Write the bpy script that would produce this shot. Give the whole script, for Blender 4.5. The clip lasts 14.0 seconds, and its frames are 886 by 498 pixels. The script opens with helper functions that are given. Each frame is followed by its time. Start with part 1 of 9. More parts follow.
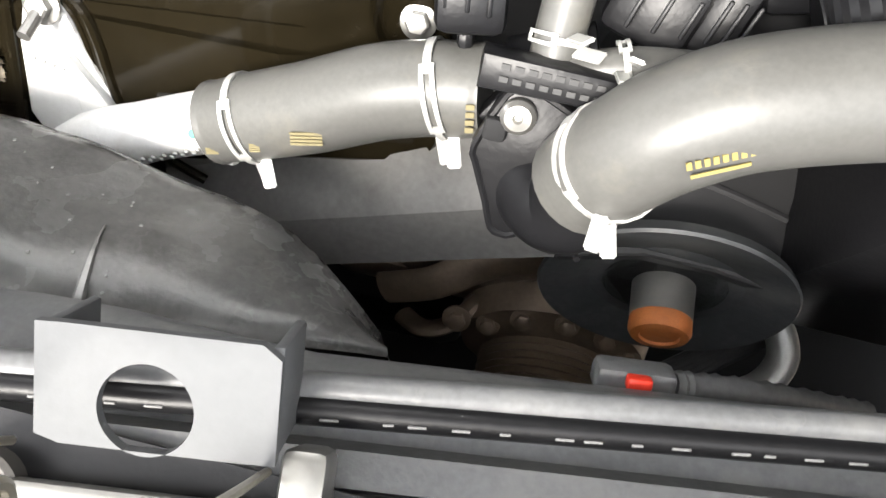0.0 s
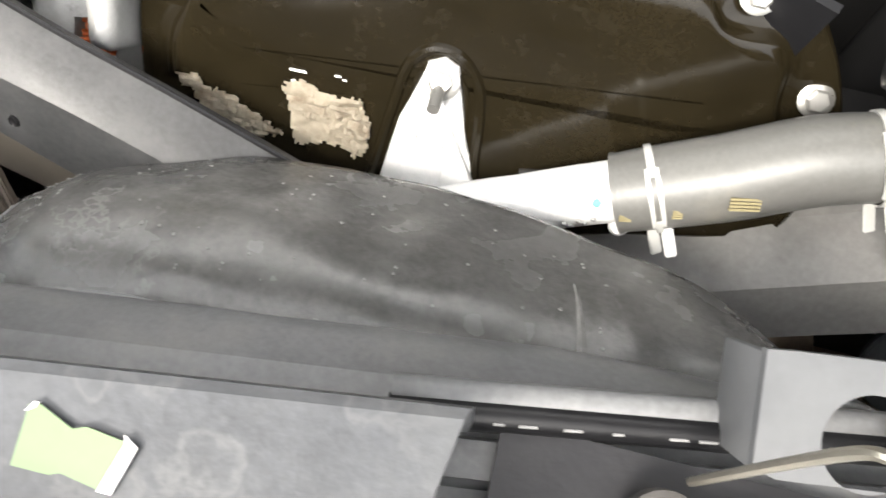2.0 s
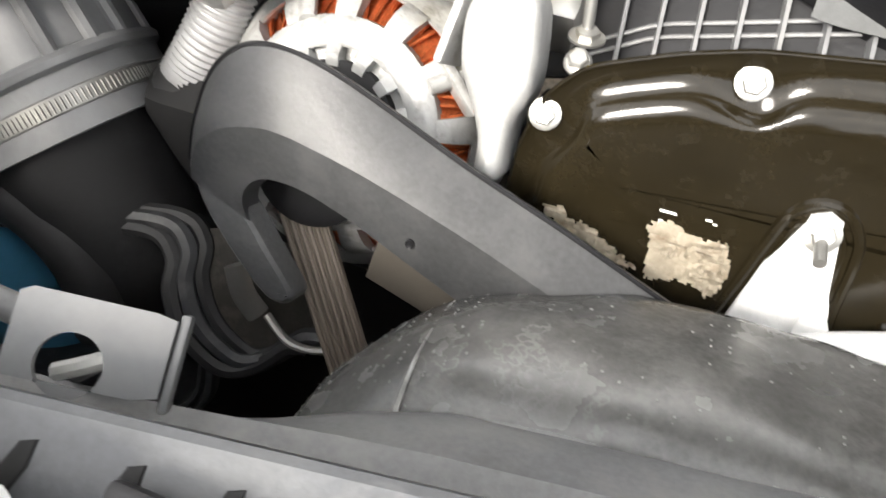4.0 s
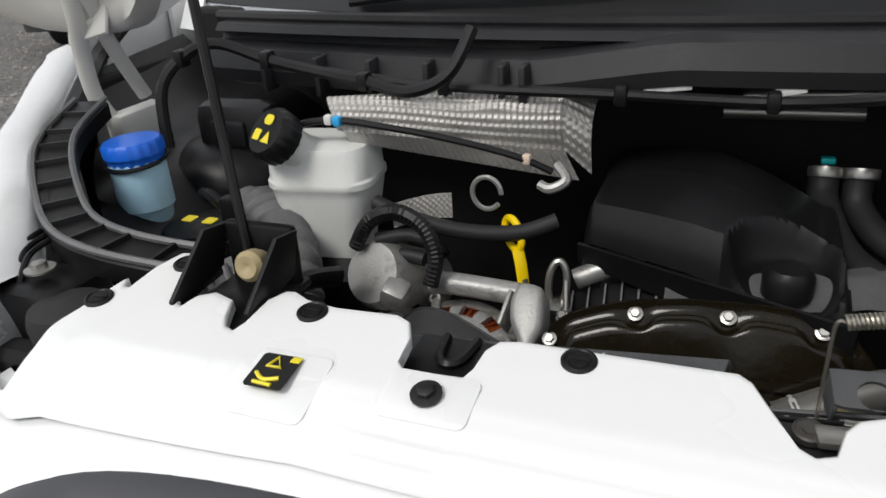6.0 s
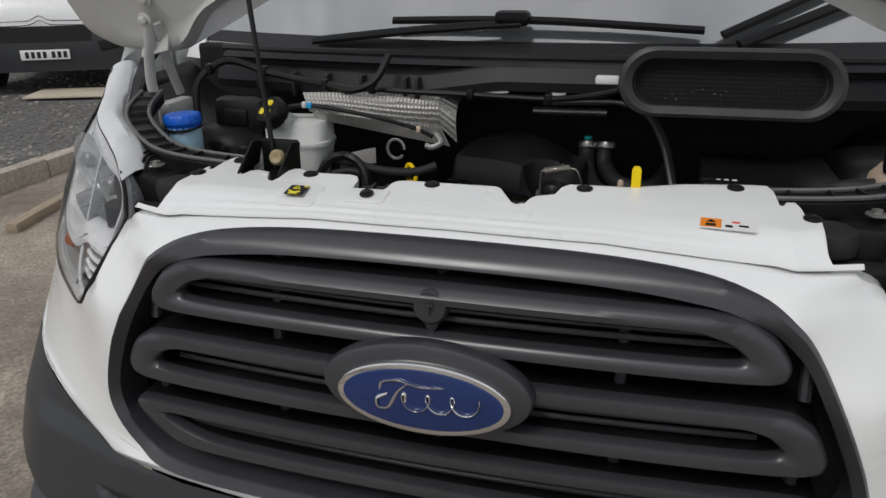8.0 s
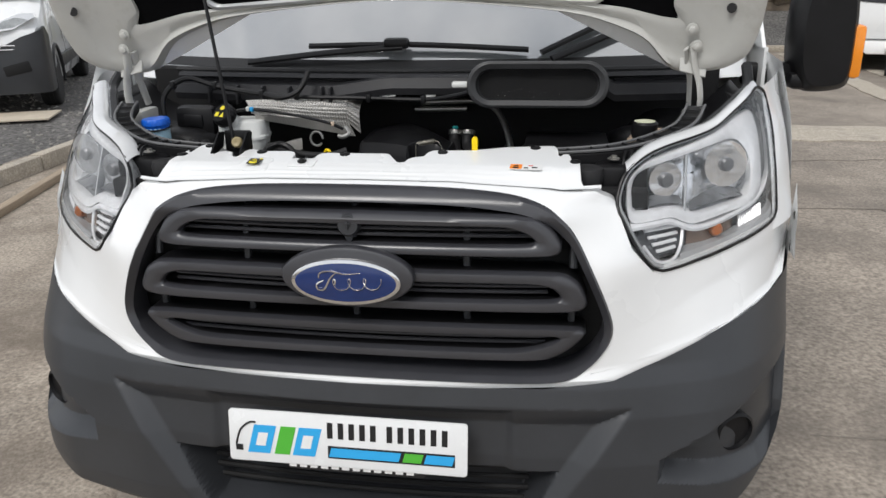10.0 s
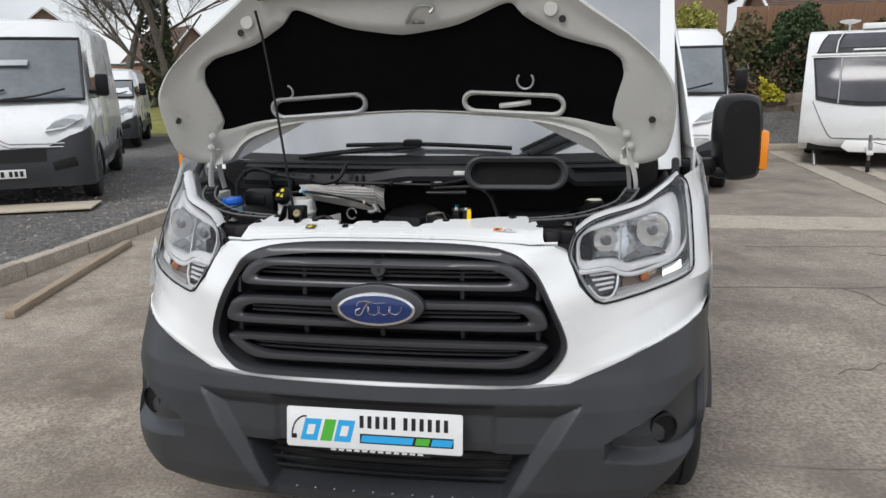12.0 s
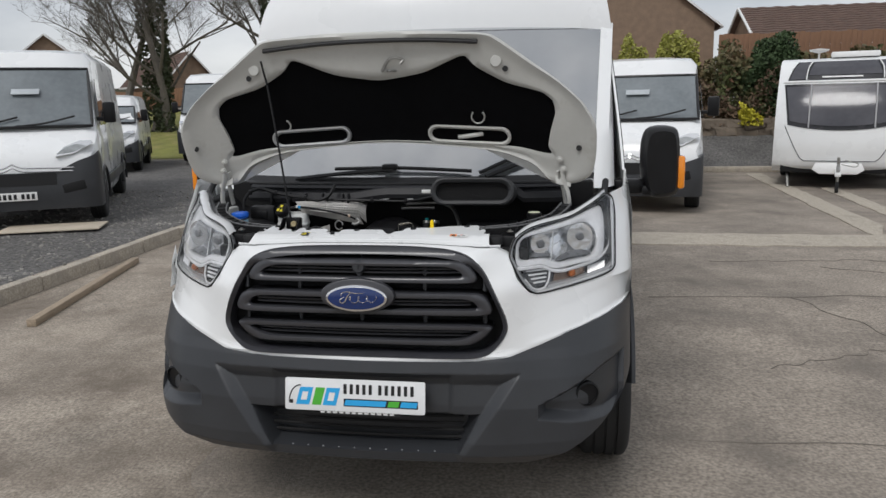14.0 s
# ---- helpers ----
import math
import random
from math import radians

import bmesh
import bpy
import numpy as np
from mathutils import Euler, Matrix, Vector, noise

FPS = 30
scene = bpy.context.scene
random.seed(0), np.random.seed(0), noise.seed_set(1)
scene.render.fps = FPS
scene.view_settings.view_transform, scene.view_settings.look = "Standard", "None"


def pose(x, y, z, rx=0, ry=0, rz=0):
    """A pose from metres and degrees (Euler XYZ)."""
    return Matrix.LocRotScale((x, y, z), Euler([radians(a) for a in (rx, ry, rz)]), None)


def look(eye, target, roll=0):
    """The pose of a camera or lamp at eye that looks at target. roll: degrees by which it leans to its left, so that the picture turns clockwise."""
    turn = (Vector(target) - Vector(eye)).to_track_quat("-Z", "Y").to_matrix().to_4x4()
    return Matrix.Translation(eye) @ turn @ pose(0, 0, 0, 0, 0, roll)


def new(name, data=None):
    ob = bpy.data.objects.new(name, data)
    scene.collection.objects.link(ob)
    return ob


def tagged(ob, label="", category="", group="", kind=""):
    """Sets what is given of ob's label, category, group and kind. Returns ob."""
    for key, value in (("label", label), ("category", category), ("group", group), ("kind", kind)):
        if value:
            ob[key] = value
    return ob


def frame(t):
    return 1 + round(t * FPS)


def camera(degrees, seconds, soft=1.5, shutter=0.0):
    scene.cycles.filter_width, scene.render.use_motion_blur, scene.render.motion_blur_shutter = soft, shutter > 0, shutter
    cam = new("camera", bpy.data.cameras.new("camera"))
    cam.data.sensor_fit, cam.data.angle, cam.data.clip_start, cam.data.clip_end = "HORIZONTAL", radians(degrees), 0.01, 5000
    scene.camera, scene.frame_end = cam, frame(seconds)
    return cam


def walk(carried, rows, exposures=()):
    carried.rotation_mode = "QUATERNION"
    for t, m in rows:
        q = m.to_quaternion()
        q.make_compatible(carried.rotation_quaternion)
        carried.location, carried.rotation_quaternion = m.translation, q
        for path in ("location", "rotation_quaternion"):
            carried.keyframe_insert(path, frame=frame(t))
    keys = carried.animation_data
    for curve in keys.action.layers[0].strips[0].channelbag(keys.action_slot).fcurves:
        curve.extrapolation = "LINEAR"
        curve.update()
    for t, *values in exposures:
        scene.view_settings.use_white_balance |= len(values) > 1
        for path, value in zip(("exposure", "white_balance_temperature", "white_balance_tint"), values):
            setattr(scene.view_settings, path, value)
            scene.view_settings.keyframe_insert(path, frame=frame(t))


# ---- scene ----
cam = camera(61.2, 14.0, 1.5, 0.2)
PATH = [
    (0, (0.191, 0.334, 1.334), (0.122, 0.722, -0.627), 3.5),
    (0.5, (0.179, 0.331, 1.317), (0.086, 0.857, -0.61), 4.8),
    (1, (0.13, 0.305, 1.322), (0.103, 0.941, -0.574), 10.5),
    (1.5, (0.087, 0.282, 1.33), (0.038, 0.966, -0.549), 8.8),
    (2, (0.027, 0.274, 1.326), (-0.06, 0.967, -0.548), 6.7),
    (2.5, (-0.018, 0.271, 1.322), (-0.163, 0.964, -0.549), 3.8),
    (3, (-0.046, 0.266, 1.323), (-0.255, 0.957, -0.542), 0.8),
    (3.5, (-0.068, 0.265, 1.326), (-0.35, 0.977, -0.521), -2.7),
    (4, (-0.095, 0.258, 1.342), (-0.471, 1.064, -0.449), -4.9),
    (4.2, (-0.105, 0.248, 1.356), (-0.53, 1.127, -0.39), -5.2),
    (6.3, (0.068, -0.257, 1.484), (-0.648, 1.441, 0.707), -4.1),
    (6.5, (0.098, -0.323, 1.49), (-0.604, 1.391, 0.735), -3.8),
    (7, (0.197, -0.482, 1.508), (-0.49, 1.261, 0.809), -3.3),
    (7.5, (0.272, -0.62, 1.511), (-0.366, 1.139, 0.805), -2.1),
    (8, (0.252, -0.772, 1.507), (-0.27, 1.02, 0.788), -0.7),
    (8.5, (0.279, -0.897, 1.519), (-0.208, 0.906, 0.803), -0.4),
    (9, (0.396, -1.029, 1.526), (-0.049, 0.78, 0.799), -0.4),
    (9.2, (0.413, -1.09, 1.542), (0.009, 0.732, 0.823), -0.6),
    (11.3, (0.417, -1.774, 1.594), (0.148, 0.133, 1.051), -1.1),
    (11.5, (0.45, -1.836, 1.614), (0.15, 0.077, 1.112), -1.3),
    (12, (0.533, -1.966, 1.627), (0.201, -0.044, 1.185), -1.1),
    (12.5, (0.521, -2.115, 1.63), (0.225, -0.181, 1.216), -1.7),
    (13, (0.573, -2.253, 1.646), (0.297, -0.311, 1.256), -1.7),
    (13.5, (0.707, -2.366, 1.674), (0.413, -0.424, 1.295), -1.5),
    (14, (0.733, -2.504, 1.675), (0.41, -0.568, 1.292), -1.2),
]
walk(cam, [(t, look(e, g, r)) for t, e, g, r in PATH], [(0.0, 3.5, 6740, 10), (0.5, 3.18, 6740, 10), (1.0, 3.08, 6740, 10), (1.5, 3.38, 6740, 10), (2.0, 3.42, 6850, 10), (2.5, 3.08, 6850, 10), (3.0, 3.1, 6850, 10), (4.2, 3.5, 6850, 10), (6.0, 0.85, 6560, 10), (7.0, 0.65, 6560, 10), (8.0, 0.24, 6480, 10), (8.5, 0.62, 6480, 10), (9.2, 0.78, 6480, 10), (11.3, 0.85, 6340, 10), (12.5, 0.52, 6340, 10), (14.0, 0.42, 6340, 10)])
# world: bright overcast sky with broken cloud, and a wide weak sun
world = bpy.data.worlds.new("overcast_sky")
scene.world = world
world.use_nodes = True
wn, wl = world.node_tree.nodes, world.node_tree.links
sky = wn.new("ShaderNodeTexSky")
sky.sky_type, sky.sun_disc = "NISHITA", False
sky.sun_elevation, sky.sun_rotation = radians(48), radians(200)
cloud_co = wn.new("ShaderNodeTexCoord")
cloud_map = wn.new("ShaderNodeMapping")
cloud_map.inputs["Scale"].default_value = (1.0, 1.0, 2.6)
cloud = wn.new("ShaderNodeTexNoise")
cloud.inputs["Scale"].default_value, cloud.inputs["Detail"].default_value = 2.6, 7
cloud_ramp = wn.new("ShaderNodeValToRGB")
cloud_ramp.color_ramp.elements[0].position, cloud_ramp.color_ramp.elements[0].color = 0.36, (3.7, 3.85, 4.1, 1)
cloud_ramp.color_ramp.elements[1].position, cloud_ramp.color_ramp.elements[1].color = 0.66, (6.8, 6.75, 6.7, 1)
cloud_mix = wn.new("ShaderNodeMix")
cloud_mix.data_type = "RGBA"
cloud_mix.inputs[0].default_value = 0.88
wl.new(cloud_co.outputs["Generated"], cloud_map.inputs[0])
wl.new(cloud_map.outputs[0], cloud.inputs["Vector"])
wl.new(cloud.outputs["Fac"], cloud_ramp.inputs[0])
wl.new(sky.outputs[0], cloud_mix.inputs[6])
wl.new(cloud_ramp.outputs[0], cloud_mix.inputs[7])
wl.new(cloud_mix.outputs[2], wn["Background"].inputs[0])
wn["Background"].inputs[1].default_value = 0.094
sun = new("sun", bpy.data.lights.new("sun", "SUN"))
sun.data.energy, sun.data.angle, sun.data.color = 1.15, radians(20), (1.0, 0.97, 0.93)
sun.matrix_world = look((-3, -8, 10), (0, 0, 0))

# ---- building helpers ----


def mat(name, col, rough=0.5, metal=0.0, var=0.12, scale=18.0, bump=0.0, bscale=120.0, coat=0.0, wear=None, wear_at=0.62, wear_scale=9.0, rvar=0.12, trans=0.0, ior=1.45, spec=0.5, stretch=(1, 1, 1), emit=None, grain=None, rings=None):
    """A node material: two scales of colour variation, uneven gloss, fine relief and, if asked for, patches of dust or wear."""
    m = bpy.data.materials.new(name)
    m.use_nodes = True
    n, l = m.node_tree.nodes, m.node_tree.links
    b = n["Principled BSDF"]
    co = n.new("ShaderNodeTexCoord")
    mp = n.new("ShaderNodeMapping")
    mp.inputs["Scale"].default_value = stretch
    l.new(co.outputs["Object"], mp.inputs[0])
    a1, a2 = n.new("ShaderNodeTexNoise"), n.new("ShaderNodeTexNoise")
    a1.inputs["Scale"].default_value, a1.inputs["Detail"].default_value = scale, 5
    a2.inputs["Scale"].default_value, a2.inputs["Detail"].default_value = scale * 9.3, 3
    l.new(mp.outputs[0], a1.inputs["Vector"])
    l.new(mp.outputs[0], a2.inputs["Vector"])
    add = n.new("ShaderNodeMath")
    add.operation = "MULTIPLY_ADD"
    add.inputs[1].default_value = 0.4
    l.new(a2.outputs["Fac"], add.inputs[0])
    l.new(a1.outputs["Fac"], add.inputs[2])
    r = n.new("ShaderNodeMapRange")
    r.inputs["From Min"].default_value, r.inputs["From Max"].default_value = 0.35, 1.05
    r.inputs["To Min"].default_value, r.inputs["To Max"].default_value = 1 - var, 1 + var
    l.new(add.outputs[0], r.inputs["Value"])
    mul = n.new("ShaderNodeMix")
    mul.data_type, mul.blend_type = "RGBA", "MULTIPLY"
    mul.inputs[0].default_value = 1.0
    mul.inputs[6].default_value = (*col, 1)
    l.new(r.outputs[0], mul.inputs[7])
    last = mul.outputs[2]
    if grain:
        g1 = n.new("ShaderNodeTexNoise")
        g1.inputs["Scale"].default_value, g1.inputs["Detail"].default_value = grain[0], 2
        l.new(mp.outputs[0], g1.inputs["Vector"])
        g2 = n.new("ShaderNodeMapRange")
        g2.inputs["From Min"].default_value, g2.inputs["From Max"].default_value = 0.3, 0.7
        g2.inputs["To Min"].default_value, g2.inputs["To Max"].default_value = 1 - grain[1], 1 + grain[1]
        l.new(g1.outputs["Fac"], g2.inputs["Value"])
        g3 = n.new("ShaderNodeMix")
        g3.data_type, g3.blend_type = "RGBA", "MULTIPLY"
        g3.inputs[0].default_value = 1.0
        l.new(last, g3.inputs[6])
        l.new(g2.outputs[0], g3.inputs[7])
        last = g3.outputs[2]
    if wear:
        w = n.new("ShaderNodeTexNoise")
        w.inputs["Scale"].default_value, w.inputs["Detail"].default_value, w.inputs["Roughness"].default_value = wear_scale, 8, 0.68
        l.new(mp.outputs[0], w.inputs["Vector"])
        wr = n.new("ShaderNodeMapRange")
        wr.inputs["From Min"].default_value, wr.inputs["From Max"].default_value = wear_at - 0.1, wear_at + 0.12
        l.new(w.outputs["Fac"], wr.inputs["Value"])
        wm = n.new("ShaderNodeMix")
        wm.data_type = "RGBA"
        l.new(wr.outputs[0], wm.inputs[0])
        l.new(last, wm.inputs[6])
        wm.inputs[7].default_value = (*wear, 1)
        last = wm.outputs[2]
    if rings:
        # dried water marks: thin uneven rings with a faint film inside
        v = n.new("ShaderNodeTexVoronoi")
        v.inputs["Scale"].default_value = rings[0]
        wob = n.new("ShaderNodeTexNoise")
        wob.inputs["Scale"].default_value, wob.inputs["Detail"].default_value = rings[0] * 2.2, 3
        l.new(mp.outputs[0], wob.inputs["Vector"])
        mx = n.new("ShaderNodeMix")
        mx.data_type, mx.blend_type = "RGBA", "LINEAR_LIGHT"
        mx.inputs[0].default_value = 0.012
        l.new(mp.outputs[0], mx.inputs[6])
        l.new(wob.outputs["Color"], mx.inputs[7])
        l.new(mx.outputs[2], v.inputs["Vector"])
        cr = n.new("ShaderNodeValToRGB")
        e = cr.color_ramp.elements
        e[0].position, e[0].color = 0.0, (0.25, 0.25, 0.25, 1)
        e[1].position, e[1].color = 0.42, (0, 0, 0, 1)
        for at, val in ((0.26, 0.12), (0.32, 0.85), (0.36, 0.7)):
            k = e.new(at)
            k.color = (val, val, val, 1)
        l.new(v.outputs["Distance"], cr.inputs[0])
        sel = n.new("ShaderNodeTexNoise")
        sel.inputs["Scale"].default_value, sel.inputs["Detail"].default_value = rings[0] * 0.22, 3
        l.new(mp.outputs[0], sel.inputs["Vector"])
        sr = n.new("ShaderNodeMapRange")
        sr.inputs["From Min"].default_value, sr.inputs["From Max"].default_value, sr.inputs["To Max"].default_value = 0.47, 0.62, 0.6
        l.new(sel.outputs["Fac"], sr.inputs["Value"])
        ml = n.new("ShaderNodeMath")
        ml.operation = "MULTIPLY"
        l.new(cr.outputs[0], ml.inputs[0])
        l.new(sr.outputs[0], ml.inputs[1])
        rm_ = n.new("ShaderNodeMix")
        rm_.data_type = "RGBA"
        l.new(ml.outputs[0], rm_.inputs[0])
        l.new(last, rm_.inputs[6])
        rm_.inputs[7].default_value = (*rings[1], 1)
        last = rm_.outputs[2]
    l.new(last, b.inputs["Base Color"])
    rr = n.new("ShaderNodeMapRange")
    rr.inputs["To Min"].default_value, rr.inputs["To Max"].default_value = max(rough - rvar, 0.02), min(rough + rvar, 1)
    l.new(a1.outputs["Fac"], rr.inputs["Value"])
    l.new(rr.outputs[0], b.inputs["Roughness"])
    b.inputs["Metallic"].default_value = metal
    b.inputs["Coat Weight"].default_value = coat
    b.inputs["Coat Roughness"].default_value = 0.04
    b.inputs["Transmission Weight"].default_value = trans
    b.inputs["IOR"].default_value = ior
    b.inputs["Specular IOR Level"].default_value = spec
    if emit:
        b.inputs["Emission Color"].default_value, b.inputs["Emission Strength"].default_value = (*emit, 1), 1
    if bump:
        t = n.new("ShaderNodeTexNoise")
        t.inputs["Scale"].default_value, t.inputs["Detail"].default_value = bscale, 4
        l.new(mp.outputs[0], t.inputs["Vector"])
        bp = n.new("ShaderNodeBump")
        bp.inputs["Strength"].default_value, bp.inputs["Distance"].default_value = bump, 0.4 / bscale
        l.new(t.outputs["Fac"], bp.inputs["Height"])
        l.new(bp.outputs[0], b.inputs["Normal"])
    return m


ORIGIN = Vector((0, 0, 0))


def thing(name, label, category, group="", kind="", at=(0, 0, 0)):
    ob = new(name)
    ob.empty_display_size = 0.05
    ob.location = Vector(at) + ORIGIN
    return tagged(ob, label, category, group, kind)


def part(name, bm, material, parent=None, label="", smooth=True, sharp=38):
    """Links a bmesh, built in world places, as one mesh object under its thing or part."""
    bmesh.ops.recalc_face_normals(bm, faces=bm.faces)
    me = bpy.data.meshes.new(name)
    bm.to_mesh(me)
    bm.free()
    if smooth:
        me.shade_smooth()
        me.set_sharp_from_angle(angle=radians(sharp))
    me.materials.append(material)
    ob = new(name, me)
    if parent:
        ob.parent = parent
        w = Matrix() if parent.parent else Matrix.Translation(-ORIGIN) @ parent.matrix_basis
        ob.matrix_parent_inverse = w.inverted()
    else:
        ob.location = ORIGIN
    if label:
        ob["label"] = label
    return ob


def whole(name, bm, material, label, category, group="", kind="", smooth=True, sharp=38):
    return tagged(part(name, bm, material, None, "", smooth, sharp), label, category, group, kind)


def B():
    return bmesh.new()


def join(bm, tmp, m=None):
    """Adds the bmesh tmp, moved by m, to bm."""
    if m is not None:
        bmesh.ops.transform(tmp, verts=tmp.verts, matrix=m)
    me = bpy.data.meshes.new("tmp")
    tmp.to_mesh(me)
    tmp.free()
    bm.from_mesh(me)
    bpy.data.meshes.remove(me)
    return bm


def rbox(bm, c, s, bev=0.004, rot=(0, 0, 0), seg=2, taper=1.0):
    t = B()
    bmesh.ops.create_cube(t, size=1)
    for v in t.verts:
        k = taper if v.co.z > 0 else 1.0
        v.co = Vector((v.co.x * s[0] * k, v.co.y * s[1] * k, v.co.z * s[2]))
    bev = min(bev, min(s) * 0.45)
    if bev > 0:
        bmesh.ops.bevel(t, geom=t.edges[:], offset=bev, segments=seg, affect="EDGES", profile=0.5)
    return join(bm, t, pose(*c, *rot))


def spline(pts, res=6, closed=False):
    """Catmull-Rom through the points."""
    p = [Vector(q) for q in pts]
    n = len(p)
    if n < 3:
        return p
    out = []
    for i in range(n if closed else n - 1):
        a, b, c, d = (p[(i - 1) % n], p[i], p[(i + 1) % n], p[(i + 2) % n]) if closed else (p[max(i - 1, 0)], p[i], p[i + 1], p[min(i + 2, n - 1)])
        for k in range(res):
            t = k / res
            out.append(0.5 * (2 * b + (c - a) * t + (2 * a - 5 * b + 4 * c - d) * t * t + (3 * b - a - 3 * c + d) * t ** 3))
    if not closed:
        out.append(p[-1])
    return out


def loft(bm, loops, closed=True, caps=True, ring=False):
    """Faces between loops of equally many points."""
    rows = [[bm.verts.new(p) for p in lp] for lp in loops]
    n = len(rows[0])
    pairs = list(zip(rows, rows[1:])) + ([(rows[-1], rows[0])] if ring else [])
    for a, b in pairs:
        for i in range(n if closed else n - 1):
            j = (i + 1) % n
            bm.faces.new((a[i], a[j], b[j], b[i]))
    if caps and closed and not ring:
        bm.faces.new(rows[0])
        bm.faces.new(rows[-1][::-1])
    return bm


def tube(bm, pts, r, n=10, res=6, smooth=True, closed=False, flat=1.0):
    """A pipe along a curve; r is a number or a function of 0..1. flat squeezes its section."""
    p = spline(pts, res, closed) if smooth else [Vector(q) for q in pts]
    m = len(p)
    tang = [((p[(i + 1) % m] - p[i - 1]) if closed else (p[min(i + 1, m - 1)] - p[max(i - 1, 0)])).normalized() for i in range(m)]
    u = tang[0].orthogonal().normalized()
    loops = []
    for i in range(m):
        u = (u - tang[i] * u.dot(tang[i])).normalized()
        v = tang[i].cross(u)
        rr = r(i / (m - 1)) if callable(r) else r
        loops.append([p[i] + (u * math.cos(a) + v * math.sin(a) * flat) * rr for a in (2 * math.pi * k / n for k in range(n))])
    return loft(bm, loops, ring=closed)


def lathe(bm, prof, m=None, n=24):
    """A turned body: prof is a list of (radius, height) round z, then moved by m."""
    t = B()
    loft(t, [[Vector((max(r, 1e-4) * math.cos(2 * math.pi * k / n), max(r, 1e-4) * math.sin(2 * math.pi * k / n), h)) for k in range(n)] for r, h in prof])
    return join(bm, t, m if m is not None else Matrix())


def rod(bm, a, b, r, r2=None, n=14):
    a, b = Vector(a), Vector(b)
    return lathe(bm, [(r, 0), (r if r2 is None else r2, (b - a).length)], aim(a, b), n)


def aim(a, b):
    """The pose at a whose z axis points to b."""
    a, b = Vector(a), Vector(b)
    return Matrix.Translation(a) @ (b - a).to_track_quat("Z", "Y").to_matrix().to_4x4()


def prism(bm, outline, depth, m=None, bev=0.0):
    """A flat outline (x, y), thickened along z by depth, then moved by m."""
    t = B()
    f = t.faces.new([t.verts.new((x, y, 0)) for x, y in outline])
    g = bmesh.ops.extrude_face_region(t, geom=[f])
    bmesh.ops.translate(t, verts=[v for v in g["geom"] if isinstance(v, bmesh.types.BMVert)], vec=(0, 0, depth))
    if bev:
        es = [e for e in t.edges if abs(e.verts[0].co.z - e.verts[1].co.z) < 1e-6]
        bmesh.ops.bevel(t, geom=es, offset=bev, segments=2, affect="EDGES", profile=0.5)
    return join(bm, t, m if m is not None else Matrix())


def sheet(bm, f, us, vs, thick=0.0):
    """A grid of f(u, v), with thickness."""
    t = B()
    g = [[t.verts.new(f(u, v)) for u in us] for v in vs]
    for a, b in zip(g, g[1:]):
        for i in range(len(us) - 1):
            t.faces.new((a[i], a[i + 1], b[i + 1], b[i]))
    if thick:
        bmesh.ops.recalc_face_normals(t, faces=t.faces)
        bmesh.ops.solidify(t, geom=t.faces[:], thickness=thick)
    return join(bm, t)


def span(a, b, n):
    return [a + (b - a) * i / n for i in range(n + 1)]


def rrect(w, h, r, n=5):
    """A rounded rectangle's outline round the origin."""
    out = []
    for cx, cy, a0 in ((w / 2 - r, h / 2 - r, 0), (-w / 2 + r, h / 2 - r, 90), (-w / 2 + r, -h / 2 + r, 180), (w / 2 - r, -h / 2 + r, 270)):
        out += [(cx + r * math.cos(radians(a0 + 90 * k / n)), cy + r * math.sin(radians(a0 + 90 * k / n))) for k in range(n + 1)]
    return out


def hexbolt(bm, at, way, r=0.007, h=0.006, flange=1.5):
    """A flanged hexagon bolt head."""
    a = Vector(at)
    m = aim(a, a + Vector(way))
    lathe(bm, [(r * flange, 0), (r * flange, h * 0.25), (r * 1.1, h * 0.35)], m, 18)
    return lathe(bm, [(r, h * 0.3), (r, h * 0.9), (r * 0.8, h), (0.0, h)], m, 6)


def lerp(t, xs, ys):
    return float(np.interp(t, xs, ys))


def text_bar(bm, w, h, m):
    return prism(bm, [(-w / 2, -h / 2), (w / 2, -h / 2), (w / 2, h / 2), (-w / 2, h / 2)], 0.0006, m)


# ---- materials ----
WHITE = mat("white_car_paint", (0.8, 0.81, 0.81), 0.28, 0, 0.025, 2.0, coat=0.6, rvar=0.05)
# bonnet underside and hinges: a darker white than the outer skin
INNER_WHITE = mat("darker_underside_white", (0.5, 0.5, 0.475), 0.42, 0, 0.06, 6.0, 0.04, 60, wear=(0.4, 0.39, 0.36), wear_at=0.66)
TRIM = mat("grey_bumper_plastic", (0.03, 0.032, 0.036), 0.38, 0, 0.16, 6.0, 0.12, 420, spec=0.65)
GRILLE = mat("dark_grille_plastic", (0.036, 0.0365, 0.042), 0.33, 0, 0.14, 9.0, 0.1, 500, spec=0.85)
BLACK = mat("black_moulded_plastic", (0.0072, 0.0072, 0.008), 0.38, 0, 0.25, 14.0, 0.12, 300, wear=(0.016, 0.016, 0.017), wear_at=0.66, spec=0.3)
BLACK_DUSTY = mat("dusty_black_plastic", (0.115, 0.117, 0.12), 0.4, 0, 0.25, 20.0, 0.14, 260, wear=(0.155, 0.154, 0.15), wear_at=0.6, wear_scale=24.0, rvar=0.2, grain=(420.0, 0.1), rings=(70.0, (0.135, 0.135, 0.134)))
SHROUD = mat("stained_black_shroud_plastic", (0.125, 0.124, 0.121), 0.24, 0, 0.35, 30.0, 0.14, 240, wear=(0.16, 0.159, 0.156), wear_at=0.58, wear_scale=60.0, rvar=0.2, spec=1.0, grain=(330.0, 0.1), rings=(62.0, (0.27, 0.27, 0.265)))
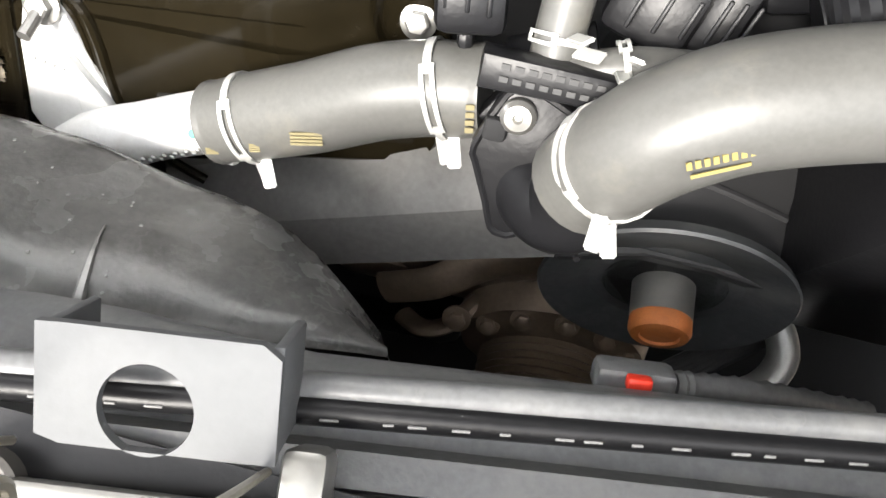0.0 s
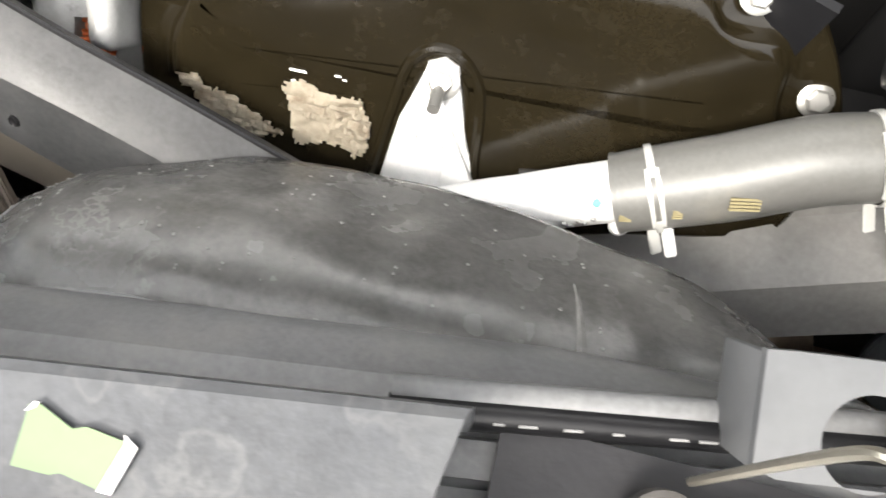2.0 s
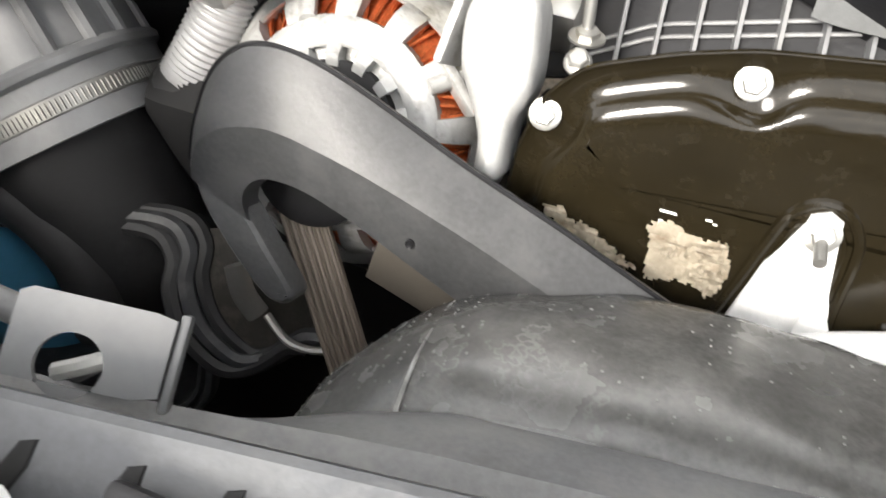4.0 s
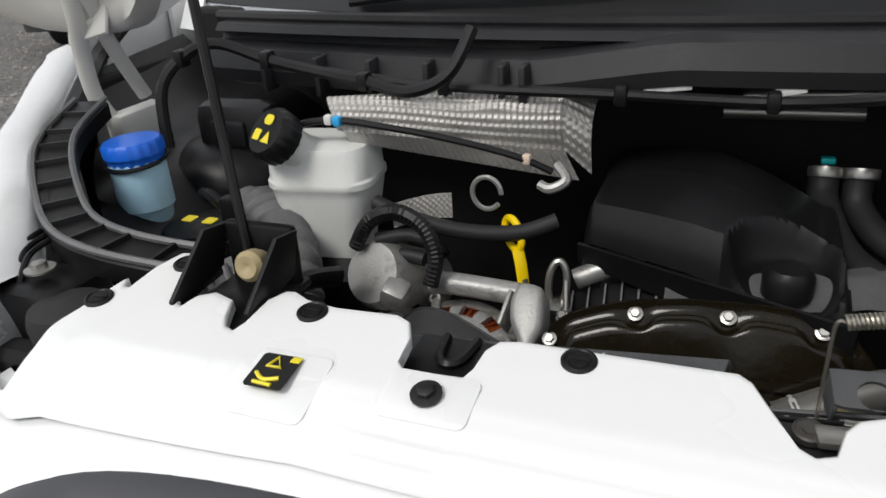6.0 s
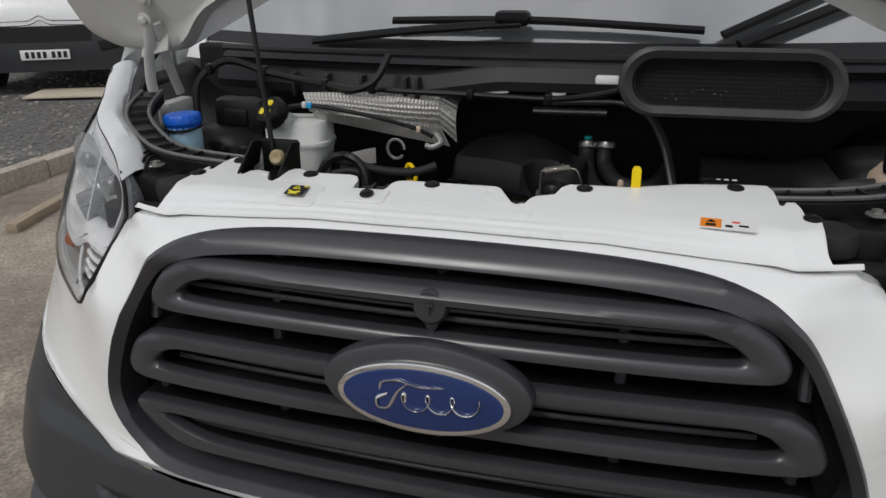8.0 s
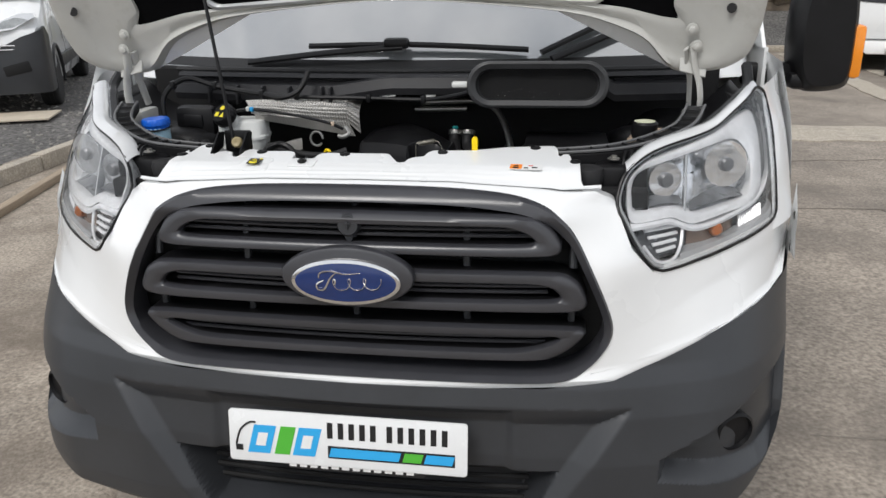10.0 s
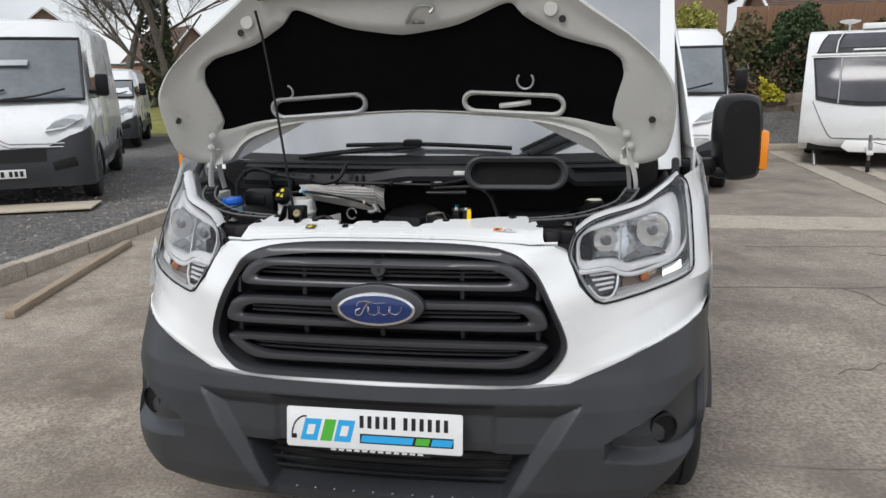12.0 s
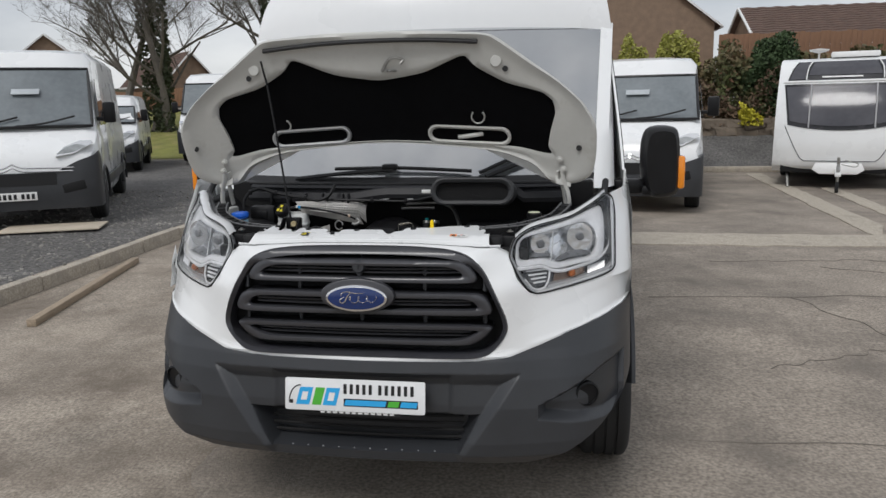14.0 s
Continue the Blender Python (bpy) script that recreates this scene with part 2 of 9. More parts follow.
SCUTTLE = mat("grey_black_scuttle_plastic", (0.021, 0.021, 0.023), 0.42, 0, 0.2, 12.0, 0.1, 260, wear=(0.036, 0.036, 0.037), wear_at=0.64, spec=0.35)
PLATE = mat("blue_black_dusty_plate", (0.05, 0.0525, 0.057), 0.36, 0, 0.45, 9.0, 0.12, 260, wear=(0.062, 0.064, 0.066), wear_at=0.6, wear_scale=18.0, rvar=0.22, grain=(420.0, 0.12), rings=(46.0, (0.085, 0.086, 0.087)))
# near-black for hollows and gaps, with their shade put into the colour
VOID = mat("hollow_shade_black", (0.006, 0.006, 0.0065), 0.8, 0, 0.3, 10.0)
RUBBER = mat("matt_black_rubber", (0.016, 0.016, 0.017), 0.6, 0, 0.25, 20.0, 0.1, 200, wear=(0.04, 0.04, 0.04), wear_at=0.66)
HOSE = mat("grey_black_coolant_rubber", (0.08, 0.079, 0.074), 0.42, 0, 0.12, 26.0, 0.05, 380, wear=(0.125, 0.118, 0.1), wear_at=0.66, wear_scale=22.0, rvar=0.1, grain=(500.0, 0.06))
ALU = mat("cast_aluminium", (0.36, 0.36, 0.35), 0.42, 0.6, 0.14, 26.0, 0.25, 320, wear=(0.17, 0.16, 0.145), wear_at=0.63, wear_scale=36.0)
STEEL = mat("zinc_plated_steel", (0.36, 0.355, 0.335), 0.34, 0.85, 0.12, 40.0, 0.05, 300)
CLIP = mat("pale_plated_clip_steel", (0.42, 0.42, 0.4), 0.42, 0.3, 0.1, 50.0, 0.05, 300)
RUSTY = mat("brown_worn_steel", (0.2, 0.155, 0.115), 0.5, 0.5, 0.3, 40.0, 0.2, 260, wear=(0.2, 0.1, 0.05), wear_at=0.62)
CHROME = mat("bright_chrome", (0.8, 0.8, 0.8), 0.08, 1.0, 0.03, 10.0, rvar=0.03)
# black enamel, its brown cast painting the reflected surroundings
GLOSS_BLACK = mat("brown_reflecting_black_enamel", (0.0085, 0.0066, 0.0034), 0.14, 0, 0.35, 20.0, 0.04, 60, wear=(0.015, 0.0125, 0.008), wear_at=0.66, wear_scale=70.0, rvar=0.06, spec=0.3, grain=(700.0, 0.12))
GLASS = bpy.data.materials.new("clear_lens")
GLASS.use_nodes = True
gn, gl = GLASS.node_tree.nodes, GLASS.node_tree.links
g_tr, g_gl, g_mx, g_fr = gn.new("ShaderNodeBsdfTransparent"), gn.new("ShaderNodeBsdfGlossy"), gn.new("ShaderNodeMixShader"), gn.new("ShaderNodeFresnel")
g_tr.inputs[0].default_value, g_gl.inputs["Roughness"].default_value = (0.94, 0.95, 0.96, 1), 0.03
g_fr.inputs[0].default_value = 1.5
gl.new(g_fr.outputs[0], g_mx.inputs[0])
gl.new(g_tr.outputs[0], g_mx.inputs[1])
gl.new(g_gl.outputs[0], g_mx.inputs[2])
gl.new(g_mx.outputs[0], gn["Material Output"].inputs[0])
LAMP = mat("silvered_lamp_reflector", (0.92, 0.92, 0.93), 0.2, 0.25, 0.1, 60.0, rvar=0.1)
DARK_GLASS = mat("dark_window_glass", (0.02, 0.024, 0.028), 0.05, 0, 0.1, 2.0, coat=0.6, rvar=0.02)
# grey base and raised IOR put extra sky reflection into the screen
SCREEN = mat("windscreen_sky_grey", (0.2, 0.21, 0.215), 0.04, 0, 0.1, 2.0, coat=1.0, rvar=0.015, ior=3.5)
AMBER = mat("amber_lens", (0.85, 0.27, 0.015), 0.22, 0, 0.06, 30.0, coat=0.5)
TYRE = mat("tyre_rubber", (0.025, 0.025, 0.025), 0.8, 0, 0.2, 20.0, 0.15, 150)
BLUE_CAP = mat("blue_cap_plastic", (0.01, 0.12, 0.62), 0.35, 0, 0.08, 20.0)
BLUE_TANK = mat("translucent_blue_tank", (0.38, 0.6, 0.74), 0.35, 0, 0.1, 12.0)
MILK = mat("milky_white_plastic", (0.66, 0.67, 0.65), 0.38, 0, 0.05, 14.0, wear=(0.5, 0.49, 0.44), wear_at=0.7)
CREAM = mat("aged_cream_plastic", (0.6, 0.47, 0.36), 0.42, 0, 0.1, 14.0)
YELLOW = mat("yellow_handle_plastic", (0.85, 0.6, 0.0), 0.4, 0, 0.06, 30.0)
INK_YELLOW = mat("yellow_print", (0.78, 0.66, 0.04), 0.5, 0, 0.05, 30.0)
INK_WHITE = mat("white_print", (0.75, 0.75, 0.74), 0.5, 0, 0.04, 30.0)
INK_BLACK = mat("black_print", (0.012, 0.012, 0.013), 0.45, 0, 0.1, 30.0)
INK_BLUE = mat("blue_print", (0.03, 0.36, 0.72), 0.4, 0, 0.06, 30.0)
INK_GREEN = mat("green_print", (0.08, 0.42, 0.04), 0.4, 0, 0.06, 30.0)
ORANGE = mat("orange_print", (0.85, 0.25, 0.02), 0.45, 0, 0.06, 30.0)
RED = mat("red_plastic", (0.7, 0.04, 0.02), 0.45, 0, 0.06, 30.0)
BADGE_BLUE = mat("deep_blue_enamel", (0.006, 0.024, 0.12), 0.2, 0, 0.1, 30.0, coat=0.8)
PAPER = mat("torn_paper_label", (0.36, 0.315, 0.245), 0.8, 0, 0.3, 60.0, 0.5, 260, wear=(0.2, 0.15, 0.1), wear_at=0.62, wear_scale=90.0)
GREEN_TAPE = mat("pale_green_sticker", (0.1, 0.148, 0.072), 0.5, 0, 0.08, 40.0)
COPPER = mat("copper_winding", (0.55, 0.14, 0.05), 0.35, 0.8, 0.5, 400.0, 0.6, 300, stretch=(1, 1, 4))
RUST_CAP = mat("orange_rusted_cap", (0.5, 0.16, 0.045), 0.6, 0.2, 0.3, 120.0, 0.2, 300, wear=(0.3, 0.12, 0.05), wear_at=0.6, wear_scale=60.0)
LINER = mat("black_felt_liner", (0.0035, 0.0035, 0.004), 0.95, 0, 0.3, 30.0, 0.3, 400, spec=0.06)
FOIL = mat("embossed_foil", (0.5, 0.485, 0.46), 0.45, 0.65, 0.2, 24.0, 0.2, 300, rvar=0.1)
DIRT = mat("brown_dirt_apron", (0.31, 0.268, 0.22), 0.9, 0, 0.4, 1.4, 0.9, 70, wear=(0.15, 0.122, 0.095), wear_at=0.56, wear_scale=1.1, grain=(60.0, 0.35))
TARMAC = mat("worn_tarmac", (0.285, 0.247, 0.206), 0.85, 0, 0.34, 1.6, 0.9, 90, wear=(0.15, 0.13, 0.11), wear_at=0.57, wear_scale=0.7, rvar=0.14, grain=(55.0, 0.35))
GRAVEL = mat("grey_brown_gravel", (0.11, 0.105, 0.1), 0.9, 0, 0.4, 2.0, 0.9, 30, wear=(0.26, 0.25, 0.23), wear_at=0.67, wear_scale=22.0, grain=(26.0, 0.6))
CONCRETE = mat("weathered_concrete", (0.42, 0.375, 0.31), 0.9, 0, 0.25, 3.0, 0.5, 60, wear=(0.26, 0.235, 0.2), wear_at=0.6, wear_scale=3.0, grain=(60.0, 0.25))
GRASS = mat("rough_grass", (0.17, 0.175, 0.04), 0.9, 0, 0.4, 2.0, 0.8, 12, wear=(0.27, 0.23, 0.09), wear_at=0.58, wear_scale=1.4)
WOOD = mat("weathered_timber", (0.33, 0.265, 0.195), 0.85, 0, 0.3, 8.0, 0.4, 60, stretch=(6, 0.6, 6))
PLY = mat("pale_plywood", (0.5, 0.44, 0.35), 0.8, 0, 0.15, 4.0, 0.2, 60)
BARK = mat("grey_bark", (0.13, 0.115, 0.1), 0.9, 0, 0.3, 6.0, 0.5, 30)
IVY = mat("ivy_leaf", (0.035, 0.045, 0.018), 0.7, 0, 0.4, 5.0)
HEDGE_LEAF = mat("hedge_leaf", (0.075, 0.085, 0.03), 0.65, 0, 0.5, 1.2, wear=(0.17, 0.11, 0.06), wear_at=0.56, wear_scale=0.8)
LIME_LEAF = mat("yellow_green_leaf", (0.29, 0.29, 0.06), 0.65, 0, 0.3, 2.0)
YELLOW_LEAF = mat("bright_yellow_leaf", (0.5, 0.45, 0.04), 0.65, 0, 0.3, 4.0)
BRICK_WALL = mat("buff_brick_wall", (0.22, 0.155, 0.11), 0.9, 0, 0.25, 3.0, 0.3, 12)
ROOF_TILE = mat("brown_roof_tiles", (0.115, 0.075, 0.06), 0.85, 0, 0.3, 3.0, 0.3, 20)
FENCE = mat("red_brown_fence_timber", (0.2, 0.11, 0.065), 0.85, 0, 0.3, 4.0, 0.2, 20, stretch=(8, 8, 0.7))
STONE = mat("mossy_wall_stone", (0.16, 0.13, 0.1), 0.9, 0, 0.4, 5.0, 0.6, 18)
GREY_PAINT = mat("silver_grey_paint", (0.45, 0.46, 0.47), 0.3, 0.3, 0.04, 3.0, coat=0.5)

# ---- ground ----
KERB_X = lambda y: -4.22 - 0.03 * (y - 4.6)


def ground_z(x, y):
    rise = 0.10 * min(max((KERB_X(y) - 0.10 - x) / 0.05, 0), 1) if y < 40 else 0.1
    wave = 0.012 * noise.noise((x * 0.5, y * 0.5, 0)) + 0.02 * noise.noise((x * 0.1, y * 0.1, 3))
    bank = 1.15 * min(max((y - 21.5 + 0.25 * x + 4) / 11.0, 0), 1.4) if x < -6 else 0.0
    return rise + bank + (wave if abs(x) > 1.3 or y > 6 or y < -1 else wave * 0.2)


bm = B()
gx = sorted(set([-400, -200, -120, -80, -60] + [round(v, 3) for v in np.arange(-44, 30, 0.8)] + [-4.75, -4.6, -4.5, -4.42, -4.36, -4.3, -4.2, -4.1, 60, 100, 200, 400]))
gy = [-400, -150, -60, -30] + [round(v, 3) for v in np.arange(-14, 46, 0.8)] + [60, 90, 150, 260, 500, 900]
sheet(bm, lambda u, v: Vector((u, v, ground_z(u, v))), gx, gy)
ground = whole("ground", bm, TARMAC, "worn brown-grey tarmac yard with damp stains", "ground", kind="structure")

bm = B()
sheet(bm, lambda u, v: Vector((KERB_X(v) - 0.13 - u * (34 + 0 * v), v, ground_z(KERB_X(v) - 0.13 - u * 34, v) + 0.008)), [0, 0.004, 0.01, 0.02, 0.04, 0.06, 0.1, 0.15, 0.2, 0.3, 0.4, 0.6, 0.8, 1.0], [round(v, 2) for v in np.arange(-14, 19.1, 0.6)])
whole("gravel", bm, GRAVEL, "dark grey gravel parking area behind the kerb", "gravel", kind="structure")
bm = B()
sheet(bm, lambda u, v: Vector((u, v, ground_z(u, v) + 0.02 + 0.03 * noise.noise((u * 2, v * 2, 5)))), [round(v, 2) for v in np.arange(-40, -6.4, 0.7)], [round(v, 2) for v in np.arange(19.6, 37, 0.7)])
whole("grass", bm, GRASS, "rough yellowish grass bank", "grass", kind="stuff")
bm = B()
random.seed(4)
for i in range(2600):
    x, y = random.uniform(-9.5, -4.4), random.uniform(0.5, 11)
    r = random.uniform(0.008, 0.024)
    t = B()
    bmesh.ops.create_icosphere(t, subdivisions=1, radius=r)
    if x < KERB_X(y) - 0.14:
        join(bm, t, pose(x, y, ground_z(x, y) + 0.01 + r * 0.2, random.uniform(0, 90), 0, random.uniform(0, 180)) @ Matrix.Diagonal((1.3, 1, 0.6, 1)))
    else:
        t.free()
whole("gravel_stones", bm, mat("loose_stone", (0.24, 0.23, 0.21), 0.9, 0, 0.6, 2.0), "loose pale stones on the gravel", "stones", kind="stuff", smooth=False)

# a feathered apron of brown dirt washed against the kerb
bm = B()
edge_x = lambda v: -0.75 + 0.45 * noise.noise((v * 0.6, 3, 1)) + 0.2 * noise.noise((v * 2.3, 7, 1))
sheet(bm, lambda u, v: (lambda x: Vector((x, v, ground_z(x, v) + 0.006 * min(1, u * 6) - 0.002)))(edge_x(v) + (KERB_X(v) + 0.02 - edge_x(v)) * u), [0, 0.03, 0.08, 0.2, 0.4, 0.6, 0.8, 1.0], [round(v, 2) for v in np.arange(-12, 9.1, 0.25)])
whole("dirt_apron", bm, DIRT, "brown damp dirt washed over the tarmac beside the kerb", "dirt", kind="stuff")

# kerb stones along the gravel edge
kerb = thing("kerb", "weathered concrete kerb edging the gravel", "kerb", kind="structure")
bm = B()
rbox(bm, (0, 0, 0.0), (0.12, 0.91, 0.24), 0.012)
k0 = part("kerb_stone", bm, CONCRETE, kerb)
for i in range(24):
    y = -6 + i * 0.925
    k = k0 if i == 0 else new("kerb_stone", k0.data)
    k.parent = kerb
    k.matrix_basis = pose(KERB_X(y) - 0.03, y, 0.02 + 0.008 * math.sin(i * 2.1), 0, 0, 1.7 + 0.5 * math.sin(i * 1.7))
bm = B()
rbox(bm, (0, 0, 0), (0.075, 2.45, 0.06), 0.006)
plank = whole("timber_batten", bm, WOOD, "weathered timber batten lying beside the kerb", "timber")
plank.matrix_basis = pose(-3.7, 3.78, 0.034, 0, 0, 13)
bm = B()
rbox(bm, (0, 0, 0), (1.25, 0.62, 0.02), 0.003)
ply = whole("plywood_sheet", bm, PLY, "pale plywood sheet lying on the gravel", "plywood")
ply.matrix_basis = pose(-6.05, 6.45, 0.14, 0, 0, 22)

# concrete strips and joints across the tarmac
for nm, lab, pts in (("concrete_strip", "long pale concrete strip set in the tarmac", ((4.62, 14.8), (4.95, 14.8), (4.75, 7.75), (4.35, 6.7))), ("concrete_strip", "long pale concrete strip set in the tarmac", ((5.3, 12.0), (5.55, 12.0), (5.42, 7.2), (5.08, 7.2))), ("concrete_joint", "broken pale concrete joint across the yard", ((1.0, 6.3), (1.0, 7.1), (8.0, 7.0), (8.0, 6.3)))):
    bm = B()
    n = 30

    def strip_at(k, w, dz, pts=pts):
        a, b = Vector((*pts[0], 0)).lerp(Vector((*pts[3], 0)), k / n), Vector((*pts[1], 0)).lerp(Vector((*pts[2], 0)), k / n)
        p = a.lerp(b, w)
        p += Vector((0.06 * noise.noise((k * 0.7, w, 1)), 0.08 * noise.noise((k * 0.7, w * 3, 5)), 0))
        p.z = ground_z(p.x, p.y) + dz
        return p

    loft(bm, [[strip_at(k, w, dz) for w, dz in ((0.0, -0.03), (0.0, 0.012), (0.1, 0.018), (0.5, 0.019), (0.9, 0.018), (1.0, 0.012), (1.0, -0.03))] for k in range(n + 1)], closed=False)
    whole(nm, bm, CONCRETE, lab, "concrete", kind="structure")
DARK_CRACK = mat("dark_crack", (0.19, 0.17, 0.147), 0.95, 0, 0.3)
for (x0, y0, x1, y1) in ((1.4, 3.9, 7.5, 4.3), (2.6, 3.95, 3.6, 1.4), (1.3, 1.1, 7.0, 1.5), (3.6, 1.4, 4.4, -1.5), (1.2, -0.3, 5.0, 0.1), (3.2, 5.2, 5.2, 4.2), (2.2, 5.4, 4.6, 5.6), (4.0, 3.0, 6.5, 2.4), (2.0, 2.2, 3.3, 2.9), (4.6, 5.6, 5.4, 3.6)):
    bm = B()
    tube(bm, [(x0 + (x1 - x0) * k / 14 + 0.08 * noise.noise((k * 0.9, x0, 2)), y0 + (y1 - y0) * k / 14 + 0.1 * noise.noise((k * 0.9, y0, 9)), 0.004 + ground_z(x0 + (x1 - x0) * k / 14, y0 + (y1 - y0) * k / 14)) for k in range(15)], 0.003, 5, 4, flat=1.0)
    whole("tarmac_crack", bm, DARK_CRACK, "dark crack running through the tarmac", "crack", "cracks in the tarmac", "structure")
# ---- the white van: nose ----
HALF_W = 1.0


def nose(x, z):
    """How far back the van's front skin lies at (x, z)."""
    yc = lerp(z, [0.33, 0.38, 0.42, 0.47, 0.6, 0.70, 0.765, 0.80, 0.99, 1.12, 1.19, 1.26], [0.10, 0.0, -0.035, -0.042, -0.035, -0.018, 0.0, 0.018, 0.014, 0.03, 0.055, 0.11])
    a = lerp(z, [0.6, 1.0], [0.11, 0.13])
    side = lerp(z, [0.6, 0.8, 0.98], [0.12, 0.2, 0.64])
    ax = abs(x)
    k = min(max((ax - 0.72) / (HALF_W - 0.72), 0), 1)
    return yc + a * x * x + side * max(math.hypot(max(ax - 0.5, 0), 0.04) - 0.04, 0) + lerp(z, [0.6, 0.8, 1.0], [0.42, 0.38, 0.15]) * (1 - math.sqrt(max(1 - k * k, 0))) + 1.3 * max(z - 1.0, 0) * max(ax - 0.5, 0) + lerp(ax, [0.42, 0.52, 0.62, 0.76], [0, 0.075, 0.035, 0]) * lerp(z, [1.03, 1.14], [0, 1]) + lerp(ax, [0.4, 0.5], [1, 0]) * lerp(z, [1.12, 1.15, 1.173, 1.19], [0, 0.02, 0.057, 0.09])


def skin(x, z, off=0.0):
    return Vector((x, nose(x, z) + off, z))


def mirrored(half):
    """A closed outline from its right half, given from top centre to bottom centre."""
    return list(half) + [(-x, z) for x, z in reversed(half) if abs(x) > 1e-6]


def resample(keys, per):
    """Points between key points, per of them on each side."""
    out = []
    for i, a in enumerate(keys):
        b = keys[(i + 1) % len(keys)]
        out += [(a[0] + (b[0] - a[0]) * k / per, a[1] + (b[1] - a[1]) * k / per) for k in range(per)]
    return out


def soft(pts, passes=1):
    """Rounds an outline's corners a little."""
    for _ in range(passes):
        n = len(pts)
        pts = [((pts[i - 1][0] + 2 * pts[i][0] + pts[(i + 1) % n][0]) / 4, (pts[i - 1][1] + 2 * pts[i][1] + pts[(i + 1) % n][1]) / 4) for i in range(n)]
    return pts


def outline_curve(keys, res=5):
    return [(p.x, p.y) for p in spline([(x, z, 0) for x, z in keys], res, True)]


def shrink(pts, d):
    """An outline moved inwards by d."""
    n, out = len(pts), []
    for i in range(n):
        a, b = Vector(pts[i - 1]), Vector(pts[(i + 1) % n])
        t = (b - a).normalized()
        nrm = Vector((t.y, -t.x))
        out.append((pts[i][0] + nrm.x * d, pts[i][1] + nrm.y * d))
    return out


def bar_on_skin(bm, outer, inner):
    """A rounded loop of grille bar between two outlines."""
    mix = lambda f: [(a[0] * (1 - f) + b[0] * f, a[1] * (1 - f) + b[1] * f) for a, b in zip(outer, inner)]
    return loft(bm, [[skin(x, z, d) for x, z in mix(f)] for f, d in ((0, 0.018), (0, 0.010), (0.05, 0.003), (0.14, -0.001), (0.5, -0.002), (0.86, 0.0), (0.95, 0.004), (1, 0.012), (1, 0.018))], caps=False)


def ring_on_skin(bm, outer, inner, off_out, off_in, depth):
    """A raised frame on the nose between two outlines of equally many points."""
    mid = [((a[0] + b[0]) / 2, (a[1] + b[1]) / 2) for a, b in zip(outer, inner)]
    m1 = [(a[0] * 0.8 + b[0] * 0.2, a[1] * 0.8 + b[1] * 0.2) for a, b in zip(outer, inner)]
    m2 = [(a[0] * 0.2 + b[0] * 0.8, a[1] * 0.2 + b[1] * 0.8) for a, b in zip(outer, inner)]
    return loft(bm, [[skin(x, z, depth) for x, z in outer], [skin(x, z, off_out + 0.004) for x, z in outer], [skin(x, z, off_out) for x, z in m1], [skin(x, z, (off_out + off_in) / 2) for x, z in mid], [skin(x, z, off_in) for x, z in m2], [skin(x, z, off_in + 0.004) for x, z in inner], [skin(x, z, depth) for x, z in inner]], caps=False)


van = thing("van", "white high-roof panel van with its bonnet propped open", "van", at=(0, 2.5, 0))

GR = [(0, 1.172), (0.2, 1.17), (0.33, 1.161), (0.395, 1.145), (0.441, 1.11), (0.493, 1.01), (0.537, 0.905), (0.533, 0.86), (0.483, 0.795), (0.44, 0.776), (0.33, 0.774), (0, 0.778)]
FA = [(0, 1.1765), (0.2, 1.175), (0.36, 1.1675), (0.49, 1.158), (0.528, 1.135), (0.564, 1.05), (0.61, 0.998), (0.999, 1.035), (0.999, 0.9), (0.76, 0.856), (0.54, 0.782), (0, 0.766)]
gin, gout = soft(resample(mirrored(GR), 5), 7), resample(mirrored(FA), 5)
bm = B()
loops = []
for f in (0, 0.06, 0.2, 0.4, 0.6, 0.8, 1.0):
    loops.append([skin(a[0] + (b[0] - a[0]) * f, a[1] + (b[1] - a[1]) * f) for a, b in zip(gin, gout)])
loops.insert(0, [p + Vector((0, 0.03, 0)) for p in loops[0]])
loops.append([p + Vector((0, 0.004, -0.014 if p.z < 0.95 else 0.0)) for p in loops[-1]])
loops.append([p + Vector((0, 0.03, 0)) for p in loops[-1]])
loft(bm, loops, caps=False)
part("front_fascia", bm, WHITE, van, "white painted front fascia", sharp=50)

# grille: deep surround, three ring-shaped bars, thin rods, struts
grille = part("grille", ring_on_skin(B(), soft(gin, 1), [(x * lerp(z, [0.77, 1.18], [0.975, 0.95]), z - (0.027 * max(min((z - 1.06) / 0.1, 1), 0)) + 0.012 * max(min((0.83 - z) / 0.05, 1), 0)) for x, z in soft(gin, 1)], -0.006, 0.006, 0.07), GRILLE, van, "dark grey moulded grille surround")
# sheet whose near-black colour is the shade of the grille cavity
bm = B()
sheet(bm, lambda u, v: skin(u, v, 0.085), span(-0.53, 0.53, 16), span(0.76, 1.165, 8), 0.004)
part("grille_back", bm, VOID, grille, "sheet coloured as the shade behind the bars", smooth=False)
R1 = [(0, 1.131), (0.3, 1.127), (0.368, 1.123), (0.404, 1.104), (0.427, 1.068), (0.422, 1.05), (0.39, 1.045), (0, 1.05)]
R2 = [(0, 1.017), (0.36, 1.014), (0.432, 1.011), (0.463, 0.992), (0.481, 0.953), (0.476, 0.935), (0.44, 0.928), (0, 0.934)]
R3 = [(0, 0.9), (0.4, 0.896), (0.47, 0.893), (0.483, 0.882), (0.45, 0.846), (0.41, 0.823), (0.36, 0.818), (0, 0.823)]
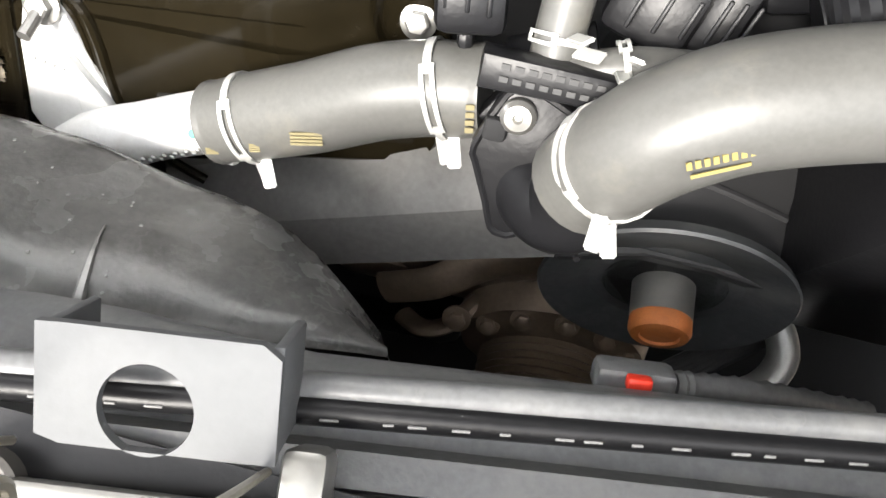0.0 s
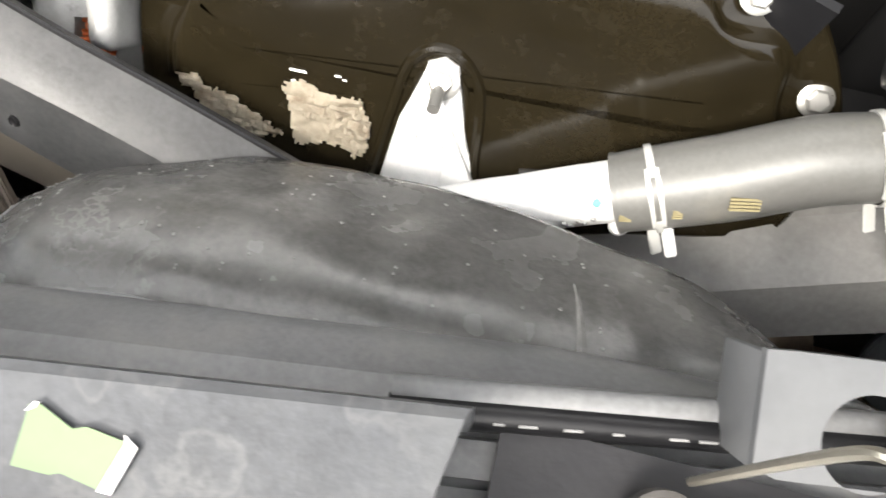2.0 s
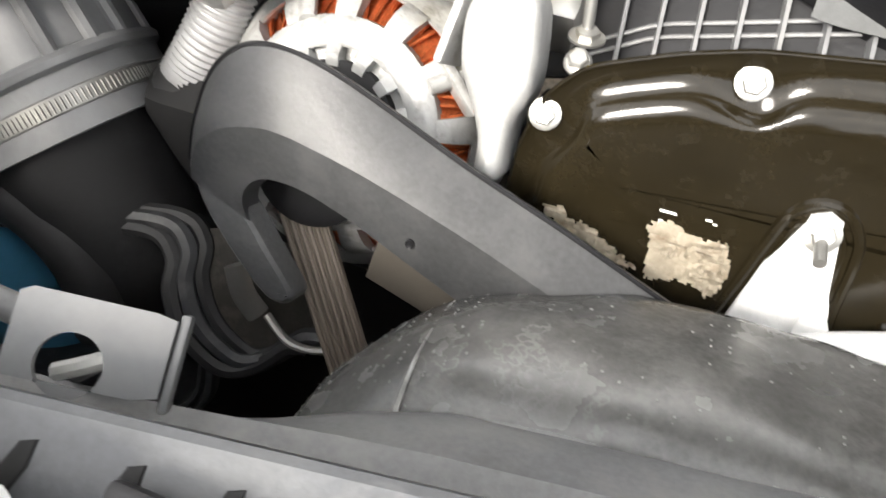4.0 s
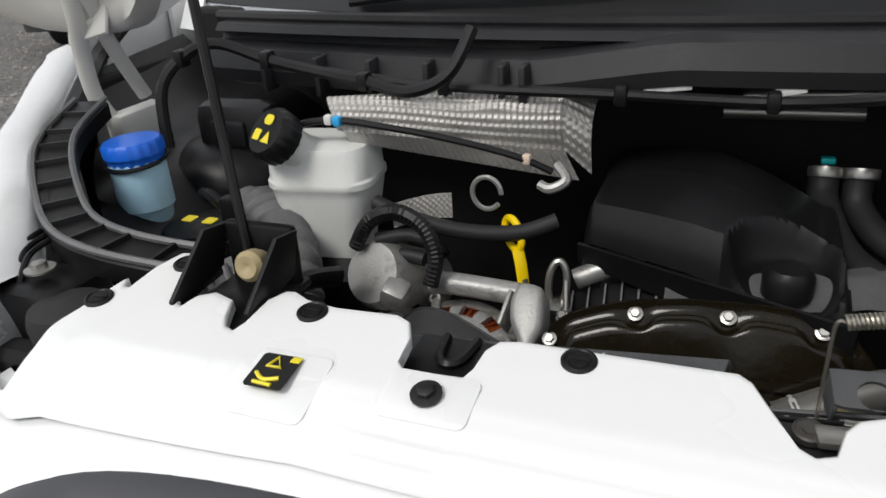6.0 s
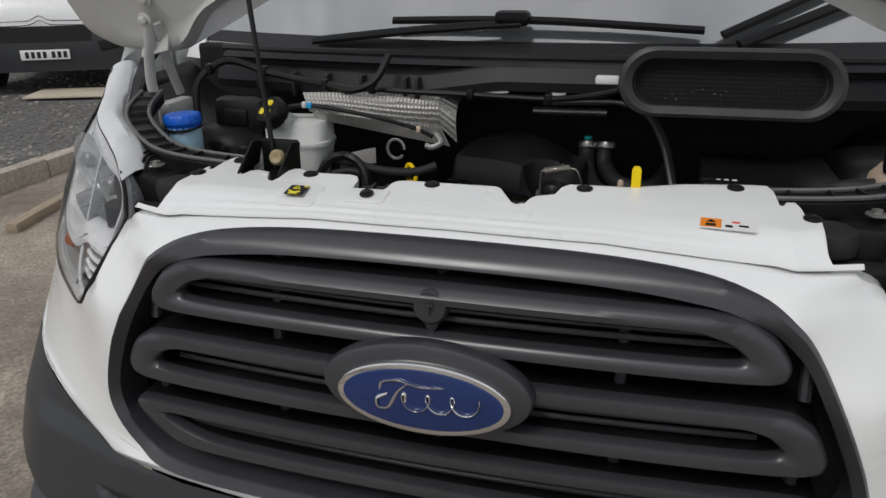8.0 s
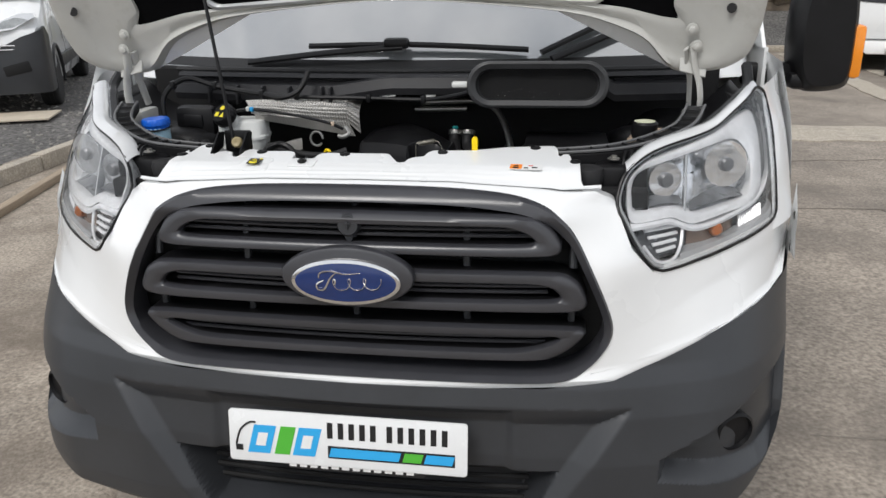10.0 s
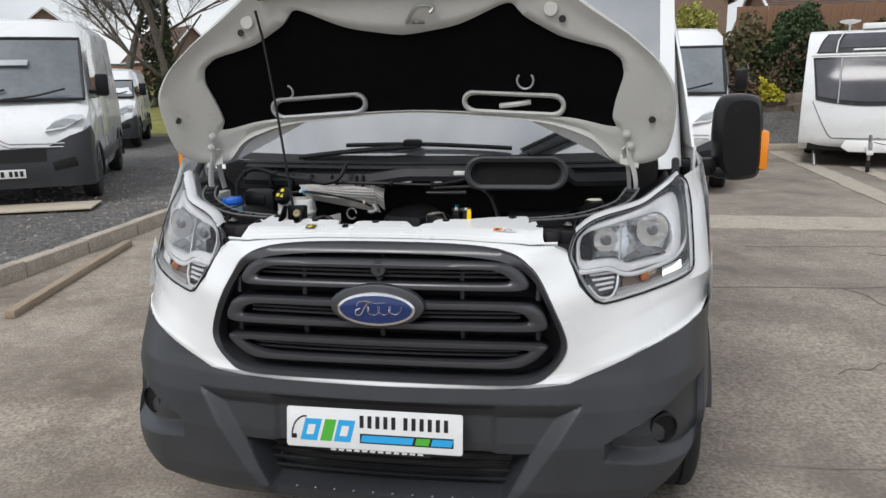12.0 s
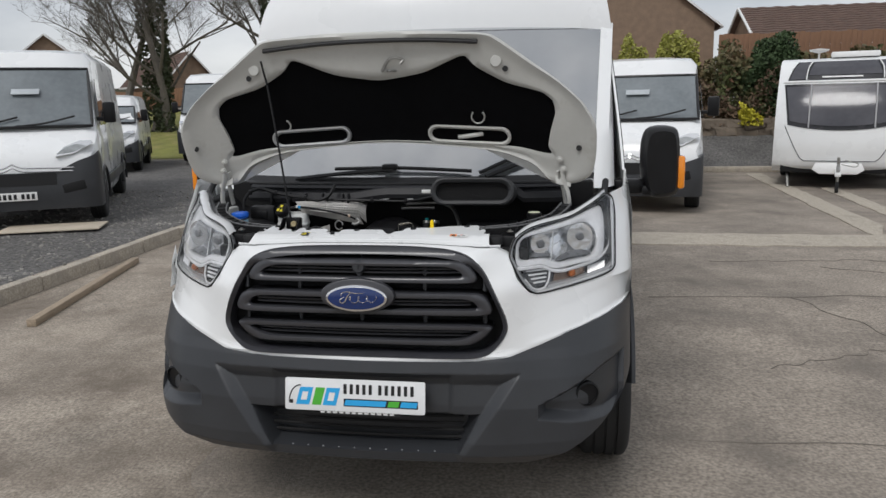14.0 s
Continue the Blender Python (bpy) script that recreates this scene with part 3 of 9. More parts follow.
for keys, mid in ((R1, 1.088), (R2, 0.972), (R3, 0.859)):
    o = soft(resample(mirrored(keys), 6), 4)
    cx, cz = 0, sum(z for x, z in o) / len(o)
    i_ = [(x - (0.054 * min(max((abs(x) - 0.28) / 0.1, 0), 1)) * (1 if x > 0 else -1), cz + (z - cz) * 0.46) for x, z in o]
    bar = part("grille_bar", bar_on_skin(B(), o, i_), GRILLE, grille, sharp=45)
    # side walls of the bar, blackened to paint shade into the gaps
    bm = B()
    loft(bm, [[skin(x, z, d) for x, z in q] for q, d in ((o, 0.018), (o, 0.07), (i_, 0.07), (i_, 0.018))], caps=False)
    part("bar_shade_web", bm, BLACK, bar, sharp=30)
    for dz in (0.006, -0.007):
        bm = B()
        tube(bm, [skin(x, mid + dz, 0.03) for x in span(-0.4, 0.4, 16)], 0.0042, 6, 2)
        part("grille_rod", bm, GRILLE, grille)
for x in (-0.235, 0.235, 0.0, -0.45, 0.45):
    for z0, z1 in ((1.125, 1.15), (1.02, 1.048), (0.9, 0.93), (1.07, 1.085)):
        if abs(x) < 0.4 or z0 < 1.1:
            bm = B()
            tube(bm, [skin(x, z0 - 0.01, 0.045), skin(x, z1 + 0.01, 0.045)], 0.008, 8)
            part("grille_strut", bm, TRIM, grille)
bm = B()
lathe(bm, [(0.0235, 0), (0.0235, 0.016), (0.02, 0.021), (0.0, 0.021)], aim((0, 0.05, 1.104), (0, -0.05, 1.112)), 24)
prism(bm, [(-0.016, -0.01), (0.016, -0.01), (0.004, -0.036), (-0.004, -0.036)], 0.014, Matrix.Translation((0, 0.048, 1.104)) @ pose(0, 0, 0, 90, 0, 0), 0.003)
rbox(bm, (0, 0.026, 1.106), (0.003, 0.004, 0.018), 0.001)
rbox(bm, (0, 0.026, 1.11), (0.012, 0.004, 0.003), 0.001)
part("lock_cover", bm, TRIM, grille, "dark grey bonnet lock cover")


def oval(w, h, n=48):
    return [(w / 2 * math.cos(2 * math.pi * k / n), h / 2 * math.sin(2 * math.pi * k / n)) for k in range(n)]


BADGE = Matrix.Translation((0.001, 0.012, 0.998)) @ pose(0, 0, 0, 86, 0, 0)
bm = B()
prism(bm, [(x, y + 0.008) for x, y in oval(0.275, 0.125)], 0.03, BADGE @ pose(0, 0, -0.012), 0.008)
badge = part("badge_housing", bm, GRILLE, grille)
bm = B()
prism(bm, oval(0.226, 0.096), 0.022, BADGE @ pose(0, 0, 0.004), 0.003)
part("badge_rim", bm, CHROME, badge, "chrome oval rim")
bm = B()
prism(bm, oval(0.208, 0.08), 0.0235, BADGE @ pose(0, 0, 0.0045), 0.001)
part("badge_field", bm, BADGE_BLUE, badge, "deep blue oval badge")
bm = B()
SCRIPT = BADGE @ pose(0, 0, 0.0285)
tube(bm, [SCRIPT @ Vector((-0.03 + 0.1 * t + 0.009 * math.cos(t * 20), -0.005 + 0.012 * math.sin(t * 20) + 0.006 * t, 0.0008)) for t in span(0, 1, 40)], lambda t: 0.0018 + 0.0012 * abs(math.sin(9 * t)), 8, 2, flat=0.4)
tube(bm, [SCRIPT @ Vector(p) for p in ((-0.044, 0.004, 0), (-0.058, -0.004, 0.001), (-0.056, -0.016, 0.001), (-0.042, -0.014, 0.001), (-0.03, 0.008, 0.001), (-0.018, 0.02, 0.001))], lambda t: 0.0014 + 0.0018 * math.sin(math.pi * t), 8, 8, flat=0.4)
part("badge_wave", bm, CHROME, badge, "silver wavy stroke")
bm = B()
tube(bm, [SCRIPT @ Vector(p) for p in ((-0.054, 0.008, 0), (-0.05, 0.019, 0.0005), (-0.03, 0.023, 0.0005), (0.0, 0.018, 0.0005), (0.03, 0.021, 0))], lambda t: 0.001 + 0.0024 * math.sin(math.pi * t), 8, 8, flat=0.4)
part("badge_wave", bm, CHROME, badge)

# bumper


def inside(x, z, quad):
    """How deep (x, z) lies in a trapezium given by half widths at two heights; negative outside."""
    z1, w1, z0, w0 = quad
    w = w0 + (w1 - w0) * (z - z0) / (z1 - z0)
    return min(w - abs(x), z1 - z, z - z0)


def step(d, soften):
    return min(max(d / soften + 0.5, 0), 1)


def bumper_y(x, z):
    y = nose(x, z)
    y += 0.03 * step(inside(x, z, (0.70, 0.545, 0.40, 0.345)), 0.045)
    y += 0.012 * step(inside(x, z, (0.712, 0.33, 0.54, 0.33)), 0.02)
    y += 0.10 * step(inside(x, z, (0.558, 0.415, 0.43, 0.35)), 0.024)
    ax = abs(x)
    fd = min(ax - 0.655, 0.95 - ax, 0.02 + 0.3 * min(ax - 0.66, 0.22) - abs(z - 0.595 - 0.16 * (ax - 0.72)))
    return y + 0.055 * step(fd, 0.022)


def bumper_foot(x):
    return lerp(abs(x), [0, 0.5, 0.62, 0.75, 0.86, 0.95, 1.0], [0.362, 0.366, 0.38, 0.428, 0.49, 0.56, 0.625])


def bumper_seam(x):
    return lerp(abs(x), [0, 0.4, 0.54, 0.64, 0.76, 1.0], [0.764, 0.766, 0.78, 0.812, 0.853, 0.897])


bm = B()
us = [math.sin(math.pi / 2 * t) for t in span(-1, 1, 460)]
sheet(bm, lambda u, v: (lambda x, z: Vector((x, bumper_y(x, z), z)))(u * HALF_W, bumper_foot(u * HALF_W) + (bumper_seam(u * HALF_W) - bumper_foot(u * HALF_W)) * v), us, span(0, 1, 90))
for s in (-1, 1):
    sheet(bm, lambda u, v: (lambda z: Vector((s * (HALF_W + 0.02 * u), nose(HALF_W, z) + u * 0.22, z)))(0.625 + 0.272 * v), span(0, 1, 8), span(0, 1, 10))
sheet(bm, lambda u, v: Vector((u * HALF_W, nose(u * HALF_W, bumper_foot(u * HALF_W)) + v, bumper_foot(u * HALF_W) - 0.02 * v)), us[::10], [0, 0.05, 0.3])
bumper = part("bumper", bm, TRIM, van, "dark grey textured plastic bumper", sharp=30)
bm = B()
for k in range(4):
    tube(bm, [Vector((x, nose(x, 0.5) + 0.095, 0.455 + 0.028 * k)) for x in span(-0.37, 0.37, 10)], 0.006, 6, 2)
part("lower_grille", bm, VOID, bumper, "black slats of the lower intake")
for k in range(10):
    bm = B()
    x = -0.27 + 0.06 * k
    rbox(bm, (x, nose(x, 0.425) + 0.02, 0.4305), (0.006, 0.006, 0.002), 0.0006)
    part("drain_slot", bm, GREY_PAINT, bumper)
for s in (-1, 1):
    bm = B()
    c = Vector((s * 0.815, nose(0.815, 0.612) + 0.056, 0.612))
    lathe(bm, [(0.047, -0.02), (0.047, 0.008), (0.041, 0.012), (0.038, 0.003), (0.0, 0.001)], aim(c, c + Vector((s * 0.45, -1, 0))), 28)
    part("fog_lamp_blank", bm, BLACK, bumper, "round black fog lamp blank")
# trade plate
PL = Matrix.Translation((-0.014, -0.036, 0.643)) @ pose(0, 0, 0, 81, 0, 0)
bm = B()
prism(bm, rrect(0.522, 0.118, 0.008), 0.006, PL, 0.001)
plate = part("trade_plate", bm, mat("white_plate_acrylic", (0.74, 0.75, 0.75), 0.25, 0, 0.04, 20.0, coat=0.4), van, "white dealer plate with blue and green print")
bm = B()
prism(bm, rrect(0.3, 0.02, 0.004), 0.004, PL @ pose(0.02, -0.062, -0.004))
part("plate_holder", bm, INK_BLACK, plate)


def slant(w, h, sl=0.28):
    return [(-w / 2 - sl * h / 2, -h / 2), (w / 2 - sl * h / 2, -h / 2), (w / 2 + sl * h / 2, h / 2), (-w / 2 + sl * h / 2, h / 2)]


for nm, m_, x, y, w, h in [("logo_block", INK_BLUE, -0.186, -0.006, 0.05, 0.064), ("logo_block", INK_GREEN, -0.134, -0.006, 0.034, 0.064), ("logo_block", INK_BLUE, -0.085, -0.006, 0.05, 0.064)] + [("number_bar", INK_BLACK, -0.034 + 0.0235 * k + (0.012 if k > 4 else 0), 0.024, 0.012, 0.036) for k in range(11)] + [("name_panel", INK_BLACK, 0.098, -0.025, 0.274, 0.028)]:
    bm = B()
    prism(bm, slant(w, h, 0.0 if m_ is INK_BLACK else 0.25), 0.0012, PL @ pose(x, y, 0.0058))
    part(nm, bm, m_, plate)
for x, w in ((-0.186, 0.022), (-0.085, 0.022)):
    bm = B()
    prism(bm, slant(w, 0.03, 0.25), 0.0006, PL @ pose(x, -0.006, 0.0068))
    part("logo_cutout", bm, INK_WHITE, plate)
for m_, x0, x1 in ((INK_BLUE, -0.034, 0.118), (INK_GREEN, 0.126, 0.166), (INK_BLUE, 0.172, 0.232)):
    bm = B()
    prism(bm, slant(x1 - x0, 0.02), 0.0016, PL @ pose((x0 + x1) / 2, -0.025, 0.0062))
    part("name_print", bm, m_, plate)
bm = B()
tube(bm, [PL @ Vector(p) for p in ((-0.245, -0.02, 0.007), (-0.235, 0.012, 0.007), (-0.215, 0.03, 0.007), (-0.2, 0.032, 0.007))], 0.0022, 6)
rbox(bm, PL @ Vector((-0.238, -0.028, 0.007)), (0.016, 0.003, 0.014), 0.001)
part("logo_outline", bm, INK_BLACK, plate)
bm = B()
for k in range(12):
    text_bar(bm, 0.016, 0.006, PL @ pose(-0.12 + 0.0235 * k, -0.064, 0.0005))
part("holder_print", bm, INK_WHITE, plate)

# headlights
LAMP_TOP = [(0.537, 1.153), (0.551, 1.185), (0.586, 1.208), (0.632, 1.222), (0.736, 1.236), (0.799, 1.256), (0.856, 1.282), (0.888, 1.299)]
HL = LAMP_TOP + [(0.918, 1.279), (0.929, 1.232), (0.927, 1.147), (0.926, 1.062), (0.921, 1.03), (0.888, 1.016), (0.784, 1.005), (0.654, 0.994), (0.619, 1.0), (0.598, 1.017), (0.568, 1.06), (0.546, 1.1), (0.534, 1.123)]
LAMP_FRAME = [(0.558, 1.168), (0.586, 1.193), (0.631, 1.205), (0.696, 1.216), (0.776, 1.233), (0.831, 1.248), (0.872, 1.245), (0.884, 1.175), (0.877, 1.092), (0.846, 1.073), (0.766, 1.07), (0.706, 1.065), (0.677, 1.073), (0.647, 1.087), (0.571, 1.088), (0.556, 1.106), (0.553, 1.136)]
LAMP_BOWL = [(0.569, 1.167), (0.595, 1.184), (0.658, 1.194), (0.733, 1.203), (0.798, 1.209), (0.834, 1.188), (0.852, 1.145), (0.843, 1.101), (0.819, 1.086), (0.757, 1.084), (0.706, 1.084), (0.656, 1.103), (0.603, 1.106), (0.57, 1.108), (0.565, 1.128)]
MIRROR_CHROME = mat("bright_mirror_reflector", (0.86, 0.87, 0.88), 0.16, 0.85, 0.12, 90.0, 0.3, 45, rvar=0.08)
LAMP_GREY = mat("smoked_lamp_grey", (0.17, 0.173, 0.178), 0.3, 0.2, 0.15, 40.0)
LAMP_RIM = mat("pale_lamp_rim", (0.5, 0.51, 0.52), 0.16, 0.15, 0.06, 20.0, coat=0.6)


def evenly(pts, n):
    """A closed outline drawn smooth and cut into n even steps from its first point."""
    p = outline_curve(pts, 6)
    p.append(p[0])
    run = [0.0]
    for a, b in zip(p, p[1:]):
        run.append(run[-1] + math.hypot(b[0] - a[0], b[1] - a[1]))
    return [(lerp(run[-1] * k / n, run, [q[0] for q in p]), lerp(run[-1] * k / n, run, [q[1] for q in p])) for k in range(n)]


def headlight(s):
    n = 90
    o, fr, bw = evenly(HL, n), evenly(LAMP_FRAME, n), evenly(LAMP_BOWL, n)
    P = lambda x, z, d: Vector((s * x, nose(x, z) + d, z))
    mid = lambda a, b, f: [(p[0] + (q[0] - p[0]) * f, p[1] + (q[1] - p[1]) * f) for p, q in zip(a, b)]
    toward = lambda pts, c, f: [(c[0] + (x - c[0]) * f, c[1] + (z - c[1]) * f) for x, z in pts]
    heart = (0.74, 1.12)
    bm = B()
    loft(bm, [[P(x, z, d) for x, z in toward(o, heart, f)] for f, d in ((0.995, 0.004), (0.98, 0.012), (0.97, 0.1), (0.6, 0.11), (0.05, 0.11))], caps=False)
    lamp = part("headlight", bm, mat("grey_lamp_housing", (0.4, 0.405, 0.41), 0.25, 0.3, 0.1, 30.0), van, "clear headlamp with chrome reflectors")
    bm = B()
    loft(bm, [[P(x, z, -0.004 - 0.008 * (1 - f * f)) for x, z in toward(o, heart, f)] for f in (0.99, 0.9, 0.75, 0.55, 0.35, 0.15, 0.02)], caps=False)
    g = part("lens", bm, GLASS, lamp, "clear plastic lens")
    g.visible_shadow = False
    bm = B()
    tube(bm, [P(x, z, 0.001) for x, z in toward(o, heart, 1.003)], 0.0034, 6, smooth=False, closed=True)
    part("lamp_gasket", bm, BLACK, lamp, "thin black lamp gasket")
    bm = B()
    loft(bm, [[P(x, z, d) for x, z in toward(o, heart, f)] for f, d in ((0.985, 0.02), (0.982, 0.004), (0.972, 0.0015), (0.962, 0.004), (0.958, 0.02))], caps=False)
    part("lens_edge", bm, LAMP_RIM, lamp, "pale moulded lens edge")
    # the chrome frame round the upper chamber, its bowl behind
    bm = B()
    loft(bm, [[P(x, z, d) for x, z in q] for q, d in ((fr, 0.04), (fr, 0.014), (mid(fr, bw, 0.12), 0.009), (mid(fr, bw, 0.5), 0.011), (mid(fr, bw, 0.85), 0.014), (bw, 0.022), (toward(bw, (0.71, 1.145), 0.98), 0.06))], caps=False)
    part("chrome_frame", bm, LAMP, lamp, "bright chrome inner surround", sharp=50)
    bm = B()
    loft(bm, [[P(x, z, d + 0.01 * math.sin(x * 60)) for x, z in toward(bw, (0.71, 1.145), f)] for f, d in ((0.98, 0.055), (0.9, 0.085), (0.6, 0.1), (0.3, 0.1), (0.03, 0.1))], caps=False)
    part("reflector_panel", bm, MIRROR_CHROME, lamp, "wavy chrome reflector", sharp=20)
    bm = B()
    loft(bm, [[P(x + w, z, d) for x, z in ((0.686, 1.2), (0.684, 1.15), (0.68, 1.09))] for w, d in ((-0.0025, 0.05), (-0.0025, 0.02), (0.0, 0.018), (0.0025, 0.02), (0.0025, 0.05))], closed=False)
    part("divider", bm, LAMP_RIM, lamp, "chrome divider between the bowls")
    for (x, z, r) in ((0.626, 1.15, 0.036), (0.772, 1.158, 0.05)):
        bm = B()
        c = P(x, z, 0.092)
        way = aim(c, c + Vector((s * 0.35, -1, 0.05)))
        lathe(bm, [(0.012, 0.0), (r * 0.45, 0.006), (r * 0.75, 0.016), (r * 0.95, 0.03), (r * 1.05, 0.042)], way, 14)
        part("reflector", bm, MIRROR_CHROME, lamp, "faceted chrome reflector bowl", sharp=10)
        bm = B()
        lathe(bm, [(0.014, 0), (0.014, 0.035), (0.016, 0.038), (0.016, 0.048), (0.012, 0.052), (0, 0.053)], way, 14)
        part("bulb", bm, LAMP_GREY, lamp, "bulb with a grey cap")
    for x0, x1, zb, h in ((0.572, 0.676, 1.108, 0.012), (0.69, 0.838, 1.087, 0.024)):
        bm = B()
        sheet(bm, lambda u, v: P(x0 + (x1 - x0) * u, zb + h * math.sin(math.pi * u) * (0.4 + 0.6 * v), 0.026 + 0.05 * v), span(0, 1, 12), span(0, 1, 3))
        part("lamp_floor", bm, LAMP_GREY, lamp, "smoked grey lamp floor")
    # the pale arm that kinks below the upper chamber
    arm = spline([(0.562, 1.082, 0), (0.62, 1.082, 0), (0.65, 1.08, 0), (0.69, 1.061, 0), (0.728, 1.056, 0), (0.79, 1.062, 0), (0.862, 1.075, 0), (0.9, 1.11, 0), (0.905, 1.18, 0), (0.9, 1.25, 0)], 6)
    bm = B()
    loft(bm, [[P(p.x, p.y + h, d) for p in arm] for h, d in ((0.006, 0.04), (0.005, 0.012), (0.0, 0.008), (-0.006, 0.012), (-0.007, 0.04))], closed=False)
    part("pale_arm", bm, LAMP, lamp, "pale kinked light guide")
    # lower chamber: side light slats, amber indicator, ribbed reflector, pale foot
    bm = B()
    sheet(bm, lambda u, v: P(0.58 + 0.33 * u, 1.0 + 0.012 * u + (0.07 - 0.01 * u) * v, 0.055), span(0, 1, 20), span(0, 1, 4))
    part("lower_back", bm, mat("grey_lamp_back", (0.16, 0.163, 0.167), 0.25, 0.4, 0.25, 60.0), lamp, "dark grey lower chamber")
    for k in range(4):
        bm = B()
        tube(bm, [P(0.592 + 0.009 * k, 1.068 - 0.014 * k, 0.03), P(0.63, 1.068 - 0.0135 * k, 0.026), P(0.666 - 0.002 * k, 1.066 - 0.013 * k, 0.03)], 0.0042, 6, flat=0.6)
        part("side_light_slat", bm, LAMP, lamp, "chrome side light slat")
    bm = B()
    tube(bm, [P(0.676, 1.064, 0.02), P(0.672, 1.03, 0.02), P(0.655, 1.006, 0.018), P(0.62, 1.01, 0.018), P(0.59, 1.045, 0.018)], 0.0035, 8)
    part("side_light_rim", bm, LAMP, lamp)
    bm = B()
    sheet(bm, lambda u, v: P(0.69 + 0.115 * u, 1.018 + 0.004 * u + 0.034 * v, 0.05 - 0.012 * math.sin(math.pi * u)), span(0, 1, 10), span(0, 1, 4), 0.003)
    part("indicator", bm, mat("amber_tinted_reflector", (0.22, 0.15, 0.11), 0.2, 0.5, 0.3, 60.0), lamp, "amber tinted indicator bowl")
    bm = B()
    c = P(0.756, 1.04, 0.032)
    lathe(bm, [(0.015, 0), (0.015, 0.01), (0.009, 0.018), (0, 0.019)], aim(c, c + Vector((0, -1, 0))), 14)
    part("indicator_bulb", bm, mat("dull_amber_bulb", (0.45, 0.13, 0.03), 0.3), lamp, "amber bulb")
    for k in range(9):
        bm = B()
        tube(bm, [P(0.82 + 0.0075 * k, 1.05 + 0.0008 * k, 0.034), P(0.82 + 0.0075 * k, 1.026 + 0.0008 * k, 0.034)], 0.0038, 6)
        part("reflector_rib", bm, LAMP, lamp)
    bm = B()
    foot = spline([(0.67, 1.008, 0), (0.784, 1.016, 0), (0.888, 1.028, 0), (0.912, 1.045, 0)], 6)
    loft(bm, [[P(p.x, p.y + h, d) for p in foot] for h, d in ((0.008, 0.05), (0.006, 0.016), (-0.004, 0.01), (-0.008, 0.02))], closed=False)
    part("lens_foot", bm, LAMP_RIM, lamp, "pale strip along the lamp foot")


headlight(1)
headlight(-1)

# front wings, wheel arches and wheels
for s in (-1, 1):
    bm = B()

    def wing(u, v, s=s):
        zt = 0.9 + 0.43 * v
        y = nose(0.975, zt) + (1.6 - nose(0.975, zt)) * u
        top = lerp(y, [0.4, 0.55, 0.7, 1.0, 1.6], [1.25, 1.30, 1.335, 1.35, 1.36])
        bot = 0.42 + math.sqrt(max(0.185 - (y - 1.0) ** 2, 0)) if abs(y - 1.0) < 0.43 else (0.9 if y < 0.8 else 0.4)
        z = max(bot, 0.4) + (top - max(bot, 0.4)) * v
        x = lerp(y, [0.3, 0.5, 0.7, 1.0, 1.6], [0.975, 0.995, 1.008, 1.015, 1.012]) - 0.02 * max(v - 0.8, 0) * 5
        return Vector((s * x, y, z))

    sheet(bm, wing, span(0, 1, 40), span(0, 1, 14))
    part("front_wing", bm, WHITE, van, "white front wing panel", sharp=50)
    bm = B()
    tube(bm, [(s * 1.005, 1.0 + 0.44 * math.cos(a), 0.42 + 0.43 * math.sin(a)) for a in span(0.2, 2.95, 16)], 0.03, 8, 2, flat=0.6)
    part("arch_trim", bm, TRIM, van, "grey plastic wheel arch trim")
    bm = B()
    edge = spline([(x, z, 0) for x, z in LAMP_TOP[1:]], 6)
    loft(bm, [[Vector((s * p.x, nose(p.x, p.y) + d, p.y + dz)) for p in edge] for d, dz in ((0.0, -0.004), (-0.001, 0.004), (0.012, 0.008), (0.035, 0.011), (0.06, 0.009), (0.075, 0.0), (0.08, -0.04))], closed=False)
    # smoked flange given a near-white colour for the sky it reflects
    part("wing_lip", bm, mat("sky_white_lamp_flange", (0.72, 0.73, 0.74), 0.2, 0, 0.06, 12.0, coat=0.7), van, "glossy flange above the headlamp, whitened as reflected sky", sharp=60)
    bm = B()
    sheet(bm, lambda u, v: (lambda x, z: Vector((s * x, nose(x, z) + 0.004 - 0.003 * u, z)))(0.912 + 0.088 * u, 1.0 + (0.295 + 0.02 * u) * v), span(0, 1, 12), span(0, 1, 12))
    part("wing_front", bm, WHITE, van, "white wing edge beside the headlamp", sharp=60)
    # inner wing gutter between bonnet edge and lamp
    bm = B()
    tube(bm, [Vector((s * x, nose(x, z) + 0.092, z - 0.012)) for x, z in LAMP_TOP[1:]] + [(s * 0.9, 0.8, 1.33)], 0.014, 8)
    part("wing_channel", bm, BLACK, van, "black channel along the wing edge")


def wheel(name, at, r, w, s, hub=STEEL, parent=None):
    """A tyre with grooves and a rim with slots; s is the side that faces out."""
    m = Matrix.Translation(at) @ pose(0, 0, 0, 0, 90 * s, 0)
    bm = B()
    prof = [(r * 0.62, -w / 2), (r * 0.9, -w / 2), (r * 0.97, -w * 0.44), (r, -w * 0.36)]
    for g in (-0.22, 0.0, 0.22):
        prof += [(r, w * (g - 0.03)), (r - 0.009, w * (g - 0.025)), (r - 0.009, w * (g + 0.025)), (r, w * (g + 0.03))]
    prof += [(r, w * 0.36), (r * 0.97, w * 0.44), (r * 0.9, w / 2), (r * 0.62, w / 2)]
    lathe(bm, prof, m, 48)
    ty = part(name, bm, TYRE, parent, "black tyre with grooved tread")
    bm = B()
    lathe(bm, [(r * 0.63, w * 0.4), (r * 0.6, w * 0.3), (r * 0.45, w * 0.22), (r * 0.3, w * 0.36), (r * 0.18, w * 0.42), (0, w * 0.42)], m, 28)
    part("rim", bm, hub, ty, "silver steel rim")
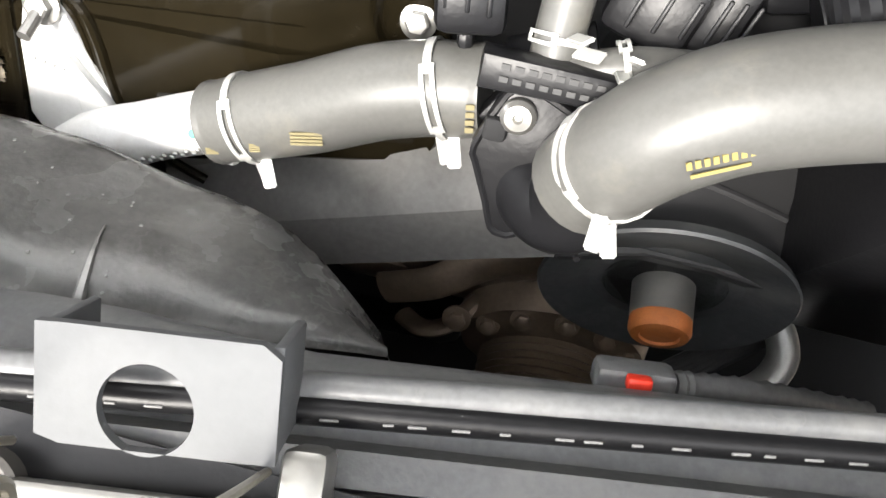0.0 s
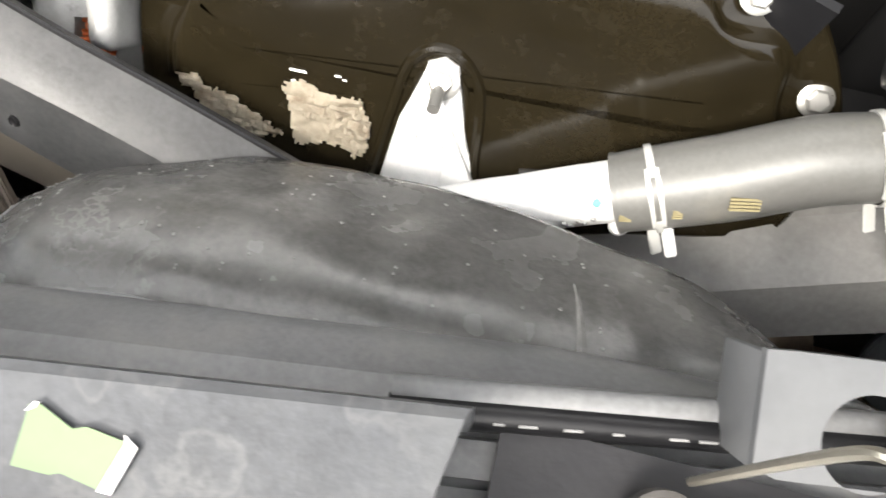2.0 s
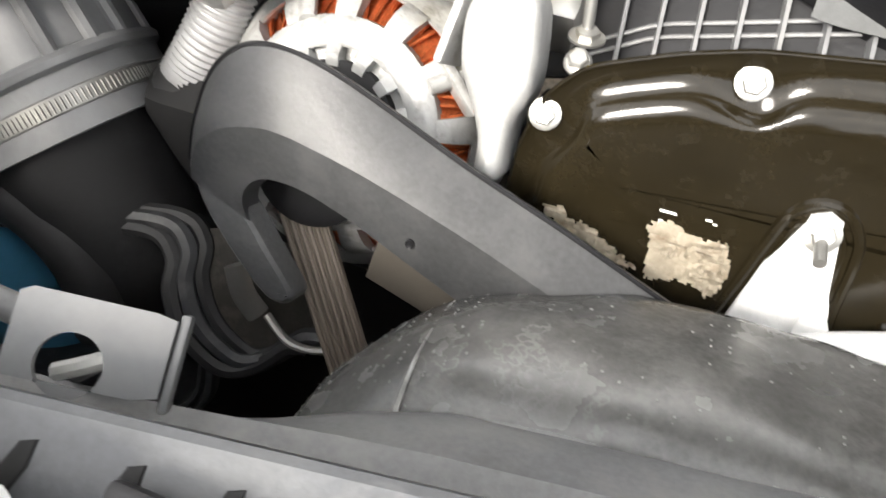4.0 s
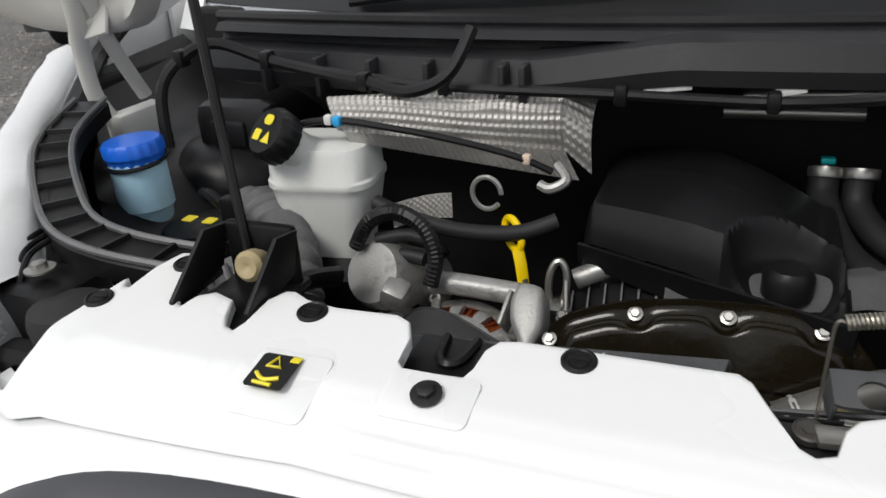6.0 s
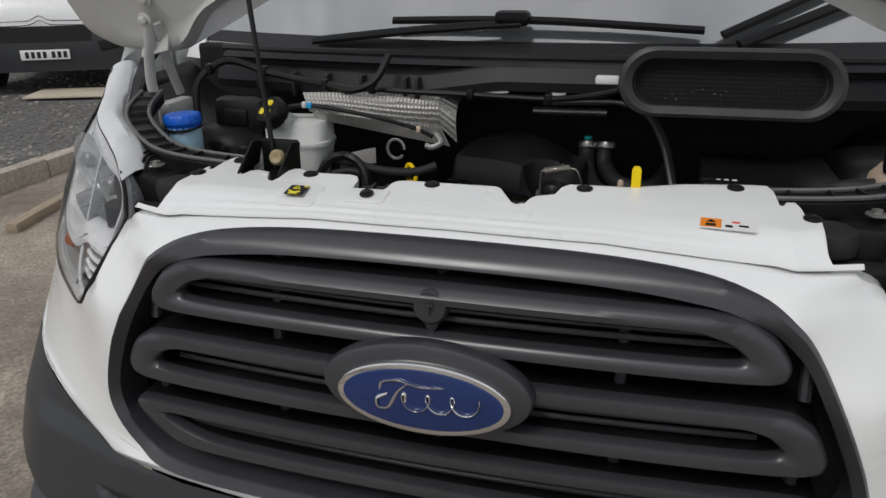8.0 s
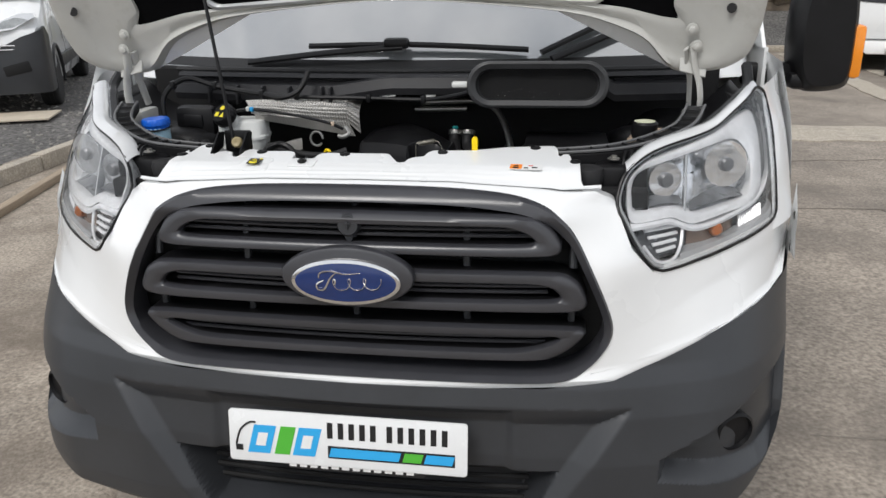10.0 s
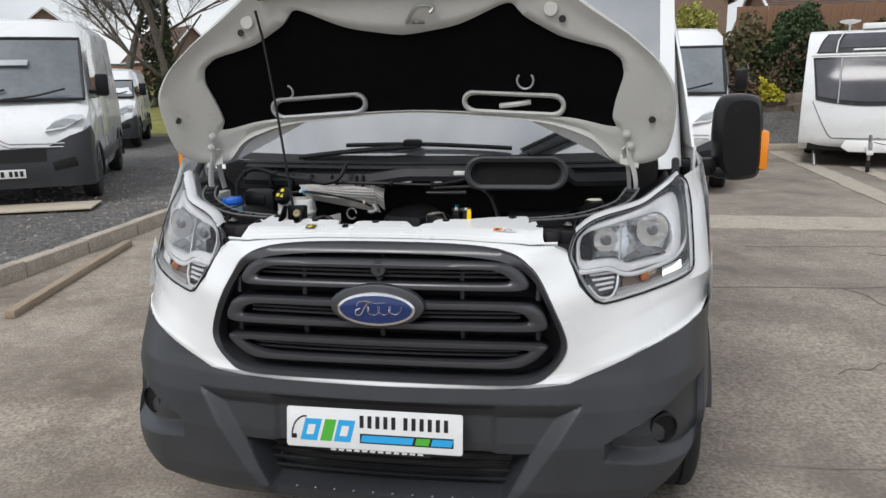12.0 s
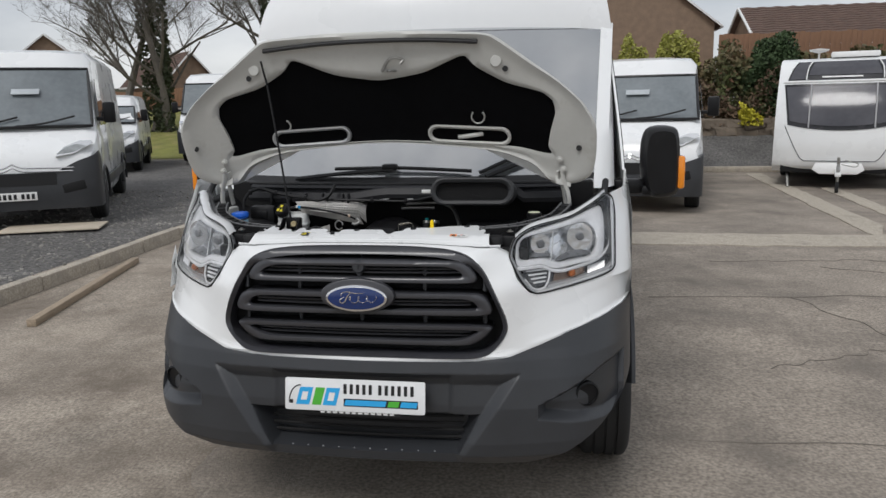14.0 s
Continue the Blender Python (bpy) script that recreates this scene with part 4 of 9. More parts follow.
    return ty


for s in (-1, 1):
    wheel("tyre", (s * 0.915, 1.0, 0.345), 0.345, 0.22, s, parent=van)
    wheel("tyre", (s * 0.865, 4.3, 0.345), 0.345, 0.22, s, parent=van)

# cab, windscreen, load body
WS_B, WS_T = (0.74, 1.328), (1.42, 2.06)


def ws(u, v, d=0.0):
    """The windscreen: u across -1..1, v up 0..1."""
    half = 0.865 + 0.045 * v
    x = u * half
    y = WS_B[0] + (WS_T[0] - WS_B[0]) * v + 0.20 * u * u * (1 - 0.25 * v) + d
    return Vector((x, y, WS_B[1] + (WS_T[1] - WS_B[1]) * v + 0.03 * math.sin(math.pi * v)))


bm = B()
sheet(bm, ws, span(-1, 1, 24), span(-0.02, 1, 14), 0.005)
part("windscreen", bm, SCREEN, van, "reflective windscreen, base colour lightened as reflected sky")
bm = B()
sheet(bm, lambda u, v: ws(u, v, -0.002), span(-1, 1, 24), [0.0, 0.015, 0.03])
part("windscreen_band", bm, INK_BLACK, van, "black band at the glass foot")
bm = B()
sheet(bm, lambda u, v: ws(u, v, -0.004), span(-1, 1, 24), [0.955, 0.98, 1.01])
part("windscreen_top_band", bm, GREY_PAINT, van, "tinted band at the glass top")
for s in (-1, 1):
    bm = B()
    a = [ws(s, v, 0) for v in span(-0.05, 1.0, 12)]
    loft(bm, [[p + Vector((-s * 0.01, -0.012, 0)), p + Vector((s * 0.05, 0.015, 0)), p + Vector((s * (0.088 - 0.045 * k / 12), 0.10, 0)), p + Vector((s * (0.093 - 0.045 * k / 12), 0.24, 0.0)), p + Vector((-s * 0.01, 0.2, 0))] for k, p in enumerate(a)])
    part("windscreen_pillar", bm, WHITE, van, "white windscreen pillar", sharp=50)
    bm = B()
    side = lambda z: s * (1.0 - 0.10 * max(z - 1.35, 0) ** 1.3)
    sheet(bm, lambda u, v: Vector((side(1.36 + 0.72 * v) + s * 0.004, 1.1 + 0.62 * v * 0.75 + u * (1.05 - 0.47 * v), 1.36 + 0.66 * v)), span(0, 1, 8), span(0, 1, 6), 0.008)
    part("side_window", bm, DARK_GLASS, van, "dark side window")
    bm = B()
    sheet(bm, lambda u, v: Vector((s * 1.0, 1.0 + 4.8 * u, 0.36 + 1.0 * v)), span(0, 1, 30), span(0, 1, 8), 0.01)
    sheet(bm, lambda u, v: Vector((side(1.36 + 0.75 * v) - s * 0.006, 1.0 + 0.65 * v + u * (4.8 - 0.65 * v), 1.36 + 0.75 * v)), span(0, 1, 24), span(0, 1, 8), 0.01)
    part("side_panel", bm, WHITE, van, "white door and load side", sharp=50)
    bm = B()
    sheet(bm, lambda u, v: Vector((s * 1.012, 1.02 + 0.5 * u, 0.9 + 0.4 * v)), [0, 0.012], span(0, 1, 3))
    tube(bm, [(s * 1.006, 1.02, 0.6), (s * 1.006, 1.02, 1.3)], 0.005, 6, smooth=False)
    part("door_seam", bm, INK_BLACK, van, "dark door shut line")
bm = B()


def roof(u, v):
    """The roof cap: from the screen's top, up and back."""
    a = v * math.pi / 2
    half = 0.90 - 0.10 * math.sin(a) * 0.6
    ax = abs(u)
    y = 1.40 + 0.20 * u * u * 0.75 + 0.55 * (1 - math.cos(a)) + max(v - 1, 0) * 4.2
    z = 2.04 + 0.56 * math.sin(min(a, math.pi / 2)) - 0.25 * ax ** 5 * min(v + 0.1, 1)
    return Vector((u * half * 1.06, y if v <= 1 else 1.95 + 0.2 * u * u * 0.75 * (2 - v) + (v - 1) * 3.85, z))


sheet(bm, roof, [math.sin(math.pi / 2 * t) for t in span(-1, 1, 24)], span(0, 1, 14) + [1.3, 1.7, 2.0], 0.008)
part("roof", bm, WHITE, van, "white high roof", sharp=60)
bm = B()
for s in (-1, 1):
    sheet(bm, lambda u, v: Vector((s * (0.925 - 0.03 * v), 1.62 + 0.35 * v + u * (4.18 - 0.35 * v), 2.08 + 0.36 * v)), span(0, 1, 12), span(0, 1, 6), 0.008)
rbox(bm, (0, 5.78, 1.4), (1.9, 0.06, 2.1), 0.03)
rbox(bm, (0, 3.6, 0.5), (1.9, 4.2, 0.2), 0.03)
part("load_body", bm, WHITE, van, "white load body")
# cab interior closing: bulkhead and dashboard, the cab's shade put into their colour
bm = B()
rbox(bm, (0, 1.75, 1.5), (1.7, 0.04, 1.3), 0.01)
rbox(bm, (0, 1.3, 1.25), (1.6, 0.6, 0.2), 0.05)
part("dashboard", bm, VOID, van, "cab boxes coloured as interior shade")

# mirrors
for s in (-1, 1):
    bm = B()
    o = evenly([(s * x, z) for x, z in ((-0.078, -0.09), (-0.086, 0.0), (-0.082, 0.09), (-0.062, 0.142), (-0.02, 0.158), (0.04, 0.156), (0.074, 0.135), (0.086, 0.06), (0.09, -0.05), (0.088, -0.12), (0.07, -0.158), (0.0, -0.17), (-0.05, -0.155))][::s], 60)
    M = Matrix.Translation((1.155, 1.06, 1.395) if s > 0 else (-1.085, 1.19, 1.375)) @ pose(0, 0, 0, 90, 0, 0)
    loft(bm, [[M @ Vector((x * f, z * f2, d)) for x, z in o] for f, f2, d in ((0.93, 0.95, -0.06), (1, 1, -0.045), (1, 1, 0.0), (0.92, 0.95, 0.05), (0.75, 0.85, 0.075))])
    mir = part("mirror", bm, BLACK, van, "large black door mirror")
    bm = B()
    my, mz = (0.0, 0.0) if s > 0 else (0.13, -0.02)
    rbox(bm, (s * 1.03, 1.08 + my, 1.275 + mz), (0.16, 0.06, 0.07), 0.015)
    rbox(bm, (s * (1.15 - my * 0.5), 1.055 + my, 1.262 + mz), (0.16, 0.10, 0.05), 0.02)
    part("mirror_arm", bm, BLACK, mir)
    bm = B()
    rbox(bm, (s * (1.243 - my * 0.55), 1.03 + my, 1.345 + mz), (0.036, 0.07, 0.15), 0.014)
    part("side_repeater", bm, AMBER, mir, "amber indicator lens")

# wipers and scuttle
bm = B()
tube(bm, [ws(-0.575, 0.02, -0.02), ws(-0.28, 0.055, -0.04), ws(-0.028, 0.075, -0.045)], 0.011, 8, flat=0.6)
wiper = part("wiper_arm", bm, BLACK, van, "black wiper arm")
bm = B()
tube(bm, [ws(-0.35, 0.075, -0.03), ws(0.0, 0.08, -0.03), ws(0.37, 0.06, -0.03)], 0.010, 6, flat=0.7)
rbox(bm, ws(-0.05, 0.085, -0.04), (0.07, 0.04, 0.03), 0.01)
part("wiper_blade", bm, BLACK, wiper)
bm = B()
tube(bm, [ws(0.445, 0.03, -0.03), ws(0.695, 0.13, -0.03), ws(0.835, 0.19, -0.03)], 0.012, 8, flat=0.6)
w2 = part("wiper_arm", bm, BLACK, van, "black wiper arm")
bm = B()
tube(bm, [ws(0.41, 0.05, -0.025), ws(0.65, 0.16, -0.025), ws(0.76, 0.21, -0.025)], 0.01, 6, flat=0.7)
part("wiper_blade", bm, BLACK, w2)

# ---- open bonnet ----


def lid(x, z, d=0.0):
    """The raised bonnet's underside at (x, z); d goes back, towards the screen."""
    return Vector((x, 0.55 - 0.42 * (z - 1.5) - 0.14 * (x / 0.9) ** 4 + d, z))


BO = [(0, 1.945), (0.22, 1.943), (0.44, 1.927), (0.485, 1.903), (0.60, 1.82), (0.70, 1.75), (0.79, 1.67), (0.845, 1.585), (0.847, 1.46), (0.833, 1.385), (0.785, 1.35), (0.675, 1.338), (0.61, 1.425), (0.45, 1.485), (0, 1.525)]
BI = [(0, 1.764), (0.18, 1.79), (0.343, 1.857), (0.385, 1.808), (0.5, 1.745), (0.64, 1.708), (0.68, 1.675), (0.69, 1.63), (0.67, 1.56), (0.66, 1.5), (0.678, 1.467), (0.64, 1.472), (0.55, 1.495), (0.4, 1.512), (0, 1.53)]
bo, bi = soft(resample(mirrored(BO), 6), 4), soft(resample(mirrored(BI), 6), 2)
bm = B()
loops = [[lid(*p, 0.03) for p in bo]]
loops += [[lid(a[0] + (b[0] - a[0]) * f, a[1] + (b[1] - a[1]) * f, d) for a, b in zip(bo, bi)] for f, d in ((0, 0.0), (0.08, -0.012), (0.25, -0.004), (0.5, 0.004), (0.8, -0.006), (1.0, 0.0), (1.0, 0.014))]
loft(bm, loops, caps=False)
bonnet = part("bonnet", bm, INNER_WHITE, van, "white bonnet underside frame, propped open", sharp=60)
bm = B()
loft(bm, [[lid(x * f, 1.68 + (z - 1.68) * f, 0.03 + 0.03 * (1 - f)) for x, z in bo] for f in (1, 0.85, 0.6, 0.3, 0.02)], caps=False)
part("bonnet_skin", bm, WHITE, bonnet, "white outer bonnet skin", sharp=60)
bm = B()
f = bm.faces.new([bm.verts.new(lid(*p, 0.012)) for p in bi])
bmesh.ops.triangulate(bm, faces=[f])
part("insulation_liner", bm, LINER, bonnet, "black felt insulation liner", smooth=False)
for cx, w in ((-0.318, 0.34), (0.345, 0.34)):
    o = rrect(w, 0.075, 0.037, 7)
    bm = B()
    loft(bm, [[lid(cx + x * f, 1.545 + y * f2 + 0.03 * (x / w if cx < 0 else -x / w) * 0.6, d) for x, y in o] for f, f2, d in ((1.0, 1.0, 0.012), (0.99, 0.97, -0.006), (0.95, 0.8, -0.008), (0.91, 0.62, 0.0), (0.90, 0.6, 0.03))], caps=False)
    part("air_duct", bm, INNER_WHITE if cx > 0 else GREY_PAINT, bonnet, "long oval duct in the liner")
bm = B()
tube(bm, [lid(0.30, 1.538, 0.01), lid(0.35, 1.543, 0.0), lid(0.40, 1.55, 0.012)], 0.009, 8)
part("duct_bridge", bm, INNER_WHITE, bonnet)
bm = B()
tube(bm, [lid(0.02, 1.8, -0.01), lid(0.06, 1.845, -0.02), lid(0.11, 1.842, -0.02), lid(0.1, 1.825, -0.03)], 0.006, 8)
tube(bm, [lid(0.04, 1.8, -0.01), lid(0.055, 1.80, -0.04), lid(0.075, 1.80, -0.01)], 0.005, 8)
part("latch_striker", bm, STEEL, bonnet, "wire latch striker")
bm = B()
tube(bm, [lid(-0.443, 1.886, -0.014), lid(-0.214, 1.906, -0.014), lid(0.022, 1.912, -0.014), lid(0.22, 1.908, -0.014), lid(0.4, 1.896, -0.014)], 0.0095, 8, flat=0.8)
part("lip_seal", bm, RUBBER, bonnet, "black rubber lip seal")
for x, z, r in ((0.385, 1.618, 0.026), (-0.42, 1.595, 0.022)):
    bm = B()
    tube(bm, [lid(x + r * math.cos(a), z + r * math.sin(a), -0.004) for a in span(2.4 if x > 0 else -1.2, 7.0 if x > 0 else 1.2, 12)], 0.0035, 6)
    part("liner_clip", bm, CLIP, bonnet, "bright wire clip ring")
for x, z in ((0.5, 1.797), (-0.527, 1.785), (0.78, 1.492), (-0.8, 1.505)):
    # thin black disc painting the shade of an access hole
    bm = B()
    lathe(bm, [(0.011, 0), (0.011, 0.002), (0.0, 0.002)], aim(lid(x, z, -0.006), lid(x, z, -0.1)), 16)
    part("hole_shade_disc", bm, INK_BLACK, bonnet)
for x, z in ((0.465, 1.826), (-0.5, 1.816)):
    bm = B()
    lathe(bm, [(0.022, 0), (0.02, 0.004), (0.012, 0.005), (0.0, 0.003)], aim(lid(x, z, -0.004), lid(x, z, -0.1)), 20)
    part("pressed_boss", bm, INNER_WHITE, bonnet)
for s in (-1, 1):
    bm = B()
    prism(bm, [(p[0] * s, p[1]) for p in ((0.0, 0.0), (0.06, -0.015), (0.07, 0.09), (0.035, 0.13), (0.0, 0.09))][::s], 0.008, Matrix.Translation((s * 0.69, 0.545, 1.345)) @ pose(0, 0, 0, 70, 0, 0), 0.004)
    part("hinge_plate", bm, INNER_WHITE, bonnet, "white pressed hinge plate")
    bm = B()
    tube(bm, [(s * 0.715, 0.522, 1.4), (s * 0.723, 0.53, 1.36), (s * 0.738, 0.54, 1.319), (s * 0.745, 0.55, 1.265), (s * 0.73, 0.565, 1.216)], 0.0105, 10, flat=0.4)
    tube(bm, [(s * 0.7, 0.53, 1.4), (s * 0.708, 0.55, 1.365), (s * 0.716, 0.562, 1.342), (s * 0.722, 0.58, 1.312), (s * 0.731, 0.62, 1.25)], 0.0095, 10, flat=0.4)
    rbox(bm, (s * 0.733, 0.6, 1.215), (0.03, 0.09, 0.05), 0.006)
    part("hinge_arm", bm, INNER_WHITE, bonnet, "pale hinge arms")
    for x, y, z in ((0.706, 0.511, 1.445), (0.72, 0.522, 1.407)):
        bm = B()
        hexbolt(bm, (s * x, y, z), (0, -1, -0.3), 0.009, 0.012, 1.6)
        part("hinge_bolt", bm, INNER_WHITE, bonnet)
bm = B()
tube(bm, [(-0.335, 0.285, 1.20), (-0.342, 0.29, 1.24), (-0.395, 0.345, 1.52), (-0.44, 0.385, 1.74), (-0.452, 0.385, 1.80), (-0.46, 0.378, 1.85)], 0.0042, 8)
part("prop_rod", bm, BLACK, van, "thin black bonnet prop rod")
bm = B()
lathe(bm, [(0.010, -0.012), (0.0125, -0.004), (0.0125, 0.006), (0.009, 0.010), (0.004, 0.009), (0, 0.006)], aim((-0.319, 0.265, 1.22), (-0.31, 0.15, 1.25)), 20)
part("prop_grommet", bm, mat("khaki_rubber", (0.33, 0.27, 0.15), 0.5, 0, 0.15, 30.0), van, "cream rubber prop grommet")
# ---- engine bay: slam panel, scuttle and the things seen from the front ----
def lip_z(x):
    """The height of the fascia's top edge."""
    return lerp(abs(x), [0, 0.2, 0.36, 0.5], [1.1765, 1.175, 1.1675, 1.162])


def front_y(x):
    return nose(x, lip_z(x)) + 0.002


def top_z(x, y):
    """The slam panel's skin, with two pressed beads along its front."""
    d = y - front_y(x)
    k = min(max(d / 0.06, 0), 1)
    z = lip_z(x) + 0.002 + (1.188 + 0.13 * (y - 0.1) - lip_z(x) - 0.002) * (k * k * (3 - 2 * k)) + 0.003 * math.sin(min(max(d / 0.05, 0), 1) * math.pi)
    for c, w, h in ((0.012, 0.003, 0.0012), (0.024, 0.003, 0.0016)):
        z += h * math.exp(-((d - c) / w) ** 2) * min(max((0.47 - abs(x)) / 0.05, 0), 1)
    return z


BACK_LEFT = [(-0.452, 0.096), (-0.441, 0.186), (-0.437, 0.201), (-0.431, 0.231), (-0.428, 0.243), (-0.423, 0.232), (-0.416, 0.233), (-0.413, 0.266), (-0.405, 0.285), (-0.395, 0.287), (-0.384, 0.278), (-0.368, 0.246), (-0.361, 0.222), (-0.356, 0.220), (-0.351, 0.236), (-0.340, 0.242), (-0.320, 0.236), (-0.312, 0.216), (-0.306, 0.207), (-0.297, 0.204), (-0.293, 0.216), (-0.291, 0.245), (-0.284, 0.255), (-0.277, 0.256), (-0.262, 0.249), (-0.235, 0.245), (-0.187, 0.247), (-0.175, 0.241), (-0.168, 0.226), (-0.166, 0.202), (-0.160, 0.196)]
BACK_RIGHT = [(-0.120, 0.198), (-0.116, 0.208), (-0.114, 0.227), (-0.108, 0.236), (-0.095, 0.239), (0.038, 0.240), (0.046, 0.234), (0.056, 0.215), (0.070, 0.190), (0.078, 0.185), (0.088, 0.189), (0.093, 0.208), (0.100, 0.217), (0.124, 0.227), (0.130, 0.253), (0.139, 0.264), (0.173, 0.266), (0.223, 0.268), (0.296, 0.291), (0.381, 0.303), (0.403, 0.303), (0.410, 0.286), (0.413, 0.242), (0.418, 0.240), (0.423, 0.252), (0.433, 0.253), (0.438, 0.236), (0.440, 0.216), (0.456, 0.212), (0.459, 0.146), (0.466, 0.116)]
BACK = BACK_LEFT + BACK_RIGHT
BX, BY = [p[0] for p in BACK], [p[1] for p in BACK]
panel_x = sorted(set([round(v, 4) for v in span(-0.5, 0.5, 220)] + [b + d for b in BX for d in (-0.001, 0.0, 0.001)]))


def panel_pt(x, v):
    yb = lerp(x, [-0.5] + BX + [0.5], [0.075] + BY + [0.075])
    y = front_y(x) + (max(yb, front_y(x) + 0.01) - front_y(x)) * min(v, 1)
    if v > 1:
        return Vector((x, y + 0.001 * (v - 1), top_z(x, y) - 0.010 * (v - 1)))
    return Vector((x, y, top_z(x, y) - 0.0015 * max(v - 0.97, 0) / 0.03))


bm = B()
sheet(bm, panel_pt, panel_x, span(0, 0.97, 34) + [1.0, 1.4, 2.0])
slam = part("slam_panel", bm, WHITE, van, "white painted panel over the grille", sharp=50)
for (x0, x1, y0, y1) in ((-0.262, -0.206, 0.138, 0.192), (-0.165, -0.105, 0.155, 0.194)):
    bm = B()
    cx, cy = (x0 + x1) / 2, (y0 + y1) / 2
    lean = math.degrees(math.atan((top_z(cx, y1) - top_z(cx, y0)) / (y1 - y0)))
    prism(bm, rrect(x1 - x0, y1 - y0, 0.006), 0.0022, Matrix.Translation((cx, cy, (top_z(cx, y0) + top_z(cx, y1)) / 2 + 0.0003)) @ pose(0, 0, 0, lean, 0, 0), 0.001)
    part("pressed_pad", bm, WHITE, slam)
for x, y in ((-0.388, 0.269), (-0.249, 0.234), (-0.054, 0.227), (0.162, 0.248), (0.362, 0.284), (-0.43, 0.212), (0.448, 0.203)):
    bm = B()
    m = Matrix.Translation((x, y, top_z(x, y) + 0.001)) @ pose(0, 0, 0, 8, 0, 20)
    lathe(bm, [(0.0115, -0.002), (0.0115, 0.0004), (0.0095, 0.0014), (0.0085, 0.0004), (0.007, 0.0004), (0.0065, 0.0014), (0, 0.0014)], m, 22)
    rbox(bm, m @ Vector((0, 0, 0.0014)), (0.011, 0.002, 0.0012), 0.0004)
    part("trim_clip", bm, BLACK, slam, "black slotted trim clip")
bm = B()
hexbolt(bm, (-0.135, 0.174, top_z(-0.135, 0.174) + 0.003), (0, -0.25, 1), 0.006, 0.006, 1.7)
part("panel_bolt", bm, INK_BLACK, slam, "black flanged bolt")
# printed stickers
m = Matrix.Translation((-0.241, 0.169, top_z(-0.241, 0.169) + 0.0036)) @ pose(0, 0, 0, 8, 0, 1)
bm = B()
prism(bm, rrect(0.029, 0.031, 0.003), 0.0006, m)
st = part("warning_sticker", bm, INK_BLACK, slam, "black sticker with yellow symbols")
bm = B()
tube(bm, [m @ Vector(p) for p in ((-0.002, 0.012, 0.001), (0.004, 0.003, 0.001), (-0.006, 0.003, 0.001))], 0.0013, 6, 1, closed=True, smooth=False)
tube(bm, [m @ Vector(p) for p in ((-0.01, -0.004, 0.001), (-0.002, -0.009, 0.001), (0.008, -0.006, 0.001))], 0.0016, 6)
tube(bm, [m @ Vector(p) for p in ((-0.008, -0.012, 0.001), (0.006, -0.013, 0.001))], 0.0014, 6)
rbox(bm, m @ Vector((0.011, 0.012, 0.001)), (0.007, 0.006, 0.001), 0.0004)
part("symbol", bm, INK_YELLOW, st)
m = Matrix.Translation((0.347, 0.169, top_z(0.347, 0.169) + 0.0006)) @ pose(0, 0, 0, 8, 0, -4)
bm = B()
prism(bm, rrect(0.066, 0.031, 0.002), 0.0006, m)
st = part("warning_sticker", bm, INK_WHITE, slam, "white and orange warning sticker")
bm = B()
prism(bm, rrect(0.025, 0.024, 0.002), 0.0004, m @ pose(-0.0205, 0, 0.0005))
part("orange_field", bm, ORANGE, st)
bm = B()
prism(bm, [(-0.006, 0.001), (0.006, 0.001), (0, 0.009)], 0.0004, m @ pose(-0.0205, 0, 0.0009))
prism(bm, rrect(0.012, 0.007, 0.001), 0.0004, m @ pose(-0.0205, -0.006, 0.0009))
prism(bm, rrect(0.009, 0.006, 0.002), 0.0004, m @ pose(0.001, -0.006, 0.0006))
prism(bm, rrect(0.012, 0.005, 0.002), 0.0004, m @ pose(0.018, -0.003, 0.0006))
part("symbol", bm, INK_BLACK, st)
bm = B()
prism(bm, rrect(0.009, 0.004, 0.001), 0.0004, m @ pose(0.009, 0.006, 0.0006))
part("symbol", bm, RED, st)

# near-black walls that close the bay, its deep shade put into their colour
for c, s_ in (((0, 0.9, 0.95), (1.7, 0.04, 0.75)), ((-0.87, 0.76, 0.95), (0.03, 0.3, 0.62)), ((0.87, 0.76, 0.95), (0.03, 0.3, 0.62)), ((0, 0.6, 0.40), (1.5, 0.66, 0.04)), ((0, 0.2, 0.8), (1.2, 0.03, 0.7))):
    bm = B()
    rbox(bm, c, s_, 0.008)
    part("bay_wall", bm, VOID, van, "engine bay wall coloured as deep shade", smooth=False)
for s in (-1, 1):
    bm = B()
    sheet(bm, lambda u, v: Vector((s * (0.60 + 0.28 * u), max(0.27 + 0.62 * v, nose(0.60 + 0.28 * u, 1.25) + 0.12), 1.10 + 0.12 * u + 0.05 * v + 0.02 * math.sin(7 * u))), span(0, 1, 10), span(0, 1, 10), 0.006)
    part("inner_wing", bm, BLACK, van, "black inner wing liner")
    bm = B()
    lathe(bm, [(0.105, -0.2), (0.105, 0.0), (0.09, 0.03), (0.06, 0.045), (0.03, 0.05), (0.0, 0.05)], Matrix.Translation((s * 0.63, 0.66, 1.14)), 28)
    part("strut_tower", bm, BLACK, van, "dark strut tower dome")


